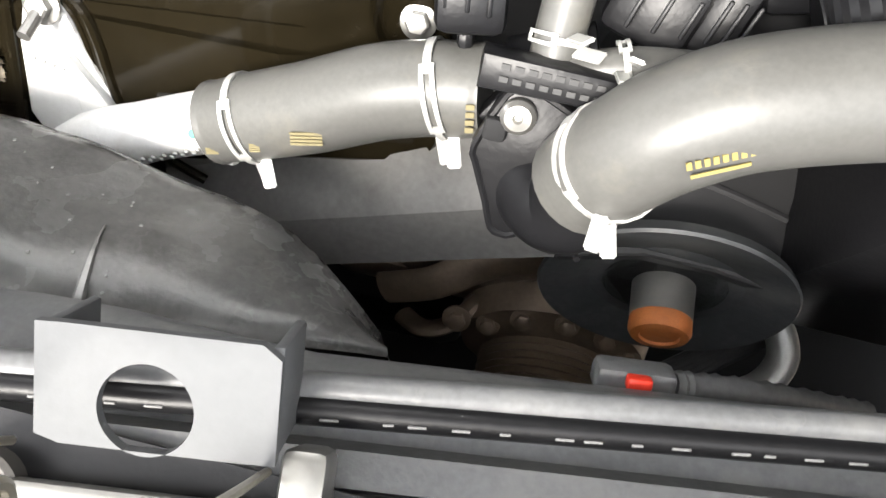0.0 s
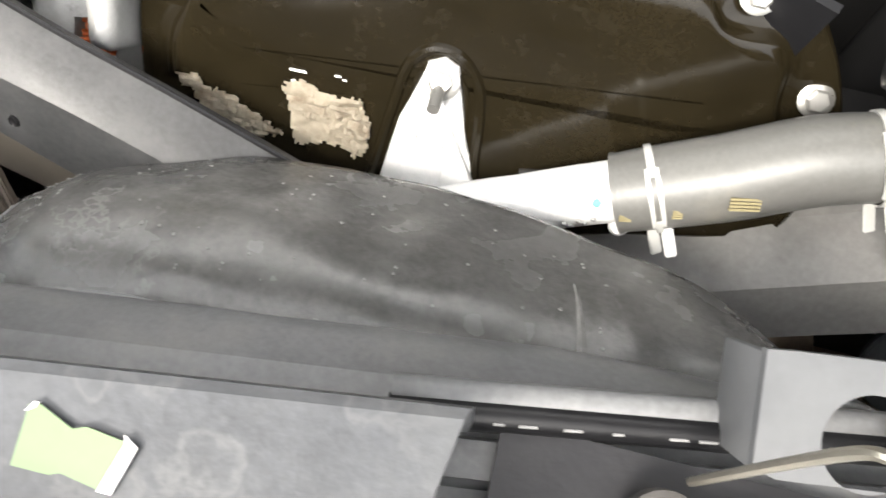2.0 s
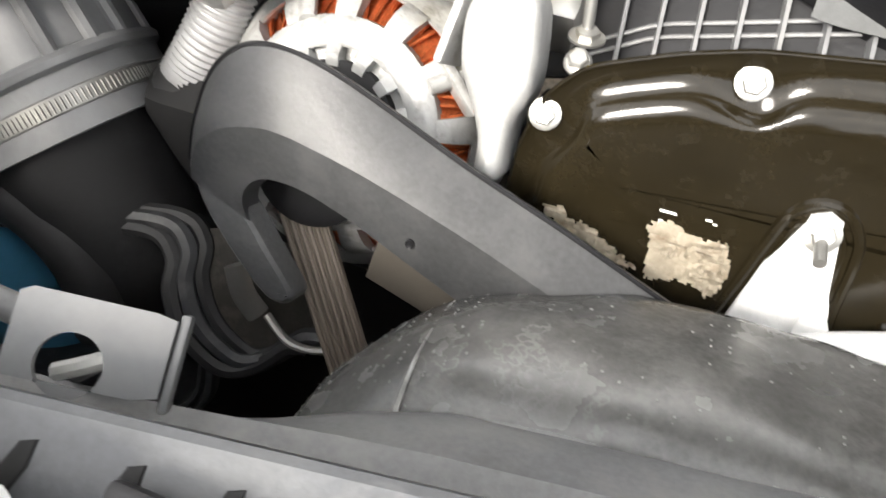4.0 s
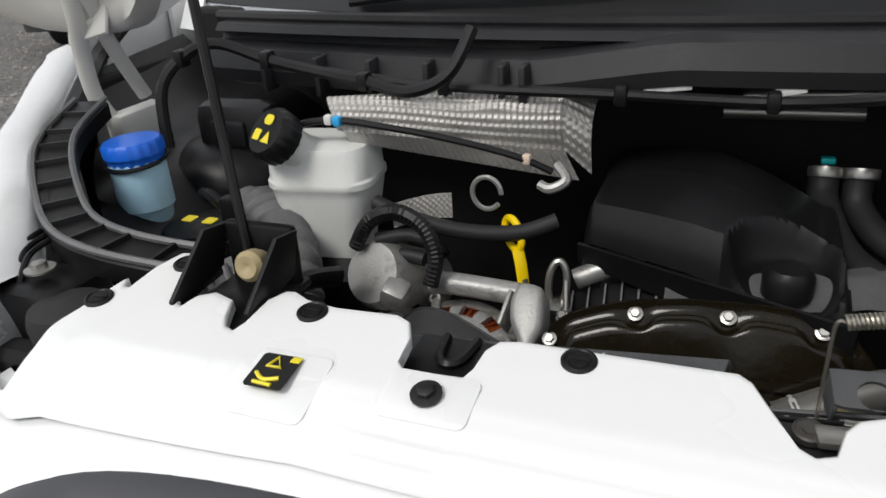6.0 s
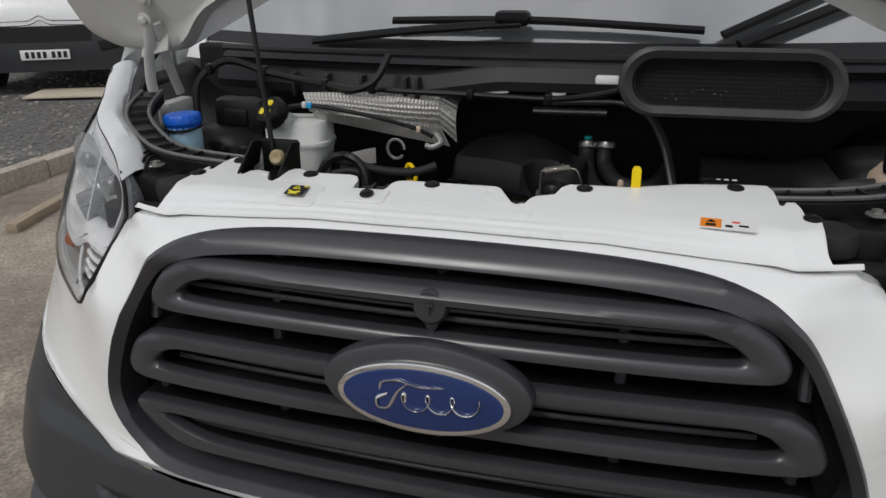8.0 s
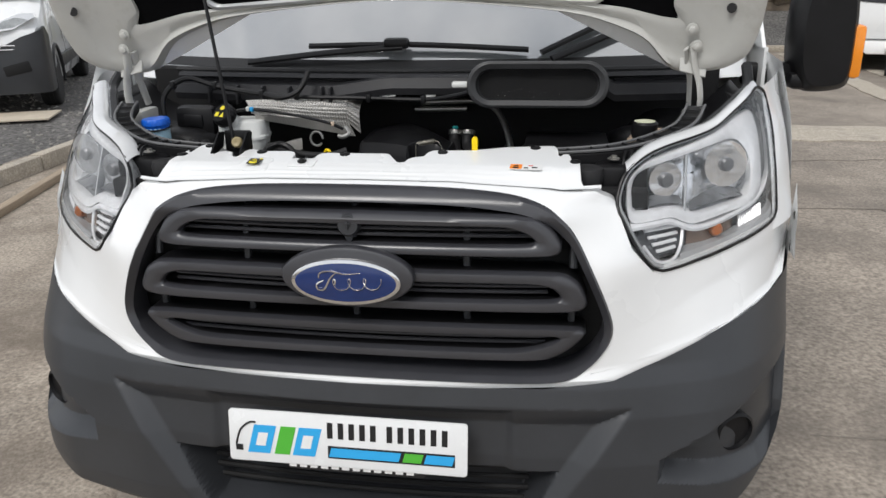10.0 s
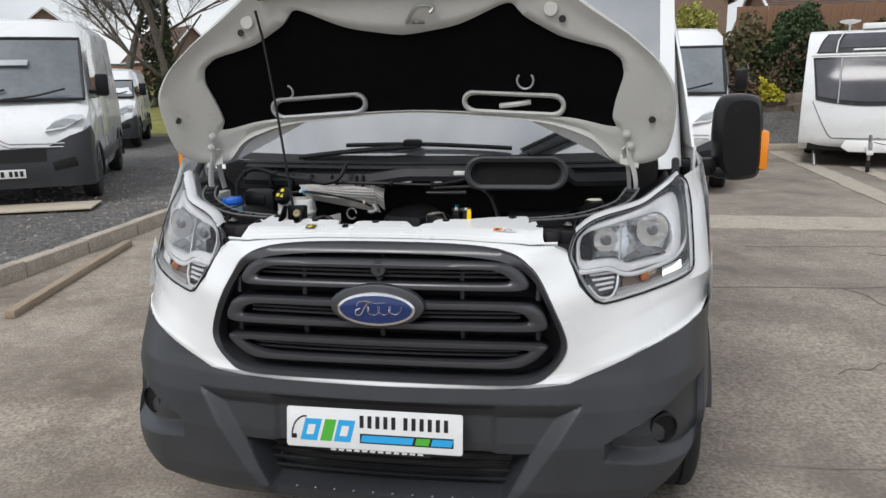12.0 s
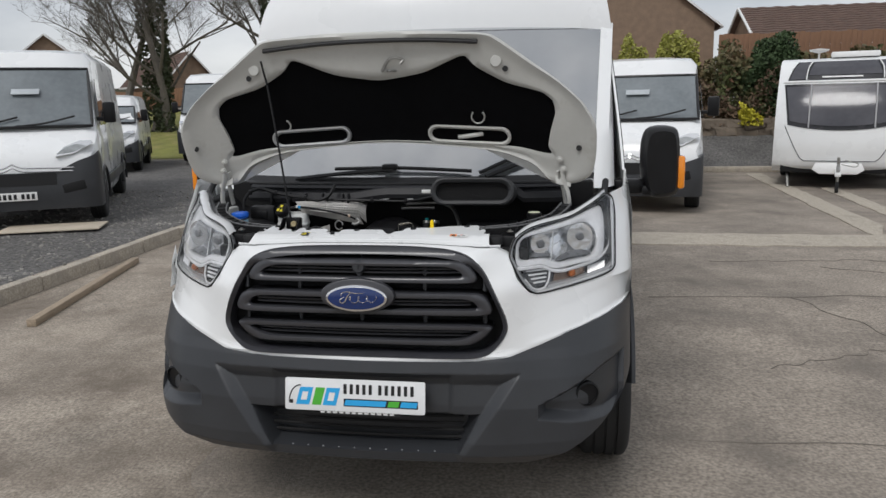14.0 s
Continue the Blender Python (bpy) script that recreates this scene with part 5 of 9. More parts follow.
# corrugated side seals
SEAL = [(0.39, 0.29, 1.193), (0.48, 0.287, 1.2), (0.549, 0.305, 1.205), (0.616, 0.352, 1.213), (0.685, 0.415, 1.228), (0.712, 0.46, 1.243), (0.734, 0.53, 1.258)]
for s in (-1, 1):
    bm = B()
    pts = [Vector((s * x, y, z)) for x, y, z in SEAL]
    fine = spline(pts, 20)
    side_of = lambda k: (fine[min(k + 1, len(fine) - 1)] - fine[max(k - 1, 0)]).normalized().cross(Vector((0, 0, 1))).normalized()
    loft(bm, [[fine[k] + side_of(k) * a + Vector((0, 0, h)) for a, h in ((-0.022, -0.014), (-0.022, 0.004), (-0.018, 0.008), (0.018, 0.008), (0.022, 0.004), (0.022, -0.014))] for k in range(0, len(fine), 3)])
    seal = part("bay_seal", bm, BLACK, van, "black ribbed rubber bay seal", sharp=30)
    for off in (-0.02, 0.02):
        bm = B()
        tube(bm, [fine[k] + side_of(k) * off + Vector((0, 0, 0.011)) for k in range(0, len(fine), 4)], 0.0036, 6, 2)
        part("seal_lip", bm, BLACK_DUSTY, seal, "worn grey seal lip")
    for k in range(10, len(fine) - 6, 11):
        bm = B()
        q = side_of(k)
        d = q.cross(Vector((0, 0, 1))).normalized()
        loft(bm, [[fine[k] + q * a + d * w + Vector((0, 0, h)) for w, h in ((-0.003, 0.006), (-0.002, 0.0125), (0.002, 0.0125), (0.003, 0.006))] for a in (-0.02, 0.0, 0.02)])
        part("seal_rib", bm, BLACK, seal, sharp=20)
    bm = B()
    c = Vector((s * 0.475, 0.217, 1.155))
    lathe(bm, [(0.02, -0.05), (0.02, 0.0), (0.032, 0.002), (0.034, 0.02), (0.031, 0.032), (0.0, 0.036)], Matrix.Translation(c), 22)
    part("bump_stop", bm, RUBBER, van, "round rubber bonnet buffer")
    bm = B()
    rbox(bm, (s * 0.545, 0.25, 1.145), (0.11, 0.07, 0.09), 0.012)
    lb = part("lamp_bracket", bm, BLACK, van, "black ribbed lamp bracket")
    for k in range(6):
        bm = B()
        tube(bm, [(s * (0.545 + 0.011 * k), 0.225 + 0.006 * k, 1.178), (s * (0.55 + 0.013 * k), 0.25 + 0.008 * k, 1.205), (s * (0.555 + 0.014 * k), 0.28 + 0.008 * k, 1.208)], 0.0028, 6)
        part("rib", bm, BLACK, lb)
    bm = B()
    hexbolt(bm, (s * 0.528, 0.243, 1.2), (0, 0, 1), 0.007, 0.008, 1.9)
    part("bracket_bolt", bm, STEEL, van)

# prop bracket in the panel's notch
bm = B()
for x in (-0.366, -0.298):
    prism(bm, [(0, 0), (0.065, 0.012), (0.078, 0.045), (0.05, 0.05), (0.0, 0.012)], 0.004, Matrix.Translation((x, 0.218, 1.194)) @ pose(0, 0, 0, 90, 0, 90), 0.001)
rbox(bm, (-0.33, 0.262, 1.188), (0.07, 0.09, 0.008), 0.003)
rbox(bm, (-0.33, 0.296, 1.215), (0.066, 0.01, 0.055), 0.005)
part("prop_bracket", bm, BLACK, van, "black prop rod bracket")
# tray in the panel's cutout
bm = B()
rbox(bm, (-0.142, 0.232, 1.183), (0.062, 0.05, 0.006), 0.002, (6, 0, 0))
tray = part("recess_tray", bm, BLACK, van, "black plastic tray in the cutout")
bm = B()
tube(bm, [(-0.153, 0.254, 1.19), (-0.15, 0.23, 1.189), (-0.142, 0.223, 1.189), (-0.134, 0.23, 1.189), (-0.13, 0.254, 1.19)], 0.0035, 6)
part("tray_loop", bm, BLACK, tray)

# scuttle under the windscreen
bm = B()


def scuttle(u, v):
    x = -0.70 + 1.45 * u
    prof = [(0.76, 1.325), (0.69, 1.322), (0.68, 1.313), (0.70, 1.308), (0.695, 1.30), (0.66, 1.294), (0.65, 1.268), (0.655, 1.25)]
    k = v * (len(prof) - 1)
    i = min(int(k), len(prof) - 2)
    y, z = [prof[i][j] + (prof[i + 1][j] - prof[i][j]) * (k - i) for j in (0, 1)]
    drop = 0.022 * max(min((x - (-0.2)) / 0.15, 1), 0) * (v > 0.55) * (x < 0.55)
    return Vector((x, y + 0.10 * (x / 0.75) ** 2 * 0.8, z + drop))


sheet(bm, scuttle, span(0, 1, 44), span(0, 1, 21), 0.005)
sc = part("scuttle_panel", bm, SCUTTLE, van, "black plastic scuttle under the windscreen", sharp=30)
for x in (-0.58, -0.49, -0.41, -0.33, -0.235, -0.21):
    bm = B()
    rbox(bm, (x, 0.648 + 0.14 * x * x, 1.268), (0.008, 0.03, 0.05), 0.003)
    part("scuttle_rib", bm, SCUTTLE, sc)
bm = B()
tube(bm, [Vector((x, 0.72 + 0.14 * x * x, 1.327)) for x in span(-0.72, 0.76, 16)], 0.009, 8, 2)
part("scuttle_seal", bm, RUBBER, sc, "rubber seal along the glass")
for x, w in ((-0.02, 0.05), (0.11, 0.03)):
    bm = B()
    prism(bm, [(0, 0), (w, 0.006), (w, 0.016), (w * 0.6, 0.016), (0, 0.01)], 0.003, Matrix.Translation((x - 0.06, 0.66, 1.262)) @ pose(0, 0, 0, 90, 0, 0), 0.001)
    part("pale_tab", bm, MILK, sc, "pale plastic tab")

# air intake mouth
bm = B()
o = rrect(0.345, 0.112, 0.056, 10)
i_ = rrect(0.30, 0.075, 0.037, 10)
M = Matrix.Translation((0.355, 0.5, 1.32)) @ pose(0, 0, 0, 82, 0, 0)
loft(bm, [[M @ Vector((x, y, d)) for x, y in p] for p, d in ((o, -0.16), (o, -0.012), ([(x * 0.985, y * 0.97) for x, y in o], 0.0), ([(x * 0.94, y * 0.88) for x, y in o], 0.003), (i_, -0.004), ([(x * 0.98, y * 0.95) for x, y in i_], -0.03), ([(x * 0.9, y * 0.8) for x, y in i_], -0.035))])
intake = whole("air_intake", bm, mat("grey_black_intake_rubber", (0.03, 0.031, 0.033), 0.45, 0, 0.2, 20.0, 0.1, 300), "long oval black air intake mouth", "air intake")
bm = B()
M2 = M @ pose(0, 0, -0.026)
for k in range(40):
    x = -0.14 + 0.007 * k
    tube(bm, [M2 @ Vector((x, -0.033, 0)), M2 @ Vector((x, 0.033, 0))], 0.0006, 4, 1, smooth=False)
for k in range(10):
    tube(bm, [M2 @ Vector((-0.14, -0.032 + 0.007 * k, 0)), M2 @ Vector((0.14, -0.032 + 0.007 * k, 0))], 0.0006, 4, 1, smooth=False)
part("mesh_screen", bm, VOID, intake, "fine dark mesh")
# added plate that paints the shade inside the mouth
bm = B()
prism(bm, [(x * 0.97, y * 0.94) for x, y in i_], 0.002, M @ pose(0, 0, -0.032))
part("throat_shade_plate", bm, VOID, intake)
bm = B()
random.seed(8)
for k in range(16):
    x, y = random.uniform(-0.1, 0.14), random.uniform(-0.032, -0.01)
    rbox(bm, M2 @ Vector((x, y, 0.001)), (0.0012, 0.001, 0.001), 0.0003)
part("lint", bm, CLIP, intake, "bits of pale lint")
bm = B()
rbox(bm, (0.165, 0.52, 1.318), (0.04, 0.02, 0.014), 0.004)
part("pale_clip", bm, MILK, intake)
# plain box behind the mouth, in the same shade black
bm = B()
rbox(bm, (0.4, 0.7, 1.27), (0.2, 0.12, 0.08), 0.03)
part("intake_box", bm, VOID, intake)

# washer filler
def knurled(bm, prof, m, n=72):
    """A turned cap with fine grip ribs round its rim."""
    return loft(bm, [[m @ Vector((max(r, 1e-4) * (1.035 if k % 4 < 2 and r > 0.028 else 1.0) * math.cos(2 * math.pi * k / n), max(r, 1e-4) * (1.035 if k % 4 < 2 and r > 0.028 else 1.0) * math.sin(2 * math.pi * k / n), h)) for k in range(n)] for r, h in prof])


bm = B()
c = (-0.645, 0.493)
knurled(bm, [(0.031, -0.004), (0.0325, 0.002), (0.033, 0.006), (0.035, 0.008), (0.035, 0.020), (0.032, 0.024), (0.0, 0.026)], Matrix.Translation((*c, 1.209)) @ pose(0, 0, 0, 1, -2, 0))
washer = thing("washer_filler", "milky washer bottle neck with a blue cap", "washer bottle", at=(-0.645, 0.493, 0.36))
part("cap", bm, BLUE_CAP, washer, "bright blue ribbed cap")
bm = B()
lathe(bm, [(0.031, 1.216), (0.033, 1.206), (0.033, 1.151), (0.029, 1.146), (0.027, 1.076), (0.06, 1.046), (0.07, 0.9), (0.07, 0.36)], Matrix.Translation((*c, 0)), 28)
part("neck", bm, BLUE_TANK, washer, "milky blue neck")
bm = B()
tube(bm, [(c[0] + 0.036 * math.cos(a), c[1] + 0.036 * math.sin(a), 1.209 + 0.004 * math.sin(a)) for a in span(0, 6.2, 20)], 0.0025, 6, 2)
part("retaining_strap", bm, BLACK, washer)

# brake fluid reservoir
res = thing("brake_reservoir", "milky brake fluid reservoir with a black cap", "reservoir", at=(-0.43, 0.575, 1.05))
bm = B()
o = rrect(0.128, 0.10, 0.03, 6)
M = Matrix.Translation((-0.44, 0.585, 1.115)) @ pose(0, 0, 0, 0, 0, 8)
loft(bm, [[M @ Vector((x * f, y * f, z)) for x, y in o] for f, z in ((0.7, -0.04), (0.85, 0.0), (0.97, 0.04), (1.0, 0.05), (1.04, 0.053), (1.04, 0.06), (1.0, 0.063), (0.98, 0.092), (0.93, 0.1), (0.6, 0.104))])
part("tank", bm, MILK, res, "milky plastic tank")
CAP = aim((-0.447, 0.565, 1.198), (-0.472, 0.512, 1.249))
bm = B()
lathe(bm, [(0.026, 0.0), (0.022, 0.02), (0.023, 0.06)], CAP, 24)
part("filler_neck", bm, MILK, res)
bm = B()
knurled(bm, [(0.03, 0.045), (0.031, 0.05), (0.031, 0.066), (0.027, 0.072), (0.0, 0.073)], CAP)
cap = part("cap", bm, BLACK, res, "black cap with yellow symbols")
bm = B()
prism(bm, rrect(0.016, 0.012, 0.005), 0.0008, CAP @ pose(0.0, 0.013, 0.0732))
prism(bm, rrect(0.013, 0.013, 0.002), 0.0008, CAP @ pose(-0.010, -0.007, 0.0732))
prism(bm, [(-0.008, -0.007), (0.008, -0.007), (0, 0.007)], 0.0008, CAP @ pose(0.010, -0.007, 0.0732))
part("symbol", bm, INK_YELLOW, cap)
bm = B()
tube(bm, [(-0.365, 0.56, 1.15), (-0.32, 0.55, 1.14), (-0.26, 0.56, 1.125), (-0.2, 0.58, 1.12), (-0.16, 0.6, 1.13)], 0.0095, 10)
part("outlet_hose", bm, RUBBER, res, "black outlet hose")
bm = B()
lathe(bm, [(0.08, -0.5), (0.075, -0.02), (0.05, 0.0)], Matrix.Translation((-0.43, 0.6, 1.075)), 24)
part("servo", bm, BLACK, res, "black brake servo below")

# heat shield of embossed foil
shield = thing("heat_shield", "crumpled embossed foil heat shield on the engine", "heat shield", at=(-0.28, 0.62, 1.15))


def foil(u, v, off=0.0):
    a = Vector((-0.435, 0.60, 1.262)).lerp(Vector((-0.165, 0.70, 1.262)), u)
    b = Vector((-0.405, 0.56, 1.235)).lerp(Vector((-0.165, 0.655, 1.195)), u)
    p = a.lerp(b, v)
    p.y -= 0.018 * math.sin(math.pi * v) * (0.5 + u) + off
    p.z += 0.016 * math.sin(math.pi * v) + 0.004 * math.sin(u * 7) * v * (1 - v) * 2
    d = 0.0017 * math.sin((u * 38 + v * 9) * 3.14159) * math.sin((u * 38 - v * 9) * 3.14159)
    p.y -= d
    p.z += d * 0.8 + 0.006 * math.exp(-((u - 0.72) ** 2 + (v - 0.5) ** 2) / 0.01)
    return p


bm = B()
sheet(bm, foil, span(0, 1, 208), span(0, 1, 48), 0.0008)
part("upper_leaf", bm, FOIL, shield, "bright dimpled foil", sharp=60)
bm = B()
sheet(bm, lambda u, v: foil(u, 1.0) + Vector((0.015 * v * u, 0.012 * v, -0.034 * v * (0.45 + 0.75 * u))) + Vector((0, -1, 0.5)) * 0.001 * math.sin(u * 163) * math.sin(v * 24), span(0.03, 1, 150), span(0, 1, 14), 0.0008)
part("lower_leaf", bm, FOIL, shield, sharp=60)
bm = B()
sheet(bm, lambda u, v: foil(1.0, v) + Vector((0.03 * u, 0.012 * u, -0.012 * u - 0.02 * u * v)) + Vector((0.3, -1, 0.3)) * 0.001 * math.sin(u * 30) * math.sin(v * 70), span(0, 1, 24), span(0, 1, 50), 0.0008)
part("end_leaf", bm, FOIL, shield, sharp=60)
bm = B()
tube(bm, [(-0.47, 0.555, 1.237), (-0.41, 0.56, 1.247), (-0.33, 0.572, 1.236), (-0.26, 0.582, 1.222), (-0.20, 0.592, 1.205), (-0.165, 0.60, 1.188)], 0.0042, 8)
part("sensor_cable", bm, BLACK, shield, "thin black sensor cable")
for p, m_ in (((-0.413, 0.558, 1.248), MILK), ((-0.402, 0.558, 1.247), INK_BLUE), ((-0.192, 0.594, 1.203), CREAM)):
    bm = B()
    rbox(bm, p, (0.01, 0.01, 0.012), 0.003)
    part("cable_clip", bm, m_, shield)
bm = B()
tube(bm, [(-0.165, 0.62, 1.19), (-0.152, 0.61, 1.176), (-0.168, 0.605, 1.166), (-0.182, 0.61, 1.168)], 0.006, 8)
part("shield_tab", bm, ALU, shield, "bent metal tab")
bm = B()
tube(bm, [(-0.235 + 0.017 * math.cos(a), 0.58, 1.165 + 0.019 * math.sin(a)) for a in span(0, 5.6, 16)], 0.003, 6, 2)
part("shield_bracket", bm, ALU, shield, "bare metal bracket ring")
bm = B()
sheet(bm, lambda u, v: Vector((-0.345 + 0.075 * u, 0.56 + 0.01 * math.sin(3 * u), 1.15 - 0.03 * v + 0.02 * u)) + Vector((0, -1, 0)) * 0.001 * math.sin(u * 60) * math.sin(v * 26), span(0, 1, 50), span(0, 1, 20), 0.0008)
part("small_leaf", bm, FOIL, shield)

# engine cover
engine = thing("engine", "dark engine under a moulded black plastic cover", "engine", at=(0.0, 0.6, 0.36))
bm = B()


def cover(u, v):
    x = -0.134 + 0.27 * u
    y = 0.597 - 0.115 * u + 0.2 * v
    z = 1.11 + 0.04 * min(v / 0.1, 1) ** 0.6 - 0.01 * max(u - 0.45, 0) / 0.55 + 0.03 * math.sin(math.pi * min(u * 1.1, 1)) * min(v * 2, 1)
    d = math.hypot((x - 0.076) / 0.058, (y - 0.535) / 0.058)
    z -= 0.06 * max(1 - d ** 4, 0)
    edge = min(u, 1 - u, 1 - v)
    return Vector((x, y, z - 0.06 * max(1 - edge / 0.05, 0) ** 2))


sheet(bm, cover, span(0, 1, 66), span(0, 1, 50))
sheet(bm, lambda u, v: Vector((-0.134 + 0.27 * u, 0.597 - 0.115 * u + 0.008 * v, 1.108 - 0.05 * v * (0.55 + 0.5 * u))), span(0, 1, 20), span(0, 1, 6))
bmesh.ops.remove_doubles(bm, verts=bm.verts, dist=0.0005)
bmesh.ops.solidify(bm, geom=bm.faces[:], thickness=0.004)
ec = part("engine_cover", bm, BLACK, engine, "satin black engine cover with a filler bowl", sharp=30)
bm = B()
lathe(bm, [(0.024, 0), (0.024, 0.02), (0.018, 0.028), (0.0, 0.028)], Matrix.Translation((0.08, 0.55, 1.098)), 22)
part("oil_cap", bm, BLACK, ec, "black oil filler cap")
# plain block below the cover, coloured as the shade down there
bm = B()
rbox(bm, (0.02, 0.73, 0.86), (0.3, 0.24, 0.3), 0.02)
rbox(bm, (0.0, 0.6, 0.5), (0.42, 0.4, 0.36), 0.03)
part("engine_block", bm, VOID, engine, "engine block coloured as deep shade")

# hoses at the right of the cover
for nm, lab, pts, r, m_ in (("coolant_hose", "black coolant hose with a teal tag", [(0.118, 0.765, 1.155), (0.118, 0.74, 1.12), (0.14, 0.64, 1.10), (0.185, 0.56, 1.10), (0.245, 0.52, 1.09), (0.31, 0.50, 1.06)], 0.017, RUBBER), ("coolant_hose", "black looping coolant hose", [(0.155, 0.765, 1.155), (0.155, 0.745, 1.115), (0.19, 0.68, 1.095), (0.25, 0.67, 1.095), (0.28, 0.72, 1.12)], 0.016, RUBBER), ("vent_hose", "black hose behind the slam panel", [(0.34, 0.45, 1.10), (0.37, 0.46, 1.12), (0.41, 0.48, 1.125), (0.46, 0.5, 1.12)], 0.016, RUBBER), ("braided_pipe", "braided silver pipe on the bulkhead", [(0.02, 0.78, 1.232), (0.1, 0.78, 1.236), (0.18, 0.78, 1.236), (0.235, 0.76, 1.215), (0.27, 0.7, 1.165), (0.29, 0.64, 1.10)], 0.0085, STEEL), ("braided_pipe", "braided silver pipe on the bulkhead", [(0.0, 0.78, 1.213), (0.08, 0.78, 1.214), (0.15, 0.78, 1.215)], 0.0085, STEEL)):
    bm = B()
    tube(bm, pts, r, 12, 8)
    whole(nm, bm, m_, lab, "hose")
for p in ((0.118, 0.762, 1.15), (0.155, 0.762, 1.15)):
    bm = B()
    lathe(bm, [(0.019, -0.006), (0.0195, -0.004), (0.0195, 0.004), (0.019, 0.006)], aim(p, Vector(p) + Vector((0, 0.2, 0.5))), 20)
    whole("hose_clip", bm, STEEL, "thin steel clip round a coolant hose", "hose clip", "hose clips")
bm = B()
lathe(bm, [(0.006, 0), (0.006, 0.012), (0.004, 0.015)], Matrix.Translation((0.195, 0.62, 1.105)), 10)
whole("bleed_screw", bm, CREAM, "small cream bleed screw on a hose", "screw")
bm = B()
rbox(bm, (0.118, 0.757, 1.166), (0.016, 0.012, 0.008), 0.003)
whole("hose_tag", bm, mat("teal_plastic", (0.0, 0.32, 0.33), 0.4), "small teal tag on a hose end", "tag")

# loom along the scuttle
loom = thing("wiring_loom", "black wiring loom along the scuttle", "cable", at=(-0.2, 0.62, 1.25))
LOOM = [(-0.655, 0.56, 1.2), (-0.66, 0.575, 1.27), (-0.64, 0.6, 1.305), (-0.6, 0.62, 1.32), (-0.53, 0.625, 1.3), (-0.46, 0.62, 1.288), (-0.39, 0.61, 1.28), (-0.33, 0.6, 1.272), (-0.285, 0.61, 1.29), (-0.265, 0.64, 1.335)]
LOOM2 = [(-0.45, 0.63, 1.285), (-0.3, 0.635, 1.27), (-0.1, 0.64, 1.265), (0.05, 0.64, 1.262), (0.15, 0.6, 1.28), (0.22, 0.57, 1.305), (0.26, 0.55, 1.31)]
for pts, r in ((LOOM, 0.0075), (LOOM2, 0.006)):
    bm = B()
    tube(bm, pts, r, 8)
    part("sleeve", bm, BLACK, loom)
for p in (LOOM[2], LOOM[4], LOOM[6], LOOM2[1], LOOM2[2], LOOM2[3], LOOM2[5]):
    bm = B()
    rbox(bm, p, (0.014, 0.02, 0.022), 0.004)
    part("clip", bm, BLACK, loom)
bm = B()
tube(bm, [(-0.365, 0.50, 1.12), (-0.348, 0.508, 1.15), (-0.315, 0.512, 1.163), (-0.283, 0.508, 1.15), (-0.268, 0.50, 1.12), (-0.272, 0.49, 1.09)], lambda t: 0.0085 + 0.001 * (math.sin(t * 220) > 0), 8, 14)
whole("convoluted_cable", bm, BLACK, "black convoluted cable over the alternator", "cable")

# vacuum pump and pipework left of the alternator
pump = thing("vacuum_pump", "cast aluminium pump with short black pipes", "pump", at=(-0.34, 0.5, 1.04))
bm = B()
lathe(bm, [(0.04, -0.1), (0.04, 0.0), (0.034, 0.012), (0.015, 0.014), (0.0, 0.014)], aim((-0.34, 0.50, 1.09), (-0.36, 0.42, 1.14)), 24)
rbox(bm, (-0.31, 0.48, 1.08), (0.03, 0.03, 0.03), 0.008, (20, 20, 0))
part("body", bm, ALU, pump, "dull cast body")
for a, b in (((-0.345, 0.515, 1.125), (-0.285, 0.52, 1.13)), ((-0.345, 0.505, 1.105), (-0.285, 0.51, 1.11))):
    bm = B()
    tube(bm, [a, tuple((p + q) / 2 + 0.004 for p, q in zip(a, b)), b], 0.008, 10)
    part("pipe", bm, RUBBER, pump)
bm = B()
tube(bm, [(-0.36, 0.45, 1.11), (-0.385, 0.42, 1.115), (-0.40, 0.39, 1.10)], 0.02, 10, flat=0.5)
part("bracket", bm, BLACK, pump)
bm = B()
lathe(bm, [(0.045, 0), (0.045, 0.014), (0.03, 0.018), (0, 0.018)], Matrix.Translation((-0.575, 0.50, 1.115)), 28)
pas = whole("fluid_cap", bm, BLACK, "flat black fluid cap with yellow symbols", "cap")
bm = B()
for dx in (-0.016, 0.014):
    prism(bm, rrect(0.016, 0.016, 0.003), 0.001, Matrix.Translation((-0.575 + dx, 0.5, 1.133)))
part("symbol", bm, INK_YELLOW, pas)
bm = B()
lathe(bm, [(0.05, -0.6), (0.05, 0.0)], Matrix.Translation((-0.575, 0.5, 1.115)), 20)
part("tank", bm, BLACK, pas)
bm = B()
tube(bm, [(-0.60, 0.60, 1.10), (-0.53, 0.57, 1.11), (-0.46, 0.50, 1.10), (-0.43, 0.45, 1.06)], lambda t: 0.036 + 0.004 * (math.sin(t * 70) > 0), 16, 14)
whole("air_pipe", bm, BLACK_DUSTY, "fat black convoluted air pipe", "pipe")
bm = B()
tube(bm, [(-0.58, 0.52, 1.16), (-0.54, 0.49, 1.17), (-0.51, 0.48, 1.15), (-0.50, 0.47, 1.12)], 0.007, 8)
rbox(bm, (-0.505, 0.475, 1.155), (0.02, 0.02, 0.05), 0.005)
whole("sensor_lead", bm, BLACK, "black sensor lead beside the washer bottle", "cable")
bm = B()
rbox(bm, (-0.6, 0.64, 1.19), (0.12, 0.05, 0.11), 0.035)
rbox(bm, (-0.6, 0.615, 1.205), (0.055, 0.012, 0.035), 0.012)
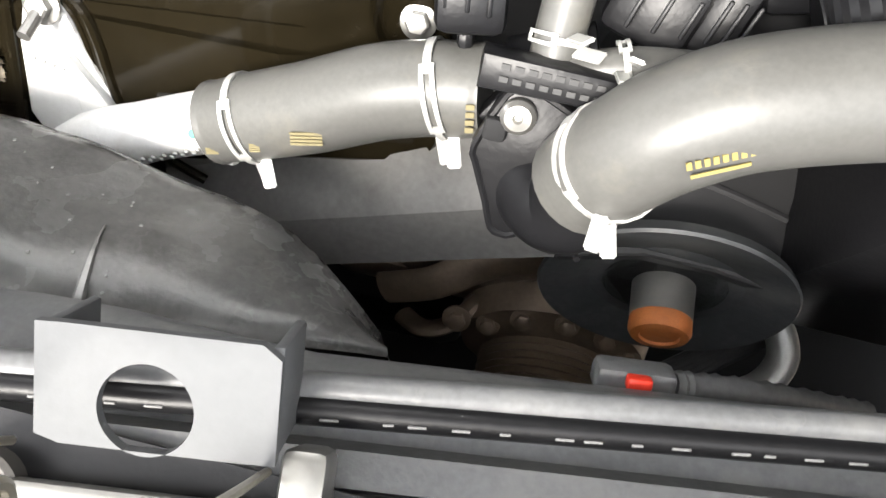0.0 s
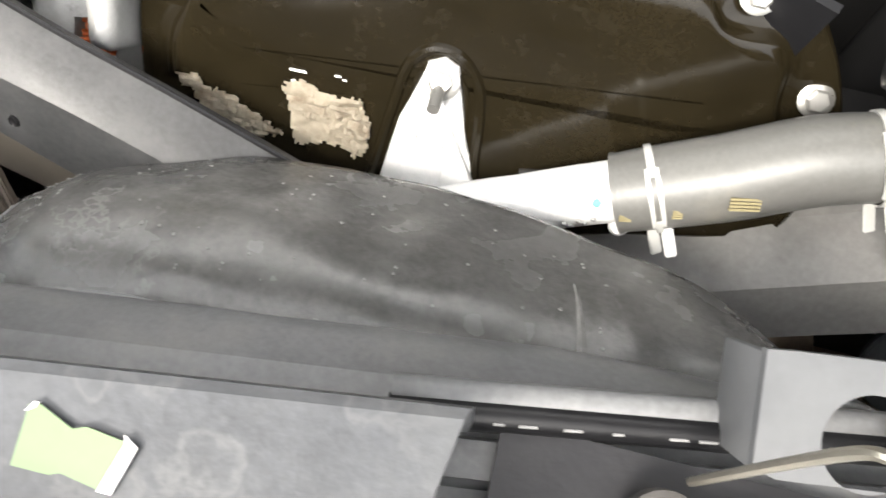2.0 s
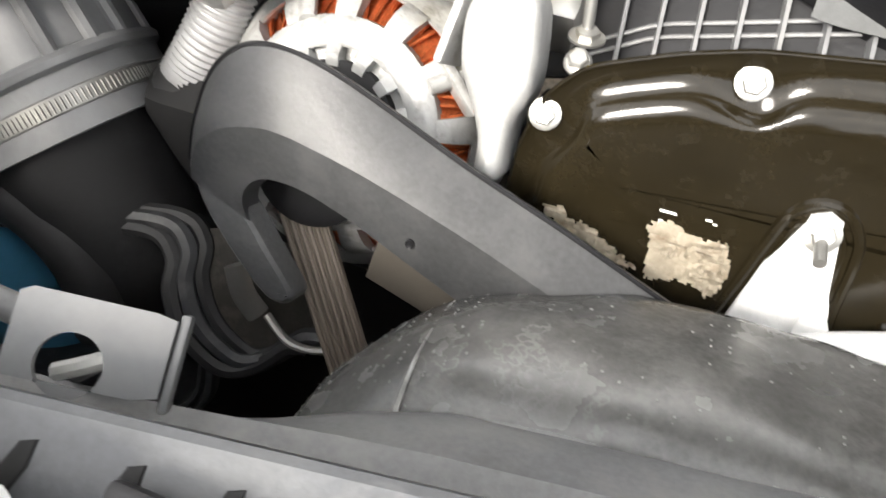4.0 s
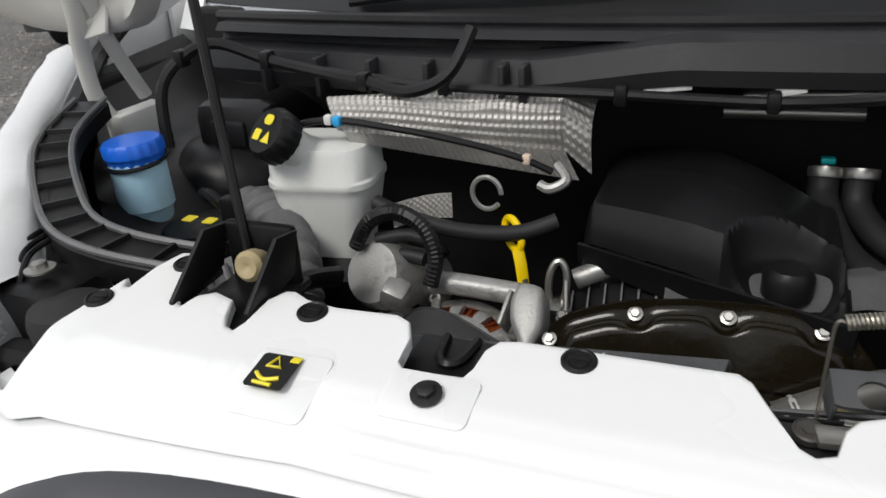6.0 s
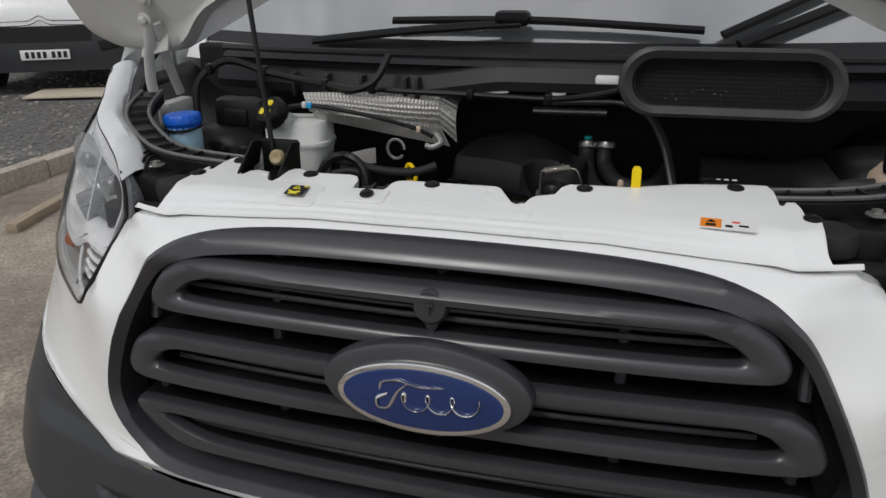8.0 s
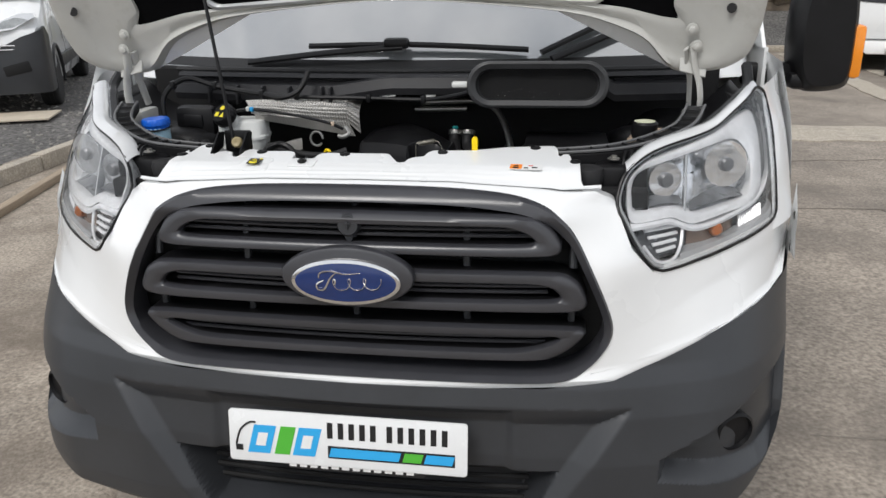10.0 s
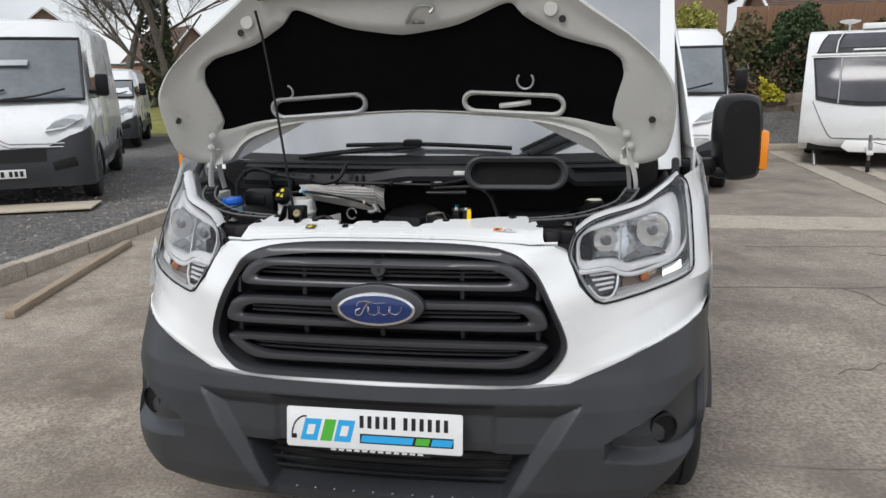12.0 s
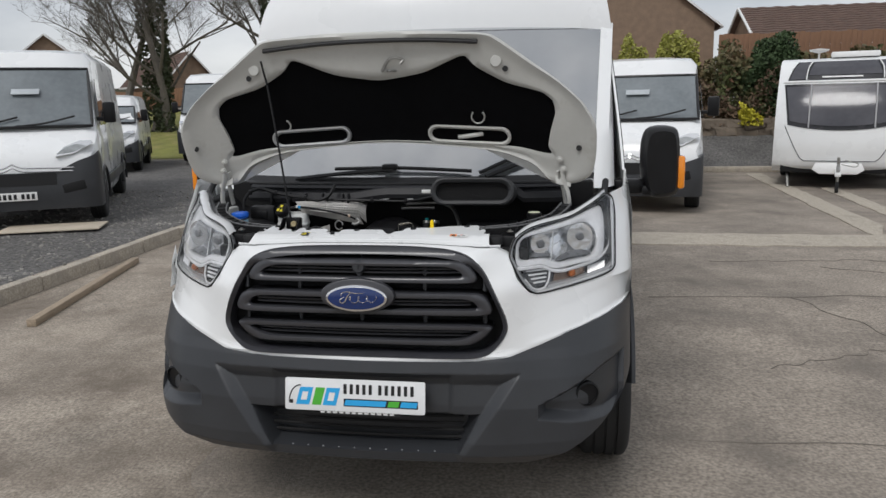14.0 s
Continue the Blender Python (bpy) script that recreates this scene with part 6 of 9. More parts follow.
whole("servo_cover", bm, BLACK, "black moulded cover on the bulkhead", "cover")

# coolant tank and battery on the other side
tank = thing("coolant_tank", "aged cream coolant tank with a black cap", "coolant tank", at=(0.65, 0.48, 0.9))
bm = B()
o = rrect(0.17, 0.13, 0.04, 6)
loft(bm, [[Vector((0.655 + x * f, 0.47 + y * f, z)) for x, y in o] for f, z in ((0.9, 0.9), (1.0, 0.95), (1.0, 1.15), (0.95, 1.19), (0.75, 1.212), (0.4, 1.218))])
part("body", bm, CREAM, tank, "aged cream plastic")
bm = B()
lathe(bm, [(0.028, 1.205), (0.03, 1.215), (0.03, 1.238), (0.026, 1.243), (0.0, 1.243)], Matrix.Translation((0.609, 0.448, 0)), 30)
cp = part("cap", bm, BLACK, tank, "black cap with a pale printed top")
bm = B()
lathe(bm, [(0.024, 1.2425), (0.024, 1.2438), (0.0, 1.2438)], Matrix.Translation((0.609, 0.448, 0)), 30)
part("cap_label", bm, mat("pale_yellow_print", (0.6, 0.62, 0.45), 0.5), cp)
bm = B()
tube(bm, [(0.57, 0.44, 1.185), (0.53, 0.44, 1.18), (0.48, 0.46, 1.16)], 0.012, 10)
part("hose", bm, RUBBER, tank)
battery = thing("battery", "black car battery tray with a dark lid", "battery", at=(0.43, 0.5, 0.9))
bm = B()
rbox(bm, (0.43, 0.52, 1.04), (0.2, 0.2, 0.26), 0.012)
part("case", bm, BLACK, battery)
bm = B()
rbox(bm, (0.43, 0.52, 1.175), (0.205, 0.205, 0.015), 0.006)
part("lid", bm, BLACK, battery)
bm = B()
rbox(bm, (0.34, 0.44, 1.175), (0.03, 0.02, 0.02), 0.004)
part("terminal_cover", bm, BLACK, battery, "black terminal cover")
bm = B()
for k in range(3):
    text_bar(bm, 0.007, 0.007, Matrix.Translation((0.35 + 0.012 * k, 0.43, 1.1835)))
part("label_print", bm, INK_WHITE, battery)

# dipsticks
dip = thing("dipstick", "yellow ring-handled oil dipstick", "dipstick", at=(-0.19, 0.575, 1.05))
bm = B()
tube(bm, [Vector((-0.207, 0.585, 1.116)) + Vector((0.6, -0.3, 0.0)).normalized() * 0.012 * math.cos(a) + Vector((-0.3, 0.4, 1)).normalized() * 0.018 * math.sin(a) for a in span(0, 5.8, 14)], 0.0045, 8, 3, closed=True)
tube(bm, [(-0.199, 0.576, 1.10), (-0.194, 0.57, 1.085), (-0.19, 0.566, 1.062)], 0.0075, 8, flat=0.6)
part("handle", bm, YELLOW, dip, "yellow plastic ring handle")
bm = B()
rod(bm, (-0.19, 0.566, 1.07), (-0.16, 0.55, 0.9), 0.004)
part("tube", bm, STEEL, dip)
bm = B()
prism(bm, [(-0.0065, 0), (0.0065, 0), (0.0065, 0.034), (0.0035, 0.039), (-0.0035, 0.039), (-0.0065, 0.034)], 0.006, Matrix.Translation((0.23, 0.27, 1.2)) @ pose(0, 0, 0, 90, 0, 0), 0.0015)
gd = whole("level_gauge", bm, YELLOW, "upright yellow gauge handle behind the slam panel", "dipstick")
bm = B()
rod(bm, (0.23, 0.267, 1.2), (0.235, 0.30, 0.95), 0.004)
part("tube", bm, STEEL, gd)
# ---- front of the engine, seen from above ----
# what follows, up to the yard, is set out from the engine's own origin
ORIGIN = Vector((-0.006, 0.03, -0.026))
EN = Vector((0, -0.67, 0.742))
EU = Vector((0, 0.742, 0.67))


def face(x, v, d=0.0):
    """A place on the engine's sloping front: x across, v up the slope, d out from it."""
    return EF @ Vector((x, v, d))


GF = Matrix.Translation((0, 0.421, 1.066)) @ Matrix(((1, 0, 0, 0), (0, EU.y, EN.y, 0), (0, EU.z, EN.z, 0), (0, 0, 0, 1)))
# the steel cover leans a little further down and away than the belt guard beside it
LEAN = Vector((0, 0.35, -0.937))


def leaned(base, along, across):
    """The frame GF with its foot swung down by along and its far end by across."""
    m = GF.copy()
    for r in range(3):
        m[r][0] += LEAN[r] * across
        m[r][1] += LEAN[r] * along
        m[r][3] += LEAN[r] * base
    return m


EF = leaned(0.009, -0.4, 0.05)
BF = leaned(-0.019, -0.45, 0.0)


def gface(x, v, d=0.0):
    """The same on the belt guard."""
    return BF @ Vector((x, v, d))

timing = thing("timing_cover", "glossy black pressed steel cover with torn paper label", "engine cover", at=(0, 0.42, 1.0))
CO = [(-0.139, -0.068), (-0.139, -0.02), (-0.1375, 0.008), (-0.131, 0.03), (-0.116, 0.045), (-0.08, 0.058), (-0.05, 0.066), (0.0, 0.073), (0.06, 0.077), (0.112, 0.076), (0.14, 0.066), (0.16, 0.046), (0.172, 0.028), (0.174, -0.01), (0.168, -0.028), (0.10, -0.042), (0.05, -0.056)]
BOLTS = [(-0.128, 0.022), (-0.048, 0.054), (0.036, 0.0625), (0.117, 0.0625), (0.1565, 0.033)]
co = []
for a, b in zip(CO, CO[1:] + CO[:1]):
    n = max(int(math.hypot(b[0] - a[0], b[1] - a[1]) / 0.0035), 1)
    co += [(a[0] + (b[0] - a[0]) * k / n, a[1] + (b[1] - a[1]) * k / n) for k in range(n)]
co = soft(co, 4)


def cover_inset(pts, d, dip):
    q = shrink(pts, d)
    out = []
    for x, v in q:
        for bx, bv in BOLTS:
            w = math.exp(-((x - bx) ** 2 + (v - bv) ** 2) / 0.00016)
            cx, cv = 0.02 - bx, -0.03 - bv
            k = math.hypot(cx, cv)
            x += cx / k * dip * w
            v += cv / k * dip * w
        out.append((x, v))
    return soft(out, 3)


e = [cover_inset(co, d, p) for d, p in ((0.012, 0.012), (0.0155, 0.013), (0.019, 0.013), (0.023, 0.013), (0.028, 0.012), (0.05, 0.0))]
bm = B()
loft(bm, [[face(x, v, -0.004) for x, v in co], [face(x, v, 0.001) for x, v in co], [face(x, v, 0.0025) for x, v in shrink(co, 0.0015)], [face(x, v, 0.001) for x, v in shrink(co, 0.0035)]] + [[face(x, v, h) for x, v in q] for q, h in zip(e, (0.001, 0.0045, 0.0075, 0.009, 0.009, 0.0085))], caps=False)
f = bm.faces.new([bm.verts.new(face(x, v, 0.0085)) for x, v in e[-1]])
bmesh.ops.triangulate(bm, faces=[f])
bmesh.ops.remove_doubles(bm, verts=bm.verts, dist=0.0003)
tc = part("pressing", bm, GLOSS_BLACK, timing, "glossy black enamelled pressing", sharp=70)
bm = B()
PK = [(-0.036, -0.075), (-0.026, -0.04), (-0.018, -0.004), (-0.0135, 0.012), (-0.004, 0.0195), (0.008, 0.0185), (0.017, 0.010), (0.0205, -0.002), (0.024, -0.03), (0.036, -0.05), (0.06, -0.062)]
tube(bm, [face(x, v, 0.0085) for x, v in PK], 0.0026, 8, 6)
tube(bm, [face(x, v, 0.0075) for x, v in shrink(PK, 0.006)[1:-1]], 0.002, 8, 6)
tube(bm, [face(x, v, 0.004) for x, v in ((0.045, -0.028), (0.08, -0.022), (0.11, -0.012), (0.135, -0.008))], 0.012, 10, 6)
part("pressed_bead", bm, GLOSS_BLACK, tc)
for x, v in BOLTS:
    bm = B()
    hexbolt(bm, face(x, v, 0.0015), EN, 0.0052, 0.0055, 1.45)
    part("bolt", bm, STEEL, timing, "plated flange bolt", sharp=25)
# torn labels: crumpled scraps with ragged edges


def scrap(corners, seed, lift=0.0012, cell=0.0011):
    """A crumpled piece of paper within corners (x, v) on the cover, torn along its edge."""
    xs, vs = [c[0] for c in corners], [c[1] for c in corners]
    def within(x, v):
        k = False
        for (ax, av), (bx, bv) in zip(corners, corners[1:] + corners[:1]):
            if (av > v) != (bv > v) and x < (bx - ax) * (v - av) / (bv - av) + ax:
                k = not k
        return k
    bm, seen = B(), {}
    def vert(i, j):
        if (i, j) not in seen:
            x, v = min(xs) + i * cell, min(vs) + j * cell
            fold = abs(noise.noise((x * 130 + v * 60, v * 260 - x * 50, seed))) + 0.5 * abs(noise.noise((x * 420, v * 420, seed + 3)))
            seen[i, j] = bm.verts.new(face(x + cell * 0.3 * noise.noise((i * 1.3, j * 1.7, seed)), v + cell * 0.3 * noise.noise((i * 1.1, j * 1.9, seed + 1)), 0.0095 + lift * fold * 2.2))
        return seen[i, j]
    for i in range(-2, int((max(xs) - min(xs)) / cell) + 3):
        for j in range(-2, int((max(vs) - min(vs)) / cell) + 3):
            x, v = min(xs) + (i + 0.5) * cell, min(vs) + (j + 0.5) * cell
            if within(x + 0.0022 * noise.noise((x * 300, v * 300, seed)), v + 0.0022 * noise.noise((x * 300, v * 300, seed + 7))):
                bm.faces.new((vert(i, j), vert(i + 1, j), vert(i + 1, j + 1), vert(i, j + 1)))
    bmesh.ops.solidify(bm, geom=bm.faces[:], thickness=-0.0003)
    return bm


for corners, seed, lift in (([(-0.068, -0.0076), (-0.061, -0.0047), (-0.044, -0.009), (-0.033, -0.0062), (-0.027, -0.0196), (-0.029, -0.0316), (-0.044, -0.0288), (-0.063, -0.0331)], 2, 0.0012), ([(-0.05, -0.014), (-0.033, -0.0075), (-0.0275, -0.02), (-0.032, -0.033), (-0.043, -0.027)], 9, 0.003), ([(-0.119, -0.0144), (-0.109, -0.0124), (-0.104, -0.0166), (-0.095, -0.0166), (-0.068, -0.0295), (-0.082, -0.0343), (-0.105, -0.0268)], 5, 0.002)):
    part("torn_label", scrap(corners, seed, lift), PAPER, timing, "torn cream paper label", sharp=25)
bm = B()
for x, v, w, h in ((-0.062, -0.0015, 0.008, 0.0012), (-0.044, 0.0, 0.003, 0.001), (-0.064, -0.006, 0.002, 0.0015), (-0.041, -0.001, 0.002, 0.0008)):
    prism(bm, [(-w / 2, -h / 2), (w / 2, -h * 0.3), (w * 0.4, h / 2), (-w / 2, h * 0.3)], 0.0003, EF @ pose(x, v, 0.0092))
part("paper_flake", bm, INK_WHITE, timing, "white flakes of paper")

# water elbow: cast arm with stud, pipe to the hose
elbow = thing("water_elbow", "bare cast aluminium water elbow bolted to the engine", "pipe", at=(0.03, 0.38, 1.0))
bm = B()
arm = [(-0.009, 0.002), (-0.007, 0.0085), (0.0, 0.0115), (0.0065, 0.009), (0.0085, 0.002), (0.016, -0.022), (0.0215, -0.032), (0.0225, -0.06), (0.012, -0.066), (-0.018, -0.062), (-0.0235, -0.05), (-0.0185, -0.026), (-0.0165, -0.016)]
AF = EF @ pose(0.0016, 0.006, -0.003)
prism(bm, arm, 0.009, AF @ pose(0, 0, 0.005), 0.0022)
tube(bm, [(-0.008, 0.374, 0.998), (0.01, 0.378, 1.018), (0.031, 0.384, 1.034), (0.06, 0.39, 1.051), (0.094, 0.396, 1.069)], lambda t: 0.0165 - 0.003 * min(max(t - 0.35, 0) / 0.3, 1), 18, 8)
tube(bm, [(-0.016, 0.372, 0.97), (-0.006, 0.374, 1.0), (0.01, 0.378, 1.018)], 0.0165, 16)
prism(bm, [(0.008, -0.016), (0.022, -0.036), (0.006, -0.05)], 0.006, AF @ pose(0, 0, 0.013), 0.001)
lathe(bm, [(0.0045, 0), (0.0045, 0.002), (0.003, 0.004), (0, 0.004)], aim((0.09, 0.383, 1.056), (0.09, 0.365, 1.075)), 14)
part("casting", bm, mat("pale_rough_casting", (0.6, 0.6, 0.59), 0.5, 0.1, 0.12, 40.0, 0.5, 420, wear=(0.52, 0.51, 0.49), wear_at=0.66, wear_scale=60.0), elbow, "pale rough casting")
bm = B()
random.seed(3)
for k in range(13):
    t = k / 12
    c = Vector((0.045, 0.3735, 1.045)).lerp(Vector((0.078, 0.3805, 1.0625)), t)
    bm = B()
    rbox(bm, c + Vector((0, -0.001, -0.003 * (k % 2))), (0.0022, 0.0014, 0.0022), 0.0006)
    part("cast_mark", bm, ALU, elbow)
for k in range(6):
    bm = B()
    rbox(bm, AF @ Vector((-0.012 + 0.0042 * k, -0.022 - 0.0007 * k, 0.0143)), (0.0026, 0.0022, 0.001), 0.0004)
    part("cast_mark", bm, ALU, elbow)
bm = B()
stud = AF @ Vector((0, 0.002, 0.0135))
hexbolt(bm, stud, EN, 0.0055, 0.006, 1.5)
rod(bm, stud, stud + Vector((0, -0.017, 0.004)), 0.0028)
part("stud_and_nut", bm, STEEL, elbow, "plated nut on a stud", sharp=25)
bm = B()
lathe(bm, [(0.0019, 0), (0.0014, 0.0008), (0, 0.0008)], aim((0.077, 0.3835, 1.0705), (0.0765, 0.371, 1.095)), 12)
part("paint_dot", bm, mat("green_paint_dot", (0.08, 0.3, 0.22), 0.6), elbow)

HP = [(0.0845, 0.392, 1.0665), (0.10, 0.3955, 1.0735), (0.125, 0.401, 1.085), (0.15, 0.408, 1.097), (0.17, 0.412, 1.103), (0.1895, 0.414, 1.107)]
hose = thing("coolant_hose", "short ribless grey-black coolant hose with spring clips", "hose", at=(0.135, 0.4, 1.05))
bm = B()
tube(bm, HP, lambda t: 0.0168 + 0.0012 * math.sin(math.pi * t) + 0.0006 * (t < 0.04 or t > 0.97), 24, 10)
part("hose_body", bm, HOSE, hose)


def spring_clip(parent, c, axis, r, tab_way, w=0.0055):
    """A flat band clip round a hose, forked at the front, with two tabs."""
    c, ax = Vector(c), Vector(axis).normalized()
    u = Vector(tab_way)
    u = (u - ax * u.dot(ax)).normalized()
    v = ax.cross(u)
    bm = B()
    for off, wd, a0, a1 in ((0, w * 0.5, -0.7, 0.12), (-w * 0.36, w * 0.3, -1.95, -0.62), (w * 0.36, w * 0.3, -1.95, -0.62), (0, w, -0.8, -0.62), (0, w, -2.1, -1.9), (0, w * 0.55, 0.1, 4.25)):
        loops = []
        for a in span(a0, a1, 14):
            d = u * math.cos(a) + v * math.sin(a)
            q = c + ax * off
            loops.append([q + d * (r + h) + ax * s * wd / 2 for s, h in ((-1, 0.0), (1, 0.0), (1, 0.0009), (-1, 0.0009))])
        loft(bm, loops)
    band = part("spring_clip", bm, CLIP, parent, "pale plated spring clip")
    for da, sh in ((-0.12, w * 0.5), (0.22, -w * 0.5)):
        d = u * math.cos(da) + v * math.sin(da)
        t = B()
        bmesh.ops.create_cube(t, size=1)
        bmesh.ops.scale(t, vec=(0.0052, 0.0014, 0.012), verts=t.verts)
        bmesh.ops.bevel(t, geom=t.edges[:], offset=0.0006, segments=2, affect="EDGES")
        q = d.to_track_quat("Z", "Y").to_matrix().to_4x4()
        bm = join(B(), t, Matrix.Translation(c + d * (r + 0.0055) + ax * sh) @ q)
        part("clip_tab", bm, CLIP, band)


spring_clip(hose, (0.0985, 0.395, 1.0728), (0.9, 0.27, 0.33), 0.0178, (0.2, -0.75, -0.45))
spring_clip(hose, (0.1735, 0.4125, 1.1038), (0.9, 0.2, 0.28), 0.0178, (0.0, -0.8, -0.45))
for x, y, z, w, h, yaw in ((0.1285, 0.3855, 1.0945, 0.012, 0.006, 12), (0.0885, 0.378, 1.0745, 0.005, 0.003, 12), (0.107, 0.381, 1.0825, 0.004, 0.004, 12), (0.1865, 0.399, 1.1165, 0.003, 0.012, 12)):
    bm = B()
    M = Matrix.Translation((x, y, z)) @ pose(0, 0, 0, 48, 0, yaw)
    for k in range(4):
        text_bar(bm, w, h * 0.16, M @ pose(0, h * (0.36 - 0.24 * k), 0.0006))
    part("hose_print", bm, mat("faded_yellow_print", (0.17, 0.145, 0.075), 0.7), hose, "faded yellow print")

# thermostat housing
th = thing("thermostat_housing", "black plastic thermostat housing with steel screws", "housing", at=(0.205, 0.4, 1.05))
TM = Matrix.Translation((0.207, 0.392, 1.114)) @ Matrix(((1, 0, 0, 0), (0, EU.y, EN.y, 0), (0, EU.z, EN.z, 0), (0, 0, 0, 1)))
bm = B()
FLANGE = [(-0.0125, 0.0165), (-0.009, 0.0225), (-0.003, 0.0245), (0.004, 0.023), (0.02, 0.0165), (0.032, 0.012), (0.034, 0.004), (0.024, -0.006), (0.01, -0.022), (0.005, -0.031), (-0.001, -0.0325), (-0.006, -0.030), (-0.010, -0.02), (-0.0165, -0.006), (-0.018, 0.0)]
prism(bm, FLANGE, 0.009, TM @ pose(0, 0, -0.006), 0.0015)
tube(bm, [TM @ Vector((x, v, 0.003)) for x, v in shrink(FLANGE, 0.0012)], 0.0013, 6, 2, closed=True)
prism(bm, [(-0.019, 0.006), (-0.010, 0.02), (0.03, 0.02), (0.03, 0.002)], 0.012, TM @ pose(0, 0, -0.018), 0.002)
prism(bm, [(-0.02, 0.0225), (0.032, 0.024), (0.034, 0.029), (0.03, 0.0345), (-0.02, 0.0345)], 0.014, TM @ pose(0, 0, -0.002), 0.0022)
lathe(bm, [(0.0185, -0.03), (0.0185, 0.0)], aim((0.2, 0.416, 1.11), (0.18, 0.41, 1.104)), 22)
part("flange", bm, BLACK, th)
bm = B()
tube(bm, [(0.2015, 0.402, 1.094), (0.2085, 0.392, 1.098), (0.218, 0.3815, 1.1025), (0.2265, 0.3785, 1.1095), (0.229, 0.3825, 1.12), (0.2315, 0.3855, 1.131), (0.234, 0.387, 1.139)], lambda t: 0.0125 + 0.0045 * min(t * 2.5, 1) - 0.0012 * max(t - 0.6, 0), 24, 8)
lathe(bm, [(0.0012, 0), (0.0012, 0.0012), (0, 0.0012)], aim((0.2335, 0.362, 1.108), (0.2335, 0.34, 1.12)), 10)
part("outlet", bm, BLACK, th, "smooth black outlet spout")
for p in ((0.2025, 0.3995, 1.127), (0.206, 0.3825, 1.0875)):
    bm = B()
    lathe(bm, [(0.0062, 0), (0.006, 0.002), (0.0045, 0.0034), (0.0018, 0.0036), (0.0012, 0.0022), (0, 0.0022)], aim(p, Vector(p) + EN), 22)
    part("screw", bm, STEEL, th, "round steel screw head")
# small block, its black painting the shade of a logo recess
bm = B()
rbox(bm, TM @ Vector((-0.011, 0.008, 0.004)), (0.008, 0.008, 0.006), 0.0015, (40, 0, 0))
part("recess_shade_block", bm, VOID, th)
bm = B()
for k in range(9):
    text_bar(bm, 0.0028, 0.0018, TM @ pose(-0.012 + 0.0043 * k, 0.0315, 0.0122))
    text_bar(bm, 0.0028, 0.0018, TM @ pose(-0.012 + 0.0043 * k, 0.0275, 0.0122))
part("moulded_print", bm, mat("faint_grey_print", (0.035, 0.035, 0.035), 0.6), th)

big = thing("radiator_hose", "fat grey-black radiator hose with yellow print", "hose", at=(0.27, 0.4, 1.1))
BP = [(0.2275, 0.3835, 1.122), (0.2315, 0.386, 1.133), (0.2365, 0.389, 1.143), (0.2465, 0.395, 1.154), (0.266, 0.4035, 1.164), (0.30, 0.413, 1.170), (0.34, 0.423, 1.168), (0.38, 0.436, 1.15), (0.40, 0.45, 1.10), (0.40, 0.46, 0.98)]
bm = B()
tube(bm, BP, lambda t: 0.0182 + 0.0008 * math.sin(3.1 * t), 24, 10)
part("hose_body", bm, HOSE, big)
spring_clip(big, (0.234, 0.3875, 1.138), (0.3, -0.05, 0.81), 0.0188, (0.05, -1, 0.0), 0.0065)
bm = B()
M = Matrix.Translation((0.2535, 0.3835, 1.1705)) @ pose(0, 0, 0, 40, -12, 24)
text_bar(bm, 0.016, 0.001, M @ pose(0.002, -0.0055, 0.0))
for k in range(8):
    text_bar(bm, 0.0015, 0.0022, M @ pose(-0.006 + 0.0024 * k, -0.0022, 0.0))
part("hose_print", bm, mat("yellow_hose_print", (0.2, 0.165, 0.05), 0.7), big, "yellow printed marks")
small = thing("heater_hose", "slim grey rubber hose with a pale clip", "hose", at=(0.21, 0.45, 1.1))
bm = B()
tube(bm, [(0.2095, 0.414, 1.128), (0.2095, 0.428, 1.136), (0.2095, 0.45, 1.146), (0.208, 0.50, 1.15), (0.2, 0.56, 1.12)], 0.0085, 16, 8)
part("hose_body", bm, HOSE, small)
spring_clip(small, (0.2095, 0.425, 1.1345), (0, 0.86, 0.5), 0.009, (0.5, -0.5, 0.7), 0.004)
spring_clip(small, (0.232, 0.42, 1.137), (0.9, 0.3, 0.2), 0.0075, (0.2, -0.4, 0.9), 0.004)
bm = B()
tube(bm, [(0.212, 0.415, 1.13), (0.235, 0.42, 1.137), (0.26, 0.425, 1.135)], 0.007, 12)
part("side_spigot", bm, HOSE, small)
for nm, lab, boxes in (("sensor_plug", "black sensor plug with a ribbed collar", (((0.178, 0.436, 1.13), (0.024, 0.02, 0.03), 10), ((0.178, 0.43, 1.115), (0.006, 0.008, 0.02), 10))), ("wiring_plug", "chunky black wiring plug", (((0.24, 0.448, 1.13), (0.03, 0.026, 0.026), -20), ((0.262, 0.45, 1.13), (0.016, 0.03, 0.03), -20))), ("wiring_plug", "chunky black wiring plug", (((0.285, 0.47, 1.14), (0.04, 0.03, 0.03), 15),))):
    plug = thing(nm, lab, "plug", at=boxes[0][0])
    for k, (c, s_, yaw) in enumerate(boxes):
        bm = B()
        rbox(bm, c, s_, 0.004, (42, 0, yaw))
        for q in (-0.3, 0.0, 0.3):
            rbox(bm, Vector(c) + Vector((q * s_[0], -s_[1] * 0.38, s_[2] * 0.42)), (0.0015, s_[1] * 0.5, 0.003), 0.0005, (42, 0, yaw))
        part("collar" if k else "body", bm, BLACK, plug)
bm = B()
tube(bm, [(0.285, 0.44, 1.15), (0.31, 0.45, 1.16), (0.34, 0.48, 1.15)], lambda t: 0.013 + 0.0012 * (math.sin(t * 90) > 0), 12, 14)
tube(bm, [(0.25, 0.475, 1.10), (0.28, 0.5, 1.11), (0.32, 0.5, 1.10)], 0.02, 12)
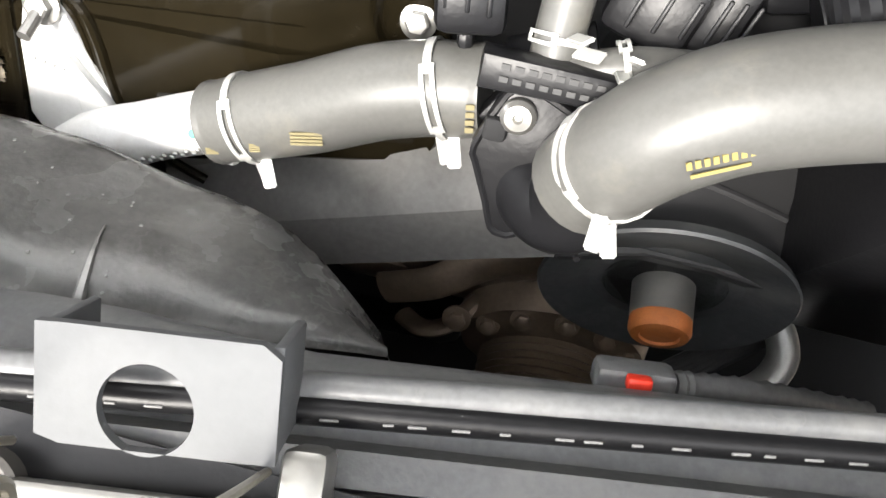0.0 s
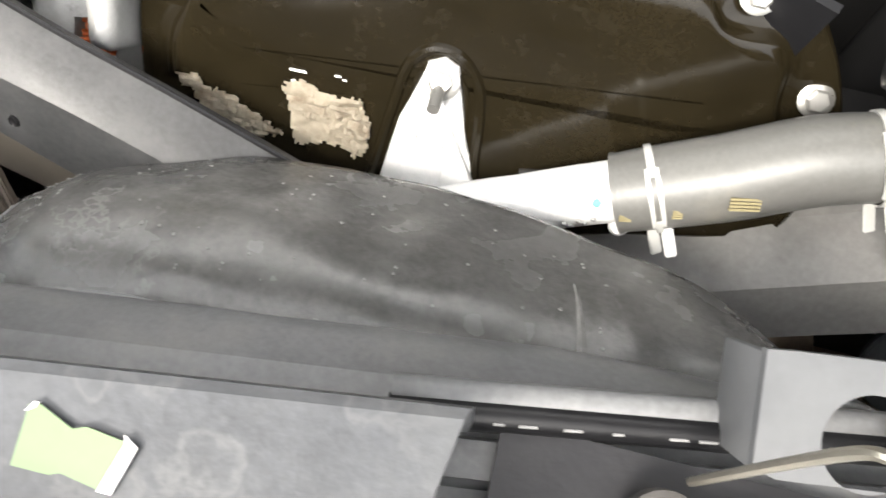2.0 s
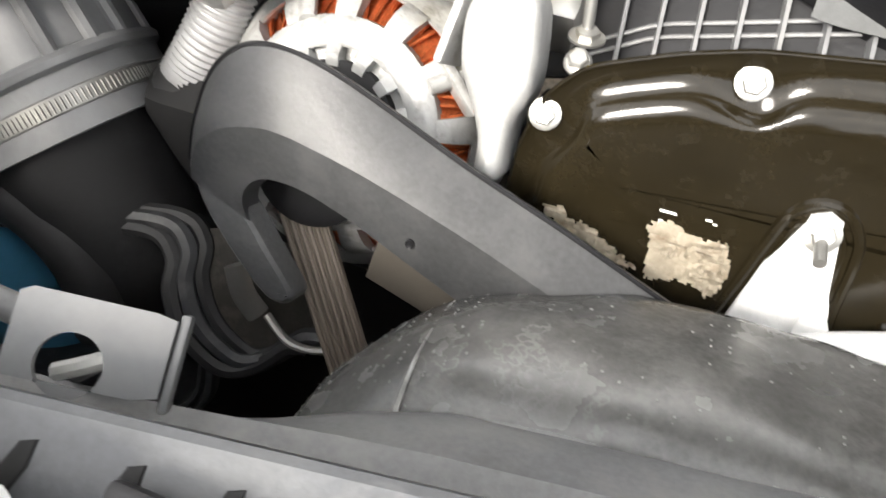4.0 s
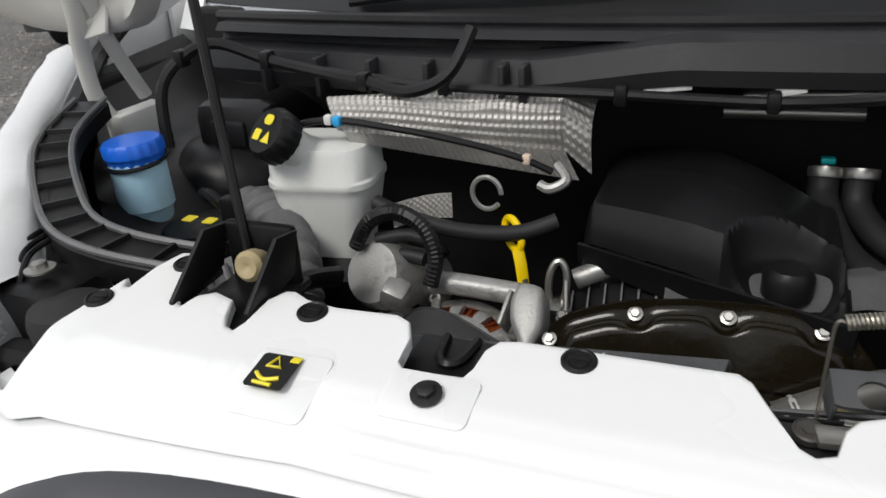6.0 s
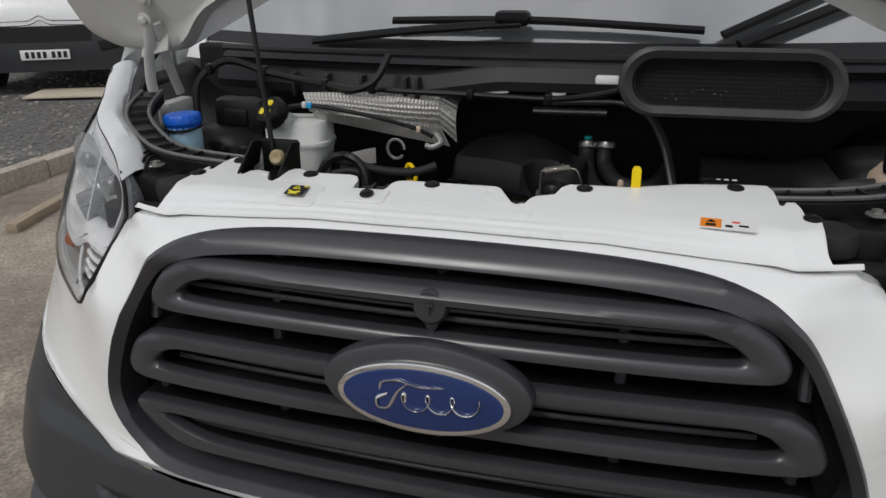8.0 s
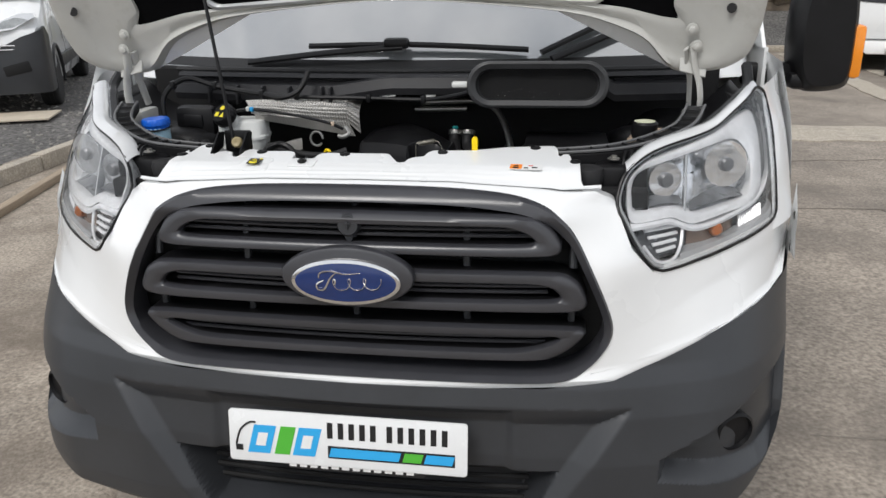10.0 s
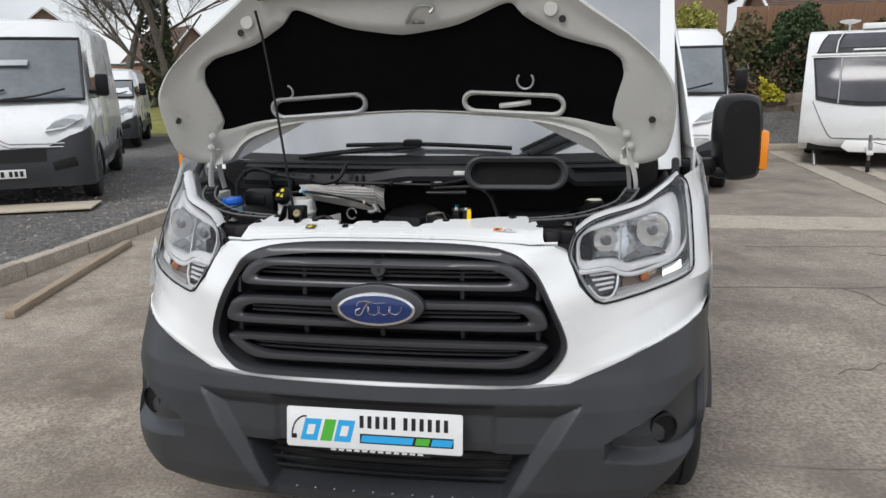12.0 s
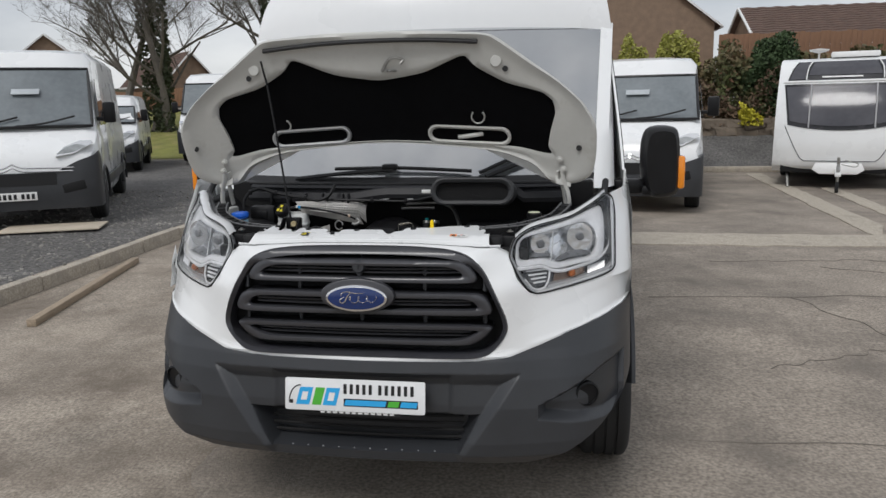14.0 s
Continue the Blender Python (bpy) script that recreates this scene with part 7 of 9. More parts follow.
whole("harness_sleeve", bm, BLACK, "black corrugated harness sleeve", "cable")

# channel bracket below the hose, belt disc, crank pulley
bm = B()
CH = [((0.03, 0.405, 1.0), (0.245, 0.45, 1.084)), ((0.03, 0.388, 0.976), (0.245, 0.433, 1.06)), ((0.04, 0.364, 0.975), (0.245, 0.4055, 1.0535)), ((0.04, 0.358, 0.972), (0.245, 0.4, 1.0505)), ((0.04, 0.34, 0.943), (0.245, 0.382, 1.0225)), ((0.04, 0.343, 0.936), (0.245, 0.385, 1.0155))]
CHANNEL = mat("dusty_grey_bracket", (0.125, 0.122, 0.117), 0.5, 0, 0.2, 20.0, 0.1, 260, wear=(0.08, 0.077, 0.072), wear_at=0.6, wear_scale=20.0, grain=(300.0, 0.08))
chan = thing("channel_bracket", "dusty grey channel bracket under the hose", "bracket", at=(0.14, 0.38, 0.98))
along = lambda u, v: Vector(CH[v][0]).lerp(Vector(CH[v][1]), u) + Vector((0, 0, 0.0012 * noise.noise((u * 7, v, 3))))
sheet(bm, along, span(0, 1, 24), range(4), 0.003)
part("top_face", bm, CHANNEL, chan, sharp=25)
bm = B()
sheet(bm, along, span(0, 1, 24), [3, 4, 5], 0.003)
part("front_flange", bm, CHANNEL, chan, "dusty folded front flange", sharp=25)
bm = B()
SHIELD = [(0.236, 0.379), (0.275, 0.3885), (0.307, 0.389), (0.337, 0.387), (0.361, 0.406), (0.3575, 0.424), (0.354, 0.437), (0.337, 0.452), (0.278, 0.447), (0.235, 0.411)]
shield_z = lambda x, y: 1.027 - 0.10 * max(x - 0.30, 0) - 0.02 * (0.41 - y)
loft(bm, [[Vector((x, y, shield_z(x, y) + d)) for x, y in shrink(SHIELD[::-1], q)] for q, d in ((0, -0.009), (0, -0.001), (0.0012, 0.0), (0.006, 0.001), (0.02, 0.003))])
tube(bm, [(0.262, 0.43, 1.029), (0.30, 0.427, 1.0295), (0.34, 0.42, 1.026)], 0.002, 6)
whole("dust_shield", bm, RUBBER, "black splash shield over the pulley", "shield", sharp=25)
disc = thing("fan_coupling", "dark dished disc with an orange rusted hub", "pulley", at=(0.29, 0.38, 0.9))
AXLE = Vector((0, -0.958, 0.287))
DM = aim((0.2935, 0.383, 0.9985), Vector((0.2935, 0.383, 0.9985)) + AXLE)
bm = B()
lathe(bm, [(0.0595, 0.0), (0.0615, 0.0055), (0.0605, 0.007), (0.058, 0.006), (0.0375, 0.0005), (0.036, -0.001), (0.016, -0.003), (0.0, -0.003)], DM, 64)
part("disc", bm, mat("dark_dished_steel", (0.05, 0.053, 0.055), 0.45, 0.2, 0.3, 30.0, 0.1, 200, wear=(0.09, 0.09, 0.088), wear_at=0.62, wear_scale=30.0), disc, "dished dark disc")
bm = B()
lathe(bm, [(0.0195, -0.003), (0.0165, -0.0015), (0.0152, 0.0), (0.0148, 0.0185), (0.0, 0.0185)], DM, 26)
part("hub", bm, STEEL, disc, "grey metal hub")
bm = B()
lathe(bm, [(0.0147, 0.018), (0.0149, 0.0245), (0.0135, 0.027), (0.0095, 0.0275), (0.009, 0.0262), (0.0, 0.027)], DM, 26)
part("hub_cap", bm, RUST_CAP, disc, "orange rusted cap")
bm = B()
lathe(bm, [(0.03, -0.06), (0.03, 0.0)], DM, 20)
part("shaft", bm, VOID, disc)
crank = thing("crank_pulley", "brown grooved crank pulley with bolts", "pulley", at=(0.25, 0.35, 0.85))
KM = aim((0.262, 0.324, 0.884), Vector((0.262, 0.324, 0.884)) + AXLE)
bm = B()
prof = [(0.03, -0.02)]
for k in range(8):
    prof += [(0.0445, -0.018 + 0.0048 * k), (0.0415, -0.0156 + 0.0048 * k)]
prof += [(0.0445, 0.0205), (0.0425, 0.024), (0.036, 0.024), (0.03, 0.016), (0.0, 0.016)]
lathe(bm, prof, KM, 44)
part("grooved_rim", bm, RUSTY, crank, "brown grooved rim")
for k in range(5):
    bm = B()
    hexbolt(bm, KM @ Vector((0.05 * math.cos(0.5 + 0.53 * k), 0.05 * math.sin(0.5 + 0.53 * k), -0.026)), (0, -0.6, 0.8), 0.005, 0.006, 1.5)
    part("bolt", bm, RUSTY, crank)
bm = B()
lathe(bm, [(0.0, -0.05), (0.062, -0.045), (0.058, -0.028), (0.046, -0.026), (0.03, -0.018)], KM, 36)
rbox(bm, (0.2, 0.4, 0.86), (0.2, 0.05, 0.06), 0.02)
tube(bm, [(0.165, 0.352, 0.875), (0.18, 0.345, 0.89), (0.197, 0.352, 0.893), (0.213, 0.372, 0.897), (0.245, 0.386, 0.9)], 0.007, 10, flat=0.6)
tube(bm, [(0.15, 0.365, 0.885), (0.18, 0.372, 0.905), (0.21, 0.39, 0.915), (0.24, 0.4, 0.92)], 0.012, 12, flat=0.5)
lathe(bm, [(0.035, -0.02), (0.035, 0.0), (0.028, 0.006), (0.0, 0.006)], aim((0.18, 0.392, 0.905), Vector((0.18, 0.392, 0.905)) + AXLE), 28)
hexbolt(bm, (0.199, 0.355, 0.9), (0, -0.6, 0.8), 0.006, 0.007, 1.5)
hexbolt(bm, (0.243, 0.382, 0.905), (0, -0.6, 0.8), 0.005, 0.006, 1.5)
whole("front_casting", bm, RUSTY, "brown dirty casting round the pulleys", "casting")
bm = B()
tube(bm, [(0.36, 0.42, 0.918), (0.374, 0.404, 0.92), (0.386, 0.388, 0.921), (0.389, 0.372, 0.921), (0.379, 0.355, 0.92), (0.358, 0.344, 0.918), (0.33, 0.338, 0.912)], 0.0092, 16)
whole("metal_pipe", bm, ALU, "bent dull metal pipe", "pipe")
belt = thing("drive_belt", "dusty ribbed rubber drive belt below the disc", "belt", at=(0.35, 0.36, 0.88))
for k in range(6):
    bm = B()
    a, b = Vector((0.322 + 0.0052 * k, 0.352 + 0.0003 * k, 0.9)), Vector((0.371 + 0.0052 * k, 0.39 + 0.0003 * k, 0.9))
    tube(bm, [a, a.lerp(b, 0.5), b], 0.0026, 6, flat=0.8)
    part("rib", bm, RUBBER, belt)
plug = thing("fan_plug", "grey plug with a red locking tab", "plug", at=(0.262, 0.33, 1.08))
bm = B()
rbox(bm, (0.262, 0.327, 1.099), (0.028, 0.011, 0.013), 0.003, (30, 0, 6))
part("body", bm, BLACK_DUSTY, plug)
bm = B()
rbox(bm, (0.262, 0.325, 1.108), (0.0085, 0.005, 0.005), 0.0012, (30, 0, 6))
part("lock_tab", bm, RED, plug, "red locking tab")
bm = B()
tube(bm, [(0.276, 0.328, 1.097), (0.31, 0.333, 1.086), (0.36, 0.337, 1.066)], lambda t: 0.0048 + 0.0008 * (math.sin(t * 120) > 0), 10, 16)
part("lead", bm, BLACK_DUSTY, plug)
# engine side filler masses, added and coloured as shade
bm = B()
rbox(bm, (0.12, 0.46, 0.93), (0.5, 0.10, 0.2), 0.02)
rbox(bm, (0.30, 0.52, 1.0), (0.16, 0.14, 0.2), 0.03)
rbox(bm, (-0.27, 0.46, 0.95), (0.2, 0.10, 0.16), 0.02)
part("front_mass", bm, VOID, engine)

# ---- fan shroud and its rail ----
SF = [(-0.196, 0.262, 0.9), (-0.193, 0.264, 1.0), (-0.182, 0.268, 1.066), (-0.139, 0.276, 1.096), (-0.09, 0.282, 1.107), (-0.034, 0.287, 1.113), (0.03, 0.293, 1.112), (0.09, 0.302, 1.11), (0.14, 0.309, 1.108), (0.178, 0.314, 1.098)]
SR = [(-0.196, 0.285, 0.9), (-0.192, 0.3, 0.97), (-0.179, 0.322, 1.012), (-0.14, 0.354, 1.04), (-0.08, 0.366, 1.066), (-0.029, 0.369, 1.077), (0.032, 0.367, 1.0805), (0.075, 0.3595, 1.084), (0.128, 0.349, 1.082), (0.172, 0.319, 1.085)]
sf, sr = spline(SF, 8), spline(SR, 8)


def shroud_at(k, t):
    p = sf[k].lerp(sr[k], t)
    n = Vector((0.25 * (k / (len(sf) - 1) - 0.45), 0.35, 1)).normalized()
    return p + n * (0.025 * lerp(p.x, [-0.185, -0.12, -0.02, 0.08], [0.4, 1.0, 0.9, 0.4]) * max(math.sin(math.pi * t), 0) ** 0.8 * (1 - lerp(p.x, [-0.1, 0.0], [0.3, 0.95]) * t) + 0.002 * noise.noise(p * 40))


shroud = thing("fan_shroud", "domed stained black plastic fan shroud", "fan shroud", at=(-0.05, 0.32, 0.8))
bm = B()
n = len(sf)
rows = [[shroud_at(k, t) for k in range(n)] for t in span(0, 1, 22)]
rows.append([p + Vector((0, 0.004, -0.006)) for p in rows[-1]])
rows.append([p + Vector((0, -0.004, -0.12)) for p in rows[-2]])
loft(bm, rows, closed=False)
bmesh.ops.solidify(bm, geom=bm.faces[:], thickness=0.003)
part("dome", bm, SHROUD, shroud, "domed plastic, water-stained", sharp=60)
bm = B()
tube(bm, [shroud_at(24, t) + Vector((0, 0, 0.0005)) for t in span(0.02, 0.5, 8)], lambda t: 0.0016 * (1 - t) + 0.0004, 6)
part("stiffening_rib", bm, SHROUD, shroud)
bm = B()
tube(bm, [shroud_at(54, t) + Vector((0, 0, 0.0005)) for t in span(0.02, 0.55, 8)], lambda t: 0.0022 * (1 - t) + 0.0004, 6)
part("stiffening_rib", bm, SHROUD, shroud)
bm = B()
for k0, k1 in ((24, 40), (45, 58)):
    tube(bm, [shroud_at(k, 0.035 + 0.02 * math.sin(3.14 * (k - k0) / (k1 - k0))) + Vector((0, 0, 0.0012)) for k in range(k0, k1)], lambda t: 0.0013 * math.sin(3.14 * t) + 0.0002, 6, 2)
part("slit", bm, BLACK_DUSTY, shroud, "dusty fold along the foot")
random.seed(21)
bm = B()
for k in range(170):
    kk, t = random.choice((random.randint(14, 26), random.randint(14, 56))), random.uniform(0.15, 0.95)
    c = shroud_at(kk, t)
    nn = (shroud_at(min(kk + 1, n - 1), t) - c).cross(shroud_at(kk, min(t + 0.03, 1)) - c)
    nn = nn.normalized() * (1 if nn.z > 0 else -1)
    r = random.uniform(0.0003, 0.00075) * (1.25 if kk < 24 else 1.0)
    lathe(bm, [(r, 0.0003), (r * 0.85, 0.0006), (0, 0.0006)], aim(c, c + nn), 8)
tagged(part("scale_spotting", bm, mat("dried_mineral_drops", (0.17, 0.17, 0.168), 0.7, 0, 0.3, 60.0), shroud, "dried pale water spots"), kind="stuff")

# rail and upper plastic behind the slam panel
rail = thing("radiator_top_rail", "dusty black radiator support behind the slam panel", "support", at=(0, 0.26, 1.0))
ry = lambda x: 0.277 + 0.125 * x
bm = B()
PR = [(0.013, 1.03), (0.013, 1.116), (0.0115, 1.121), (0.009, 1.126), (0.002, 1.136), (-0.012, 1.1395), (-0.014, 1.150), (-0.024, 1.151), (-0.026, 1.142), (-0.05, 1.142), (-0.05, 1.03)]
sheet(bm, lambda u, v: Vector((u, ry(u) + PR[v][0] * (lerp(u, [-0.2, -0.13, 0.08, 0.15], [-0.3, 1.7, 1.7, 1.0]) if PR[v][0] > 0 else 1.0), PR[v][1] - 0.02 * max(u - 0.12, 0) * 2)), span(-0.33, 0.40, 24), range(len(PR)), 0.003)
part("channel_rail", bm, BLACK_DUSTY, rail, "stepped dusty rail", sharp=25)
bm = B()
tube(bm, [Vector((x, 0.2676 + 0.157 * x, 1.1535)) for x in span(0.02, 0.42, 12)], 0.0042, 10, 2)
conduit = part("bonnet_cable", bm, BLACK, rail, "black bonnet release cable with white print")
CABLE_PRINT = mat("worn_grey_print", (0.2, 0.2, 0.2), 0.6)
for k in range(24):
    bm = B()
    x = 0.045 + 0.0115 * k + 0.004 * (k % 4 == 0)
    rbox(bm, (x, 0.2676 + 0.157 * x - 0.0024, 1.1572), (0.005 if k % 3 else 0.003, 0.0006, 0.0008), 0.0002, (-35, 0, 10))
    part("print_bar", bm, CABLE_PRINT, conduit)
bm = B()
tube(bm, [Vector((x, 0.2725 + 0.163 * x, 1.152)) for x in span(0.02, 0.42, 12)], 0.0048, 10, 2)
part("rail_lip", bm, BLACK_DUSTY, rail)
PLATE_EDGE = lambda x: 0.2637 + 0.134 * x
bm = B()
sheet(bm, lambda u, v: (lambda x: Vector((x, [PLATE_EDGE(x) - 0.0005, PLATE_EDGE(x), PLATE_EDGE(x) - 0.001, PLATE_EDGE(x) - 0.0035, 0.222 + 0.11 * x][v], [1.184, 1.199, 1.2022, 1.2035, 1.2005][v])))(-0.42 + ([0.46, 0.46, 0.4595, 0.4585, 0.452][v]) * u), span(0, 1, 26), [0, 1, 2, 3, 4], 0.003)
part("cover_plate", bm, PLATE, rail, "flat dusty cover plate", sharp=20)
bm = B()
prism(bm, [(0.016, 0.038), (0.027, 0.04), (0.028, 0.033), (0.02, 0.03)], 0.014, Matrix.Translation((0.004, 0.232, 1.156)), 0.002)
part("plate_step", bm, BLACK, rail)
bm = B()
sheet(bm, lambda u, v: Vector((u, 0.19 + 0.085 * v, 1.158 - 0.004 * v)), span(0.05, 0.5, 14), span(0, 1, 3), 0.003)
part("latch_tray", bm, SCUTTLE, rail, "lower tray round the latch")
for x, y in ((-0.0855, 0.243), (-0.1225, 0.2375), (-0.145, 0.2345), (-0.168, 0.2315), (-0.194, 0.228), (-0.228, 0.2235), (-0.262, 0.219)):
    # thin raised bar, its black painting the shade of an open slot
    bm = B()
    prism(bm, [(-0.0026, -0.0135), (0.0026, -0.0135), (0.0034, -0.006), (0.002, 0.0), (-0.0016, -0.002), (-0.0026, -0.01)], 0.0016, Matrix.Translation((x, y, 1.2022)) @ pose(0, 0, 0, 3, 0, -6), 0.0006)
    part("plate_slot", bm, VOID, rail, "slanted bar coloured as a shaded slot")
STICK = Matrix.Translation((-0.032, 0.2425, 1.2036)) @ pose(0, 0, 0, 8, 0, 0)
bm = B()
prism(bm, [(-0.0105, -0.0055), (-0.003, -0.0055), (-0.001, -0.0047), (0.0075, -0.006), (0.0095, 0.0035), (0.001, 0.0045), (-0.0015, 0.0035), (-0.009, 0.0065), (-0.011, 0.006)], 0.0004, STICK)
part("green_sticker", bm, GREEN_TAPE, rail, "pale green sticker scrap")
bm = B()
prism(bm, [(0.0068, -0.0062), (0.0094, -0.0062), (0.0116, 0.003), (0.0085, 0.0048), (0.0092, 0.0032)], 0.0006, STICK)
prism(bm, [(-0.0112, 0.0046), (-0.0102, 0.0066), (-0.0092, 0.0068), (-0.0098, 0.0055)], 0.0006, STICK)
part("sticker_edge", bm, INK_WHITE, rail, "torn white sticker edge")


def holed_plate(bm, w, h, r, cx, cy, t, m):
    """A plate with a round hole."""
    o, q = [], 40
    for k in range(q):
        a = 2 * math.pi * k / q
        c, s = math.cos(a), math.sin(a)
        f = min((w / 2 - cx * (1 if c > 0 else -1)) / max(abs(c), 1e-6), (h / 2 - cy * (1 if s > 0 else -1)) / max(abs(s), 1e-6))
        o.append((cx + c * f, cy + s * f))
    i_ = [(cx + r * math.cos(2 * math.pi * k / q), cy + r * math.sin(2 * math.pi * k / q)) for k in range(q)]
    loft(bm, [[m @ Vector((x, y, 0)) for x, y in i_], [m @ Vector((x, y, t)) for x, y in i_], [m @ Vector((x, y, t)) for x, y in o], [m @ Vector((x, y, 0)) for x, y in o]], ring=True)
    return bm


latch = thing("bonnet_latch", "dark steel bonnet latch with a coil spring", "latch", at=(0.135, 0.27, 1.1))
bm = B()
M = Matrix.Translation((0.1335, 0.291, 1.178)) @ pose(0, 0, 0, 22, 0, 7)
holed_plate(bm, 0.058, 0.03, 0.0116, -0.0025, -0.0045, 0.003, M)
rbox(bm, M @ Vector((0.0275, 0.0, -0.012)), (0.003, 0.028, 0.024), 0.001, (22, 0, 7))
rbox(bm, M @ Vector((-0.0275, 0.0, -0.012)), (0.003, 0.028, 0.024), 0.001, (22, 0, 7))
part("striker_plate", bm, mat("dark_phosphate_steel", (0.085, 0.088, 0.092), 0.62, 0.1, 0.15, 30.0, 0.1, 300), latch, "dark plate with a round hole")
bm = B()
a, b = Vector((0.1035, 0.2695, 1.241)), Vector((0.1395, 0.2735, 1.247))
ax = (b - a).normalized()
u = ax.orthogonal().normalized()
w = ax.cross(u)
tube(bm, [a + (b - a) * t + (u * math.cos(t * 14 * 2 * math.pi) + w * math.sin(t * 14 * 2 * math.pi)) * 0.0044 for t in span(0, 1, 280)], 0.00118, 6, smooth=False)
tube(bm, [b, b + Vector((0.004, -0.002, 0)), b + Vector((0.012, -0.003, -0.004)), b + Vector((0.02, 0.0, -0.03)), b + Vector((0.022, 0.004, -0.078))], 0.0012, 8)
tube(bm, [a, a + Vector((-0.004, 0.0, 0)), a + Vector((-0.006, 0.001, -0.012)), a + Vector((-0.007, 0.0, -0.076))], 0.0012, 8)
part("coil_spring", bm, mat("bright_spring_steel", (0.36, 0.34, 0.29), 0.32, 0.85, 0.12, 40.0), latch, "bright coil spring")
bm = B()
lathe(bm, [(0.0105, -0.004), (0.0105, 0.001), (0.009, 0.002), (0.0085, 0.0012), (0.0045, 0.0012), (0.004, 0.0024), (0, 0.0024)], Matrix.Translation((0.092, 0.256, 1.164)) @ pose(0, 0, 0, 10, 0, 0), 28)
part("pivot", bm, mat("dull_pivot_steel", (0.07, 0.066, 0.062), 0.5, 0.3, 0.2, 60.0), latch, "round steel pivot")
bm = B()
rbox(bm, (0.13, 0.255, 1.165), (0.07, 0.02, 0.006), 0.002, (0, 0, 7))
rbox(bm, (0.172, 0.268, 1.163), (0.012, 0.035, 0.02), 0.003, (0, 0, 7))
tube(bm, [(0.11, 0.25, 1.18), (0.14, 0.248, 1.182), (0.17, 0.252, 1.18)], 0.002, 8)
part("latch_arm", bm, STEEL, latch)
bm = B()
rbox(bm, (0.09, 0.19, 1.165), (0.07, 0.05, 0.03), 0.006)
rbox(bm, (0.085, 0.2, 1.185), (0.02, 0.012, 0.01), 0.002)
part("latch_body", bm, BLACK, latch)
tab = thing("mounting_tab", "grey mounting tab with a round hole", "bracket", at=(-0.2175, 0.2565, 1.14))
TAB = mat("dusty_grey_plastic", (0.1, 0.103, 0.107), 0.5, 0, 0.2, 30.0, wear=(0.13, 0.13, 0.13), wear_at=0.64)
bm = B()
holed_plate(bm, 0.044, 0.026, 0.0095, -0.004, -0.007, 0.003, Matrix.Translation((-0.2175, 0.2565, 1.164)) @ pose(0, 0, 0, 18, 18, 12))
part("plate", bm, TAB, tab)
bm = B()
rbox(bm, (-0.1965, 0.2615, 1.153), (0.003, 0.03, 0.01), 0.001, (18, 18, 12))
part("flange", bm, TAB, tab)
bm = B()
tube(bm, [(-0.232, 0.247, 1.15), (-0.222, 0.252, 1.153), (-0.212, 0.258, 1.155)], 0.003, 8)
part("peg", bm, CLIP, tab, "pale peg seen through the hole")
bm = B()
tube(bm, [(-0.235, 0.25, 1.135), (-0.225, 0.255, 1.143), (-0.215, 0.262, 1.147)], 0.003, 8)
tube(bm, [(-0.33, 0.262, 1.14), (-0.29, 0.262, 1.143), (-0.262, 0.262, 1.138)], 0.0055, 10)
whole("bleed_pipe", bm, BLACK_DUSTY, "thin dusty bleed pipe", "pipe")

# ---- alternator side ----
GUARD = mat("brushed_grey_black_plastic", (0.068, 0.069, 0.071), 0.4, 0, 0.25, 30.0, 0.1, 300, wear=(0.094, 0.094, 0.096), wear_at=0.6, wear_scale=30.0, rvar=0.14, grain=(420.0, 0.1))
guard = thing("belt_guard", "dusty black plastic belt guard, hook-shaped", "belt guard", at=(-0.18, 0.38, 1.0))
FO = spline([(-0.278, -0.0448, 0), (-0.277, -0.0356, 0), (-0.273, -0.0278, 0), (-0.263, -0.02, 0), (-0.249, -0.0155, 0), (-0.235, -0.0138, 0), (-0.217, -0.0158, 0), (-0.187, -0.0215, 0), (-0.143, -0.0328, 0), (-0.101, -0.0455, 0), (-0.045, -0.063, 0)], 5)
FI = spline([(-0.247, -0.056, 0), (-0.2505, -0.05, 0), (-0.2495, -0.0425, 0), (-0.243, -0.0362, 0), (-0.233, -0.0338, 0), (-0.218, -0.0348, 0), (-0.197, -0.0405, 0), (-0.175, -0.0485, 0), (-0.145, -0.0595, 0), (-0.11, -0.072, 0), (-0.06, -0.088, 0)], 5)
OU = spline([(-0.29, -0.041, 0), (-0.2865, -0.0247, 0), (-0.278, -0.0049, 0), (-0.268, 0.0072, 0), (-0.256, 0.0142, 0), (-0.241, 0.0164, 0), (-0.222, 0.0142, 0), (-0.197, 0.0072, 0), (-0.151, -0.0084, 0), (-0.103, -0.0225, 0), (-0.045, -0.041, 0)], 5)
bm = B()
loft(bm, [[gface(p.x, p.y, 0.020) for p in OU], [gface(p.x, p.y, 0.0255) for p in OU], [gface(p.x, p.y + 0.0006, 0.027) for p in OU], [gface(p.x * 0.5 + q.x * 0.5, p.y * 0.5 + q.y * 0.5 + 0.001, 0.0365) for p, q in zip(OU, FO)], [gface(p.x, p.y + 0.0014, 0.0447) for p in FO], [gface(p.x, p.y, 0.0455) for p in FO], [gface(p.x * 0.5 + q.x * 0.5, p.y * 0.5 + q.y * 0.5, 0.0458) for p, q in zip(FO, FI)], [gface(p.x, p.y, 0.0455) for p in FI], [gface(p.x, p.y - 0.0005, 0.03) for p in FI]], closed=False)
bmesh.ops.solidify(bm, geom=bm.faces[:], thickness=0.0025)
part("channel", bm, GUARD, guard, "folded plastic channel", sharp=22)
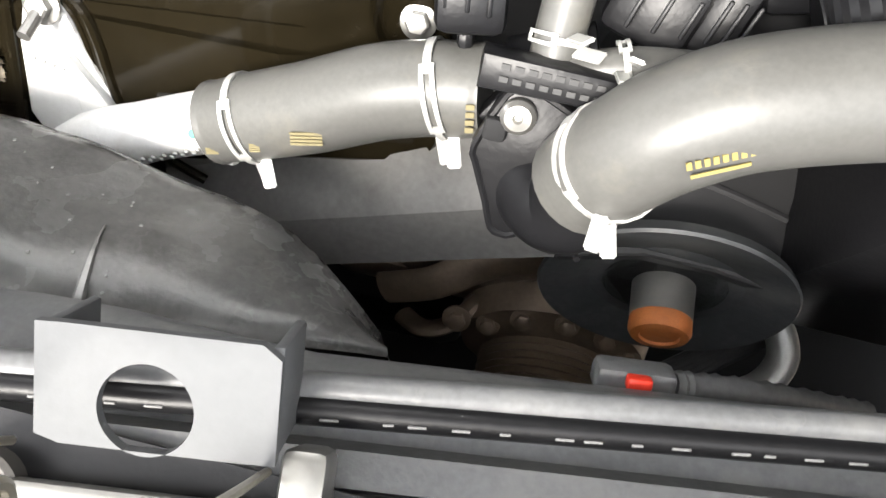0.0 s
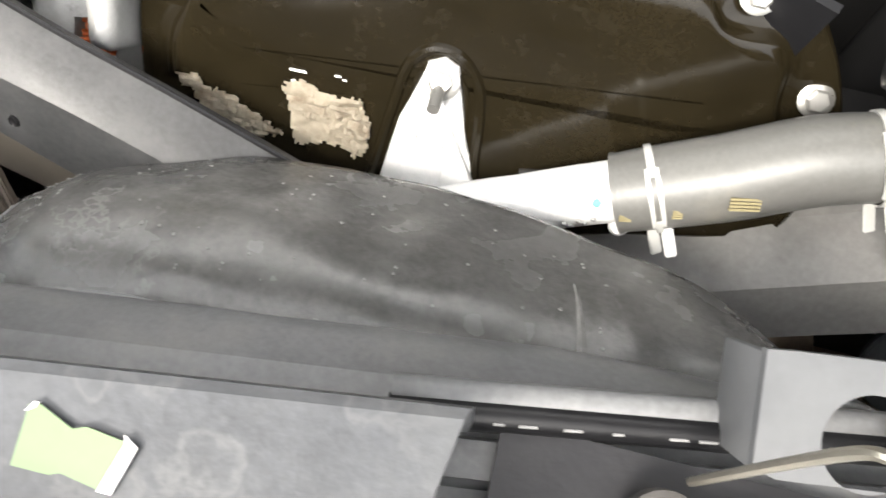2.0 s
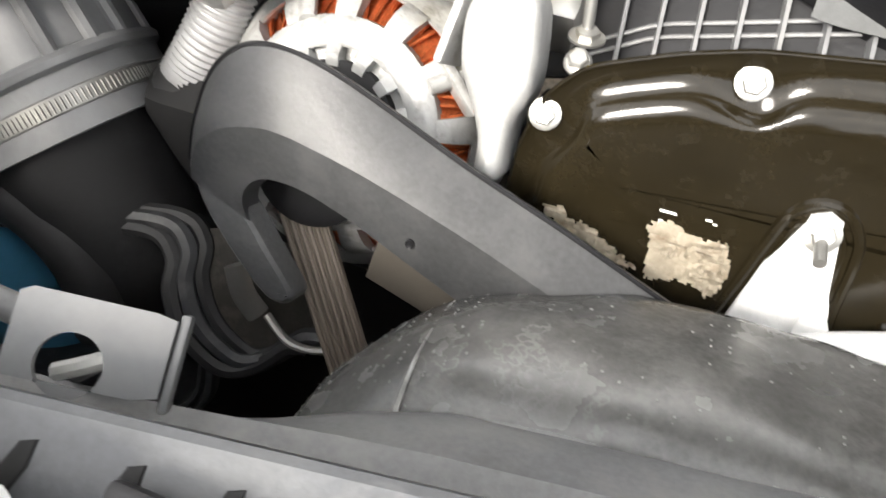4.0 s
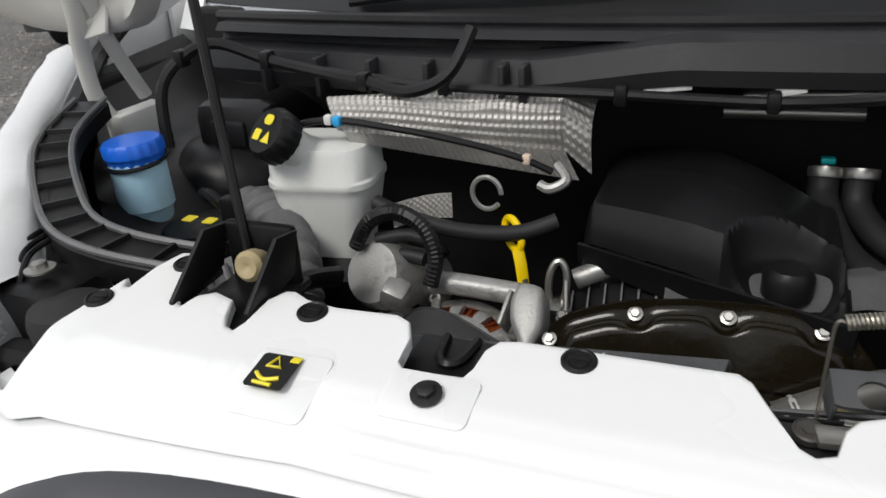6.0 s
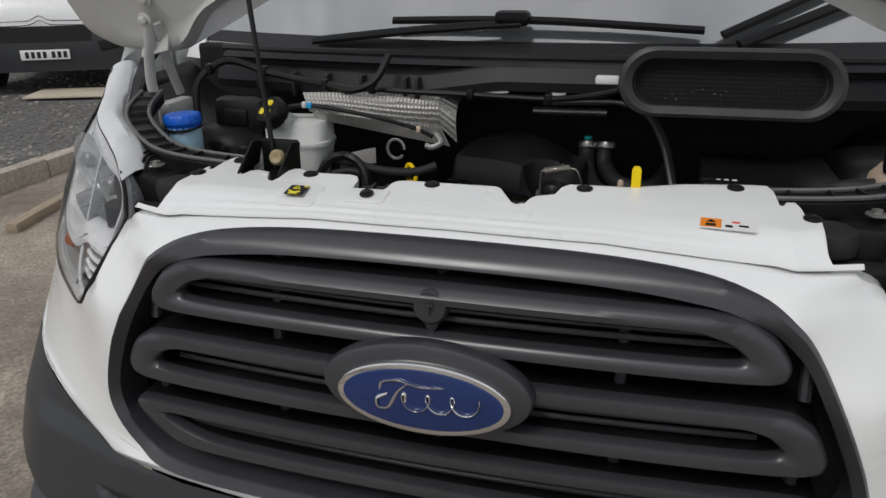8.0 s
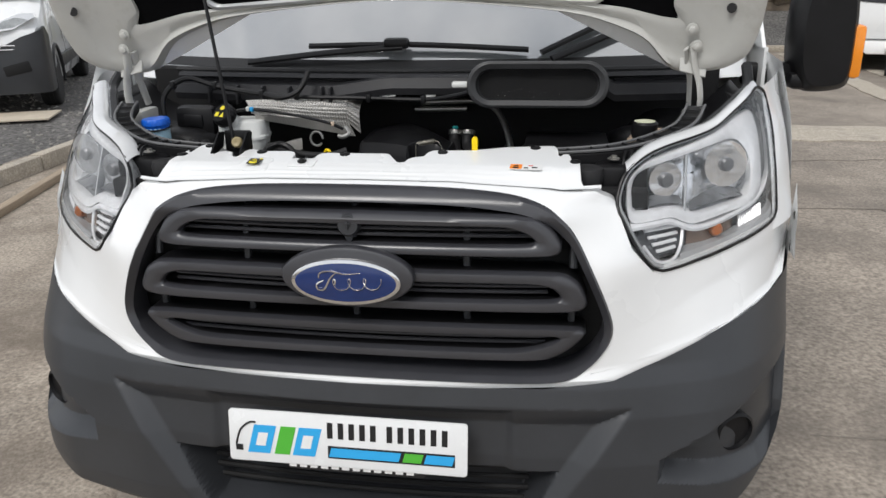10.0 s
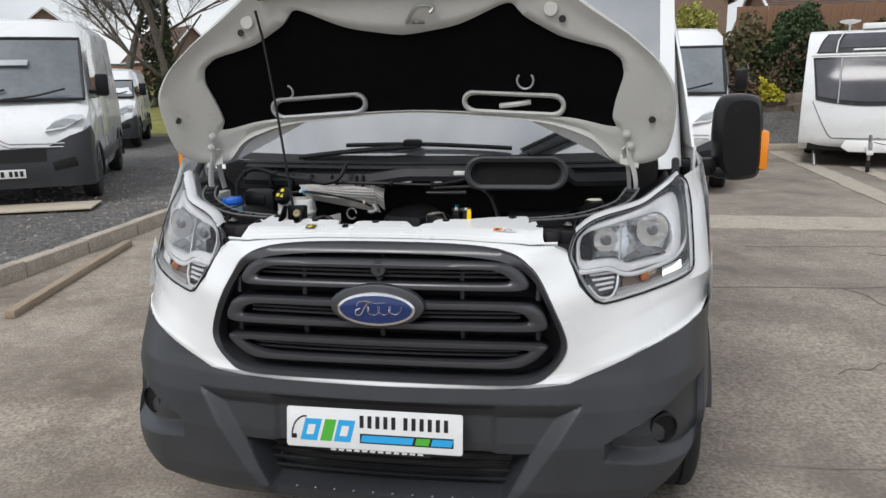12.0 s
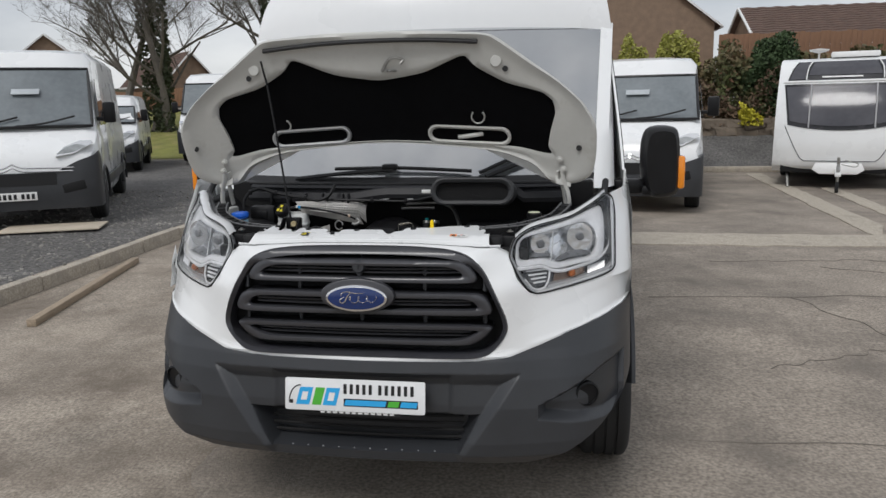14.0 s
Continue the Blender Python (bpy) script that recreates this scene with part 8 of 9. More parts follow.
bm = B()
arm_o = soft(resample([(-0.2785, -0.043), (-0.273, -0.0574), (-0.262, -0.0716), (-0.247, -0.0879), (-0.238, -0.0945), (-0.229, -0.0945), (-0.2235, -0.0893), (-0.225, -0.0829), (-0.2385, -0.0667), (-0.2475, -0.0535), (-0.262, -0.040)], 5), 3)
loft(bm, [[gface(x, v, d) for x, v in shrink(arm_o, i_)] for i_, d in ((0, 0.028), (0, 0.0405), (-0.0008, 0.0435), (-0.0026, 0.0455), (-0.008, 0.0457))], caps=False)
f = bm.faces.new([bm.verts.new(gface(x, v, 0.0457)) for x, v in shrink(arm_o, -0.008)])
bmesh.ops.triangulate(bm, faces=[f])
bmesh.ops.remove_doubles(bm, verts=bm.verts, dist=0.0002)
part("hook_arm", bm, GUARD, guard, sharp=30)
bm = B()
prism(bm, [(-0.185, -0.0481), (-0.19, -0.069), (-0.152, -0.079), (-0.12, -0.085), (-0.118, -0.0683)], 0.004, BF @ pose(0, 0, 0.030), 0.001)
part("tab", bm, mat("brown_grey_dusty_plastic", (0.05, 0.043, 0.034), 0.7, 0, 0.15, 30.0), guard, "brownish dusty tab")
bm = B()
lathe(bm, [(0.0026, 0), (0.002, 0.0014), (0.001, 0.0008), (0, 0.0008)], BF @ pose(-0.166, -0.0425, 0.0455), 14)
tube(bm, [gface(p.x, p.y, 0.0275) for p in OU], 0.0012, 6, 1, smooth=False)
part("edge_bead", bm, BLACK, guard)

belt = thing("drive_belt", "ribbed brown-black drive belt running down", "belt", at=(-0.22, 0.35, 0.95))
BELT_MAT = mat("brown_ribbed_rubber", (0.11, 0.09, 0.072), 0.55, 0, 0.2, 40.0)
b0, b1 = Vector((-0.2475, 0.388, 1.036)), Vector((-0.172, 0.291, 0.945))
bw = Vector((0.84, 0.36, 0.25)).normalized()
bn = (b1 - b0).cross(bw).normalized()
bn = bn if bn.z > 0 else -bn
bm = B()
loft(bm, [[p + bw * a + bn * d for a, d in ((-0.0125, 0), (0.0125, 0), (0.0125, -0.004), (-0.0125, -0.004))] for p in (b0, b1)])
part("backing", bm, BELT_MAT, belt, smooth=False)
for k in range(6):
    bm = B()
    tube(bm, [p + bw * (-0.0104 + 0.00416 * k) + bn * 0.0002 for p in (b0, b1)], 0.0015, 6, smooth=False)
    part("rib", bm, BELT_MAT, belt)
bm = B()
lathe(bm, [(0.03, -0.01), (0.034, -0.008), (0.034, 0.01), (0.03, 0.012), (0.01, 0.012), (0, 0.012)], GF @ pose(-0.235, -0.03, -0.005), 32)
whole("idler_pulley", bm, BLACK, "smooth black idler pulley under the guard", "pulley")
bm = B()
tube(bm, [(-0.255, 0.335, 0.965), (-0.235, 0.325, 0.96), (-0.21, 0.33, 0.965), (-0.205, 0.35, 0.99)], 0.0026, 8)
tube(bm, [(-0.275, 0.35, 0.99), (-0.27, 0.34, 0.975), (-0.262, 0.335, 0.96)], 0.007, 8, flat=0.4)
whole("steel_bracket", bm, STEEL, "bent bright steel bracket below the guard", "bracket")

alt = thing("alternator", "cast aluminium alternator with copper windings", "alternator", at=(-0.234, 0.45, 0.95))
AM = GF @ pose(-0.2375, -0.014, -0.036) @ Matrix.Scale(1.12, 4)
ALT = mat("bright_slotted_casting", (0.33, 0.33, 0.322), 0.42, 0.3, 0.16, 40.0, 0.4, 300, wear=(0.13, 0.125, 0.115), wear_at=0.62, wear_scale=60.0)

bm = B()
lathe(bm, [(0.060, -0.07), (0.074, -0.065), (0.076, -0.05), (0.076, -0.016), (0.0745, -0.010), (0.0712, -0.006), (0.0645, 0.0025), (0.0635, 0.001), (0.064, -0.01), (0.064, -0.05), (0.06, -0.06)], AM, 60)
lathe(bm, [(0.051, 0.006), (0.0512, 0.0145), (0.0475, 0.0175), (0.0395, 0.0185), (0.037, 0.0175), (0.037, 0.012)], AM, 60)
housing = part("housing", bm, ALT, alt, "cast slotted housing", sharp=35)
for r0, h0, r1, h1, count, share, turn in ((0.0655, 0.0015, 0.0505, 0.0145, 13, 0.58, 0.12), (0.038, 0.0165, 0.026, 0.018, 14, 0.55, 0.3)):
    for k in range(count):
        a0 = turn + 2 * math.pi * k / count
        a1 = a0 + 2 * math.pi / count * (1 - share)
        bm = B()
        loft(bm, [[AM @ Vector((r * math.cos(a), r * math.sin(a), h + d)) for r, h, d in ((r0, h0, -0.006), (r0, h0, 0.001), (r0 * 0.6 + r1 * 0.4, h0 * 0.6 + h1 * 0.4, 0.004), (r0 * 0.3 + r1 * 0.7, h0 * 0.3 + h1 * 0.7, 0.003), (r1, h1, 0.001), (r1, h1, -0.006))] for a in span(a0, a1, 4)])
        part("spoke", bm, ALT, housing)
for a in (0.62, 2.05, 3.3):
    bm = B()
    tube(bm, [AM @ Vector((r * math.cos(a), r * math.sin(a), h)) for r, h in ((0.078, -0.055), (0.0785, -0.016), (0.071, -0.003), (0.06, 0.008), (0.05, 0.015))], lambda t: 0.008 - 0.0025 * t, 10, flat=0.8)
    lathe(bm, [(0.006, -0.004), (0.0062, 0.003), (0.0035, 0.0035), (0.003, -0.002), (0, -0.002)], AM @ pose(0.0785 * math.cos(a), 0.0785 * math.sin(a), -0.006), 16)
    part("casting_lug", bm, ALT, housing, "bolt lug of the casting")
bm = B()
rbox(bm, AM @ Vector((0.052, 0.032, 0.008)), (0.006, 0.034, 0.012), 0.002, (42, 0, 62))
part("casting_web", bm, ALT, housing)
bm = B()
lathe(bm, [(0.072, -0.03), (0.069, -0.014), (0.060, -0.004), (0.050, 0.006), (0.046, 0.004), (0.046, -0.02)], AM, 60)
wind = part("copper_winding", bm, COPPER, alt, "copper winding")
random.seed(31)
for k in range(64):
    a = 2 * math.pi * k / 64 + random.uniform(-0.03, 0.03)
    bm = B()
    for q in range(2):
        tw = random.uniform(-0.16, 0.16)
        tube(bm, [AM @ Vector((r * math.cos(a + tw * f + 0.03 * q), r * math.sin(a + tw * f + 0.03 * q), h + random.uniform(0, 0.003))) for r, h, f in ((0.069, -0.016, 0), (0.062, -0.004, 0.3), (0.055, 0.003, 0.7), (0.049, 0.008, 1))], 0.0012, 5, 3)
    part("wire", bm, COPPER, wind)
# rotor and boss blackened so the gap's shade is in their colour
bm = B()
lathe(bm, [(0.044, -0.02), (0.044, 0.008), (0.0, 0.008)], AM, 30)
lathe(bm, [(0.031, 0.012), (0.031, 0.019), (0.024, 0.021), (0.0, 0.021)], AM, 40)
part("rotor", bm, VOID, alt, "rotor and boss coloured as the dark gap")
bm = B()
tube(bm, [(-0.275, 0.483, 1.105), (-0.25, 0.484, 1.108), (-0.175, 0.486, 1.104)], 0.0125, 20)
part("mounting_tube", bm, ALT, alt, "cast mounting tube")
bm = B()
rbox(bm, (-0.181, 0.468, 1.092), (0.005, 0.04, 0.03), 0.002, (40, 0, -10))
part("tube_web", bm, ALT, alt)

leg = thing("engine_mount_leg", "blunt cast aluminium support leg", "bracket", at=(-0.155, 0.45, 0.95))
bm = B()
leg_o = soft(resample([(-0.17, 0.0747), (-0.162, 0.0785), (-0.143, 0.0755), (-0.139, 0.0613), (-0.135, 0.0344), (-0.1415, 0.0153), (-0.139, -0.0124), (-0.153, -0.0124), (-0.154, 0.0061), (-0.161, 0.0195), (-0.171, 0.0358), (-0.1745, 0.057)], 6), 4)
loft(bm, [[GF @ Vector((x, v, d)) for x, v in shrink(leg_o, i_)] for i_, d in ((0, -0.02), (0, 0.012), (0.0012, 0.016), (0.0035, 0.0185), (0.007, 0.0196))], caps=False)
f = bm.faces.new([bm.verts.new(GF @ Vector((x, v, 0.0196))) for x, v in shrink(leg_o, 0.007)])
bmesh.ops.triangulate(bm, faces=[f])
bmesh.ops.remove_doubles(bm, verts=bm.verts, dist=0.0002)
part("leg", bm, mat("smooth_pale_casting", (0.3, 0.3, 0.292), 0.45, 0.35, 0.14, 40.0, 0.3, 320, wear=(0.23, 0.225, 0.215), wear_at=0.62, wear_scale=50.0), leg, "smooth cast leg", sharp=50)
bm = B()
tube(bm, [Vector((-0.142, 0.525, 1.10)) + Vector((0.35, 0.05, 0)).normalized() * 0.010 * math.cos(a) + Vector((0, 0.3, 1)).normalized() * 0.026 * math.sin(a) for a in span(0, 6.2, 18)], 0.0042, 8, 3, closed=True)
rbox(bm, (-0.14, 0.51, 1.07), (0.02, 0.03, 0.03), 0.006)
part("lifting_eye", bm, STEEL, leg, "grey steel lifting eye")
bm = B()
for y0 in (0.56, 0.6):
    rod(bm, (-0.13, y0, 1.09), (-0.06, y0 + 0.02, 1.12), 0.012)
part("pipe_stub", bm, ALU, leg)
bm = B()
rod(bm, (-0.122, 0.479, 1.09), (-0.126, 0.496, 1.122), 0.0028)
hexbolt(bm, (-0.122, 0.479, 1.092), (0, 0.3, 0.9), 0.006, 0.005, 1.5)
whole("manifold_stud", bm, STEEL, "plated stud and nut beside the cover", "bolt")
bm = B()
hexbolt(bm, (-0.121, 0.458, 1.098), (0, -0.3, 0.9), 0.005, 0.008, 1.3)
whole("rim_bolt", bm, STEEL, "plated bolt at the cover rim", "bolt")
# ribbed manifold cover behind the timing cover
rm = thing("ribbed_manifold", "black ribbed plastic manifold", "manifold", at=(0, 0.52, 1.05))
bm = B()
rib_at = lambda x, v: Vector((x - 0.004 * v, 0.5 + 0.04 * v, 1.0925 + 0.375 * x + 0.02 * v))
sheet(bm, lambda u, v: rib_at(-0.15 + 0.2 * u, v) - Vector((0, 0, 0.007)), span(0, 1, 20), span(0, 1.6, 6), 0.004)
part("wall", bm, BLACK, rm)
for k in range(9):
    bm = B()
    x = -0.1265 + 0.0185 * k
    loft(bm, [[rib_at(x, v) + Vector((dx, 0, dz)) for dx, dz in ((-0.0014, -0.008), (-0.001, 0), (0.001, 0), (0.0014, -0.008))] for v in (0.0, 0.5, 1.0, 1.5)])
    part("rib", bm, BLACK_DUSTY, rm, sharp=20)
bm = B()
for w in (0.45, 0.6):
    tube(bm, [rib_at(x, w - 0.25 * max(-0.09 - x, 0) / 0.04) - Vector((0, 0, 0.005)) for x in span(-0.125, 0.02, 14)], 0.0012, 6, 2)
part("moulding_line", bm, BLACK_DUSTY, rm)
bm = B()
sheet(bm, lambda u, v: Vector((-0.028 + 0.2 * u, 0.515 - 0.012 * math.sin(3.1 * u) + 0.05 * v, 1.102 + 0.02 * v + 0.018 * u + 0.012 * math.sin(3.1 * v) + 0.004 * noise.noise((u * 6, v * 3, 1)))), span(0, 1, 30), span(0, 1, 10), 0.006)
part("torn_foam", bm, mat("grey_torn_foam", (0.07, 0.072, 0.072), 0.9, 0, 0.25, 30.0, 0.4, 200), rm, "torn grey foam pad")

# ribbed air pipe and resonator at the far side
duct = thing("air_duct", "ribbed grey-black air duct with a steel band", "air duct", at=(-0.42, 0.42, 0.85))
P0, P1 = Vector((-0.505, 0.468, 1.065)), Vector((-0.402, 0.385, 0.95))
DMm = aim(P0, P1) @ pose(0, 0, 0, 0, 0, 20)
BELLOWS = mat("dusty_rubber", (0.026, 0.027, 0.029), 0.5, 0, 0.3, 30.0, 0.1, 200, wear=(0.07, 0.07, 0.07), wear_at=0.6, wear_scale=40.0)
DUCT = mat("grey_rubber_duct", (0.125, 0.127, 0.13), 0.42, 0, 0.2, 20.0, 0.1, 260, wear=(0.13, 0.13, 0.13), wear_at=0.62, wear_scale=24.0)
bm = B()
dsec = rrect(2, 2, 0.75, 6)
loft(bm, [[DMm @ Vector((x * r * 1.03, y * r * 0.98, h)) for x, y in dsec] for r, h in ((0.05, -0.04), (0.0585, 0.0), (0.0605, 0.05), (0.0625, 0.09), (0.064, 0.10), (0.066, 0.106), (0.066, 0.14))])
d_ = part("pipe", bm, DUCT, duct, "squared rubber duct", sharp=60)
for h, r in ((-0.005, 0.0585), (0.048, 0.0605), (0.1, 0.064)):
    bm = B()
    tube(bm, [DMm @ Vector((x * r * 1.05, y * r * 1.0, h)) for x, y in dsec], 0.0052, 8, 2, closed=True)
    part("rib", bm, DUCT, d_)
for k in range(12):
    bm = B()
    x, y = dsec[int(k * len(dsec) / 12)]
    tube(bm, [DMm @ Vector((x * r * 1.05, y * r, h)) for r, h in ((0.0575, -0.03), (0.0585, 0.0), (0.0605, 0.05), (0.063, 0.1))], 0.0048, 8)
    part("rib", bm, DUCT, d_)
bm = B()
loft(bm, [[DMm @ Vector((x * r * 1.03, y * r * 0.98, h)) for x, y in dsec] for r, h in ((0.0655, 0.1155), (0.0675, 0.1165), (0.0675, 0.1265), (0.0655, 0.1275))], caps=False)
ring_pts = evenly([(x * 0.0675 * 1.03, y * 0.0675 * 0.98) for x, y in dsec] + [(dsec[0][0] * 0.0675 * 1.03, dsec[0][1] * 0.0675 * 0.98)], 150)
for x, y in ring_pts:
    rod(bm, DMm @ Vector((x, y, 0.1185)), DMm @ Vector((x * 1.003, y * 1.003, 0.1255)), 0.0007, None, 5)
part("band_clip", bm, mat("dull_clamp_steel", (0.17, 0.168, 0.16), 0.4, 0.7, 0.2, 60.0), duct, "toothed steel band clip")
bm = B()
rod(bm, DMm @ Vector((-0.04, -0.07, 0.125)), DMm @ Vector((-0.052, -0.066, 0.125)), 0.006, None, 12)
part("clip_screw", bm, STEEL, duct)
bm = B()
o = rrect(0.17, 0.15, 0.03, 6)
M = Matrix.Translation((-0.41, 0.33, 0.87)) @ pose(0, 0, 0, 40, 0, 8)
loft(bm, [[M @ Vector((x * f, y * f, z)) for x, y in o] for f, z in ((0.9, -0.35), (0.95, -0.02), (1.03, -0.008), (1.04, 0.0), (1.04, 0.008), (1.0, 0.011), (0.97, 0.006), (0.95, 0.010), (0.92, 0.010), (0.9, 0.0), (0.88, -0.05), (0.86, -0.09))])
part("resonator", bm, BELLOWS, duct, "black rubber resonator box", sharp=40)
bm = B()
tube(bm, [DMm @ Vector((0, 0, 0.12)), (-0.402, 0.375, 0.9), (-0.405, 0.37, 0.84)], lambda t: 0.062 - 0.016 * t, 20)
part("neck", bm, RUBBER, duct, "black rubber neck below the clip")
SS = [(-0.5, 0.334, 0.96), (-0.453, 0.344, 0.96), (-0.402, 0.358, 0.96), (-0.35, 0.373, 0.955), (-0.328, 0.363, 0.95), (-0.324, 0.344, 0.94), (-0.311, 0.326, 0.925), (-0.291, 0.317, 0.91), (-0.277, 0.318, 0.905), (-0.26, 0.328, 0.908), (-0.244, 0.341, 0.92), (-0.233, 0.344, 0.921)]
for off, r in (((0, 0, 0), 0.0063), ((0.0075, 0.0075, -0.001), 0.0055), ((-0.008, -0.008, -0.003), 0.006)):
    bm = B()
    tube(bm, [Vector(p) + Vector(off) for p in SS], r, 8)
    part("edge_seal", bm, BELLOWS if r > 0.006 else RUBBER, duct, "curving rubber edge seal")
bm = B()
web_o = [(-0.326, 0.378, 0.95), (-0.318, 0.355, 0.94), (-0.308, 0.335, 0.925), (-0.288, 0.325, 0.912), (-0.265, 0.331, 0.91), (-0.24, 0.347, 0.92)]
web_i = [(-0.3, 0.385, 0.96), (-0.295, 0.37, 0.952), (-0.285, 0.36, 0.945), (-0.27, 0.355, 0.94), (-0.255, 0.36, 0.94), (-0.235, 0.365, 0.94)]
loft(bm, [[Vector(p) for p in q] for q in (spline(web_o, 4), spline(web_i, 4))], closed=False)
bmesh.ops.solidify(bm, geom=bm.faces[:], thickness=0.002)
part("dirty_web", bm, mat("dirty_brown_plastic", (0.06, 0.055, 0.048), 0.6, 0, 0.4, 40.0, wear=(0.13, 0.12, 0.1), wear_at=0.6, wear_scale=50.0), duct, "dirty web inside the seal")
bm = B()
tube(bm, [(-0.52, 0.345, 0.985), (-0.47, 0.35, 0.98), (-0.43, 0.35, 0.965), (-0.40, 0.335, 0.93), (-0.395, 0.31, 0.88)], 0.019, 14)
part("side_pipe", bm, RUBBER, duct, "black pipe beside the box")
bm = B()
tube(bm, [(-0.345, 0.44, 1.02), (-0.33, 0.46, 1.045), (-0.315, 0.49, 1.075), (-0.29, 0.53, 1.10)], lambda t: 0.0163 + 0.0009 * math.sin(t * 190), 14, 40)
bh = whole("breather_hose", bm, mat("silver_sleeve", (0.33, 0.33, 0.33), 0.55, 0.4, 0.1, 40.0, 0.3, 300), "silvery ribbed breather hose", "hose")
bm = B()
lathe(bm, [(0.019, -0.01), (0.02, 0.0), (0.019, 0.01)], aim((-0.348, 0.436, 1.012), (-0.33, 0.46, 1.045)), 20)
part("cuff", bm, RUBBER, bh)
bm = B()
tube(bm, [(-0.30, 0.50, 1.09), (-0.295, 0.515, 1.11), (-0.28, 0.54, 1.12)], lambda t: 0.008 + 0.001 * (math.sin(t * 120) > 0), 10, 16)
tube(bm, [(-0.325, 0.47, 1.04), (-0.315, 0.485, 1.06), (-0.30, 0.50, 1.085)], 0.012, 10)
whole("loom_sleeve", bm, BLACK, "black ribbed loom sleeve by the alternator", "cable")
bm = B()
lathe(bm, [(0.07, 0.6), (0.075, 0.65), (0.075, 0.93), (0.06, 0.97), (0.03, 0.98), (0, 0.98)], Matrix.Translation((-0.535, 0.33, 0)), 28)
whole("blue_tank", bm, mat("blue_fluid_tank", (0.06, 0.22, 0.36), 0.35, 0, 0.1, 10.0), "translucent blue fluid tank", "tank")
# ---- round the yard ----
ORIGIN = Vector((0, 0, 0))


def panel_van(name, label, m, w, h, length, nose_len, bonnet_z, screen, trim_front, plate_bar, group=""):
    """A parked panel van, built facing -y at the origin, then moved by m: body, glass, bumper, lamps, wheels, mirrors."""
    v = thing(name, label, "van", group)
    hw = w / 2

    def part2(nm, bm, mt, up=None, lab="", sharp=40):
        return part(nm, bm, mt, up or v, lab, sharp=sharp)

    # side profile as half widths and heights along the length
    st = [(0.0, 0.80, 0.28, bonnet_z - 0.30), (0.06, 0.93, 0.26, bonnet_z - 0.12), (0.2, 0.985, 0.26, bonnet_z), (nose_len, 1.0, 0.26, bonnet_z + 0.22), (nose_len + 0.12, 0.985, 0.26, bonnet_z + 0.38), (nose_len + 0.7, 0.93, 0.26, h - 0.30), (nose_len + 0.95, 0.93, 0.26, h - 0.06), (nose_len + 1.4, 0.94, 0.26, h), (length - 0.1, 0.94, 0.26, h), (length, 0.9, 0.3, h - 0.08)]
    loops = []
    for y, k, z0, z1 in st:
        a = hw * k
        n = 0.12 if z1 > 1.6 else 0.08
        loops.append([Vector(p) for p in ((-a * 0.97, y, z0), (-hw * min(k + 0.04, 1), y, z0 + 0.25), (-hw * min(k + 0.04, 1), y, min(z1 - 0.25, 1.15)), (-a * (0.97 if z1 < 1.6 else 0.93), y, z1 - n), (-a * 0.82, y, z1 - 0.01), (-a * 0.4, y, z1 + 0.02), (a * 0.4, y, z1 + 0.02), (a * 0.82, y, z1 - 0.01), (a * (0.97 if z1 < 1.6 else 0.93), y, z1 - n), (hw * min(k + 0.04, 1), y, min(z1 - 0.25, 1.15)), (hw * min(k + 0.04, 1), y, z0 + 0.25), (a * 0.97, y, z0))])
    body = part2("body", loft(B(), loops), WHITE, None, "white painted body", 35)
    y0, z0 = nose_len - 0.07, bonnet_z + 0.24
    y1, z1 = nose_len + 0.62, h - 0.30
    bm = B()
    sheet(bm, lambda a, b: Vector((a * hw * (0.93 - 0.06 * b), y0 + (y1 - y0) * b - 0.07 + 0.12 * a * a, z0 + (z1 - z0) * b)), span(-1, 1, 14), span(0, 1, 8), 0.012)
    part2("windscreen", bm, mat("far_windscreen", (0.17, 0.19, 0.2), 0.06, 0, 0.3, 1.5, coat=0.6), None, "grey reflecting windscreen")
    bm = B()
    rbox(bm, (hw * screen, y0 + 0.30, (z0 + z1) / 2 + 0.08), (0.36, 0.012, 0.12), 0.004, (-52, 0, 0))
    part2("price_card", bm, mat("pale_card", (0.42, 0.45, 0.47), 0.6, 0, 0.15, 9.0), None, "pale card behind the glass")
    bm = B()
    for s in (-1, 1):
        tube(bm, [(s * 0.36 - 0.36, y0 - 0.075, z0 + 0.015), (s * 0.36, y0 - 0.06, z0 + 0.05), (s * 0.36 + 0.38, y0 - 0.0, z0 + 0.14)], 0.014, 6)
    part2("wiper", bm, INK_BLACK)
    bm = B()
    loop = [(a, 0.0) for a in span(-1, 1, 12)] + [(1, b) for b in span(0.1, 0.9, 6)] + [(a, 1.0) for a in span(1, -1, 12)] + [(-1, b) for b in span(0.9, 0.1, 6)]
    tube(bm, [(a * hw * (0.93 - 0.06 * b), y0 + (y1 - y0) * b - 0.076 + 0.12 * a * a, z0 + (z1 - z0) * b) for a, b in loop], 0.022, 6, 1, closed=True)
    part2("screen_seal", bm, INK_BLACK, None, "black windscreen border")
    bm = B()

    def bumper_at(a, b):
        s, q = (1 if a > 0 else -1), abs(a)
        if q < 0.8:
            x, y = q * hw, -0.07 + 0.02 * q * q
        elif q < 1.0:
            k = (q - 0.8) / 0.2 * math.pi / 2
            x, y = hw * 0.8 + (hw * 0.2 + 0.02) * math.sin(k), 0.1 - 0.157 * math.cos(k)
        else:
            x, y = hw + 0.02, 0.1 + (q - 1.0)
        return Vector((s * x, y - 0.02 * math.sin(3.1 * b) * (q < 1), 0.27 + b * (trim_front + 0.5 * min(max(q - 0.5, 0), 0.5) - 0.5 * max(q - 1.1, 0))))

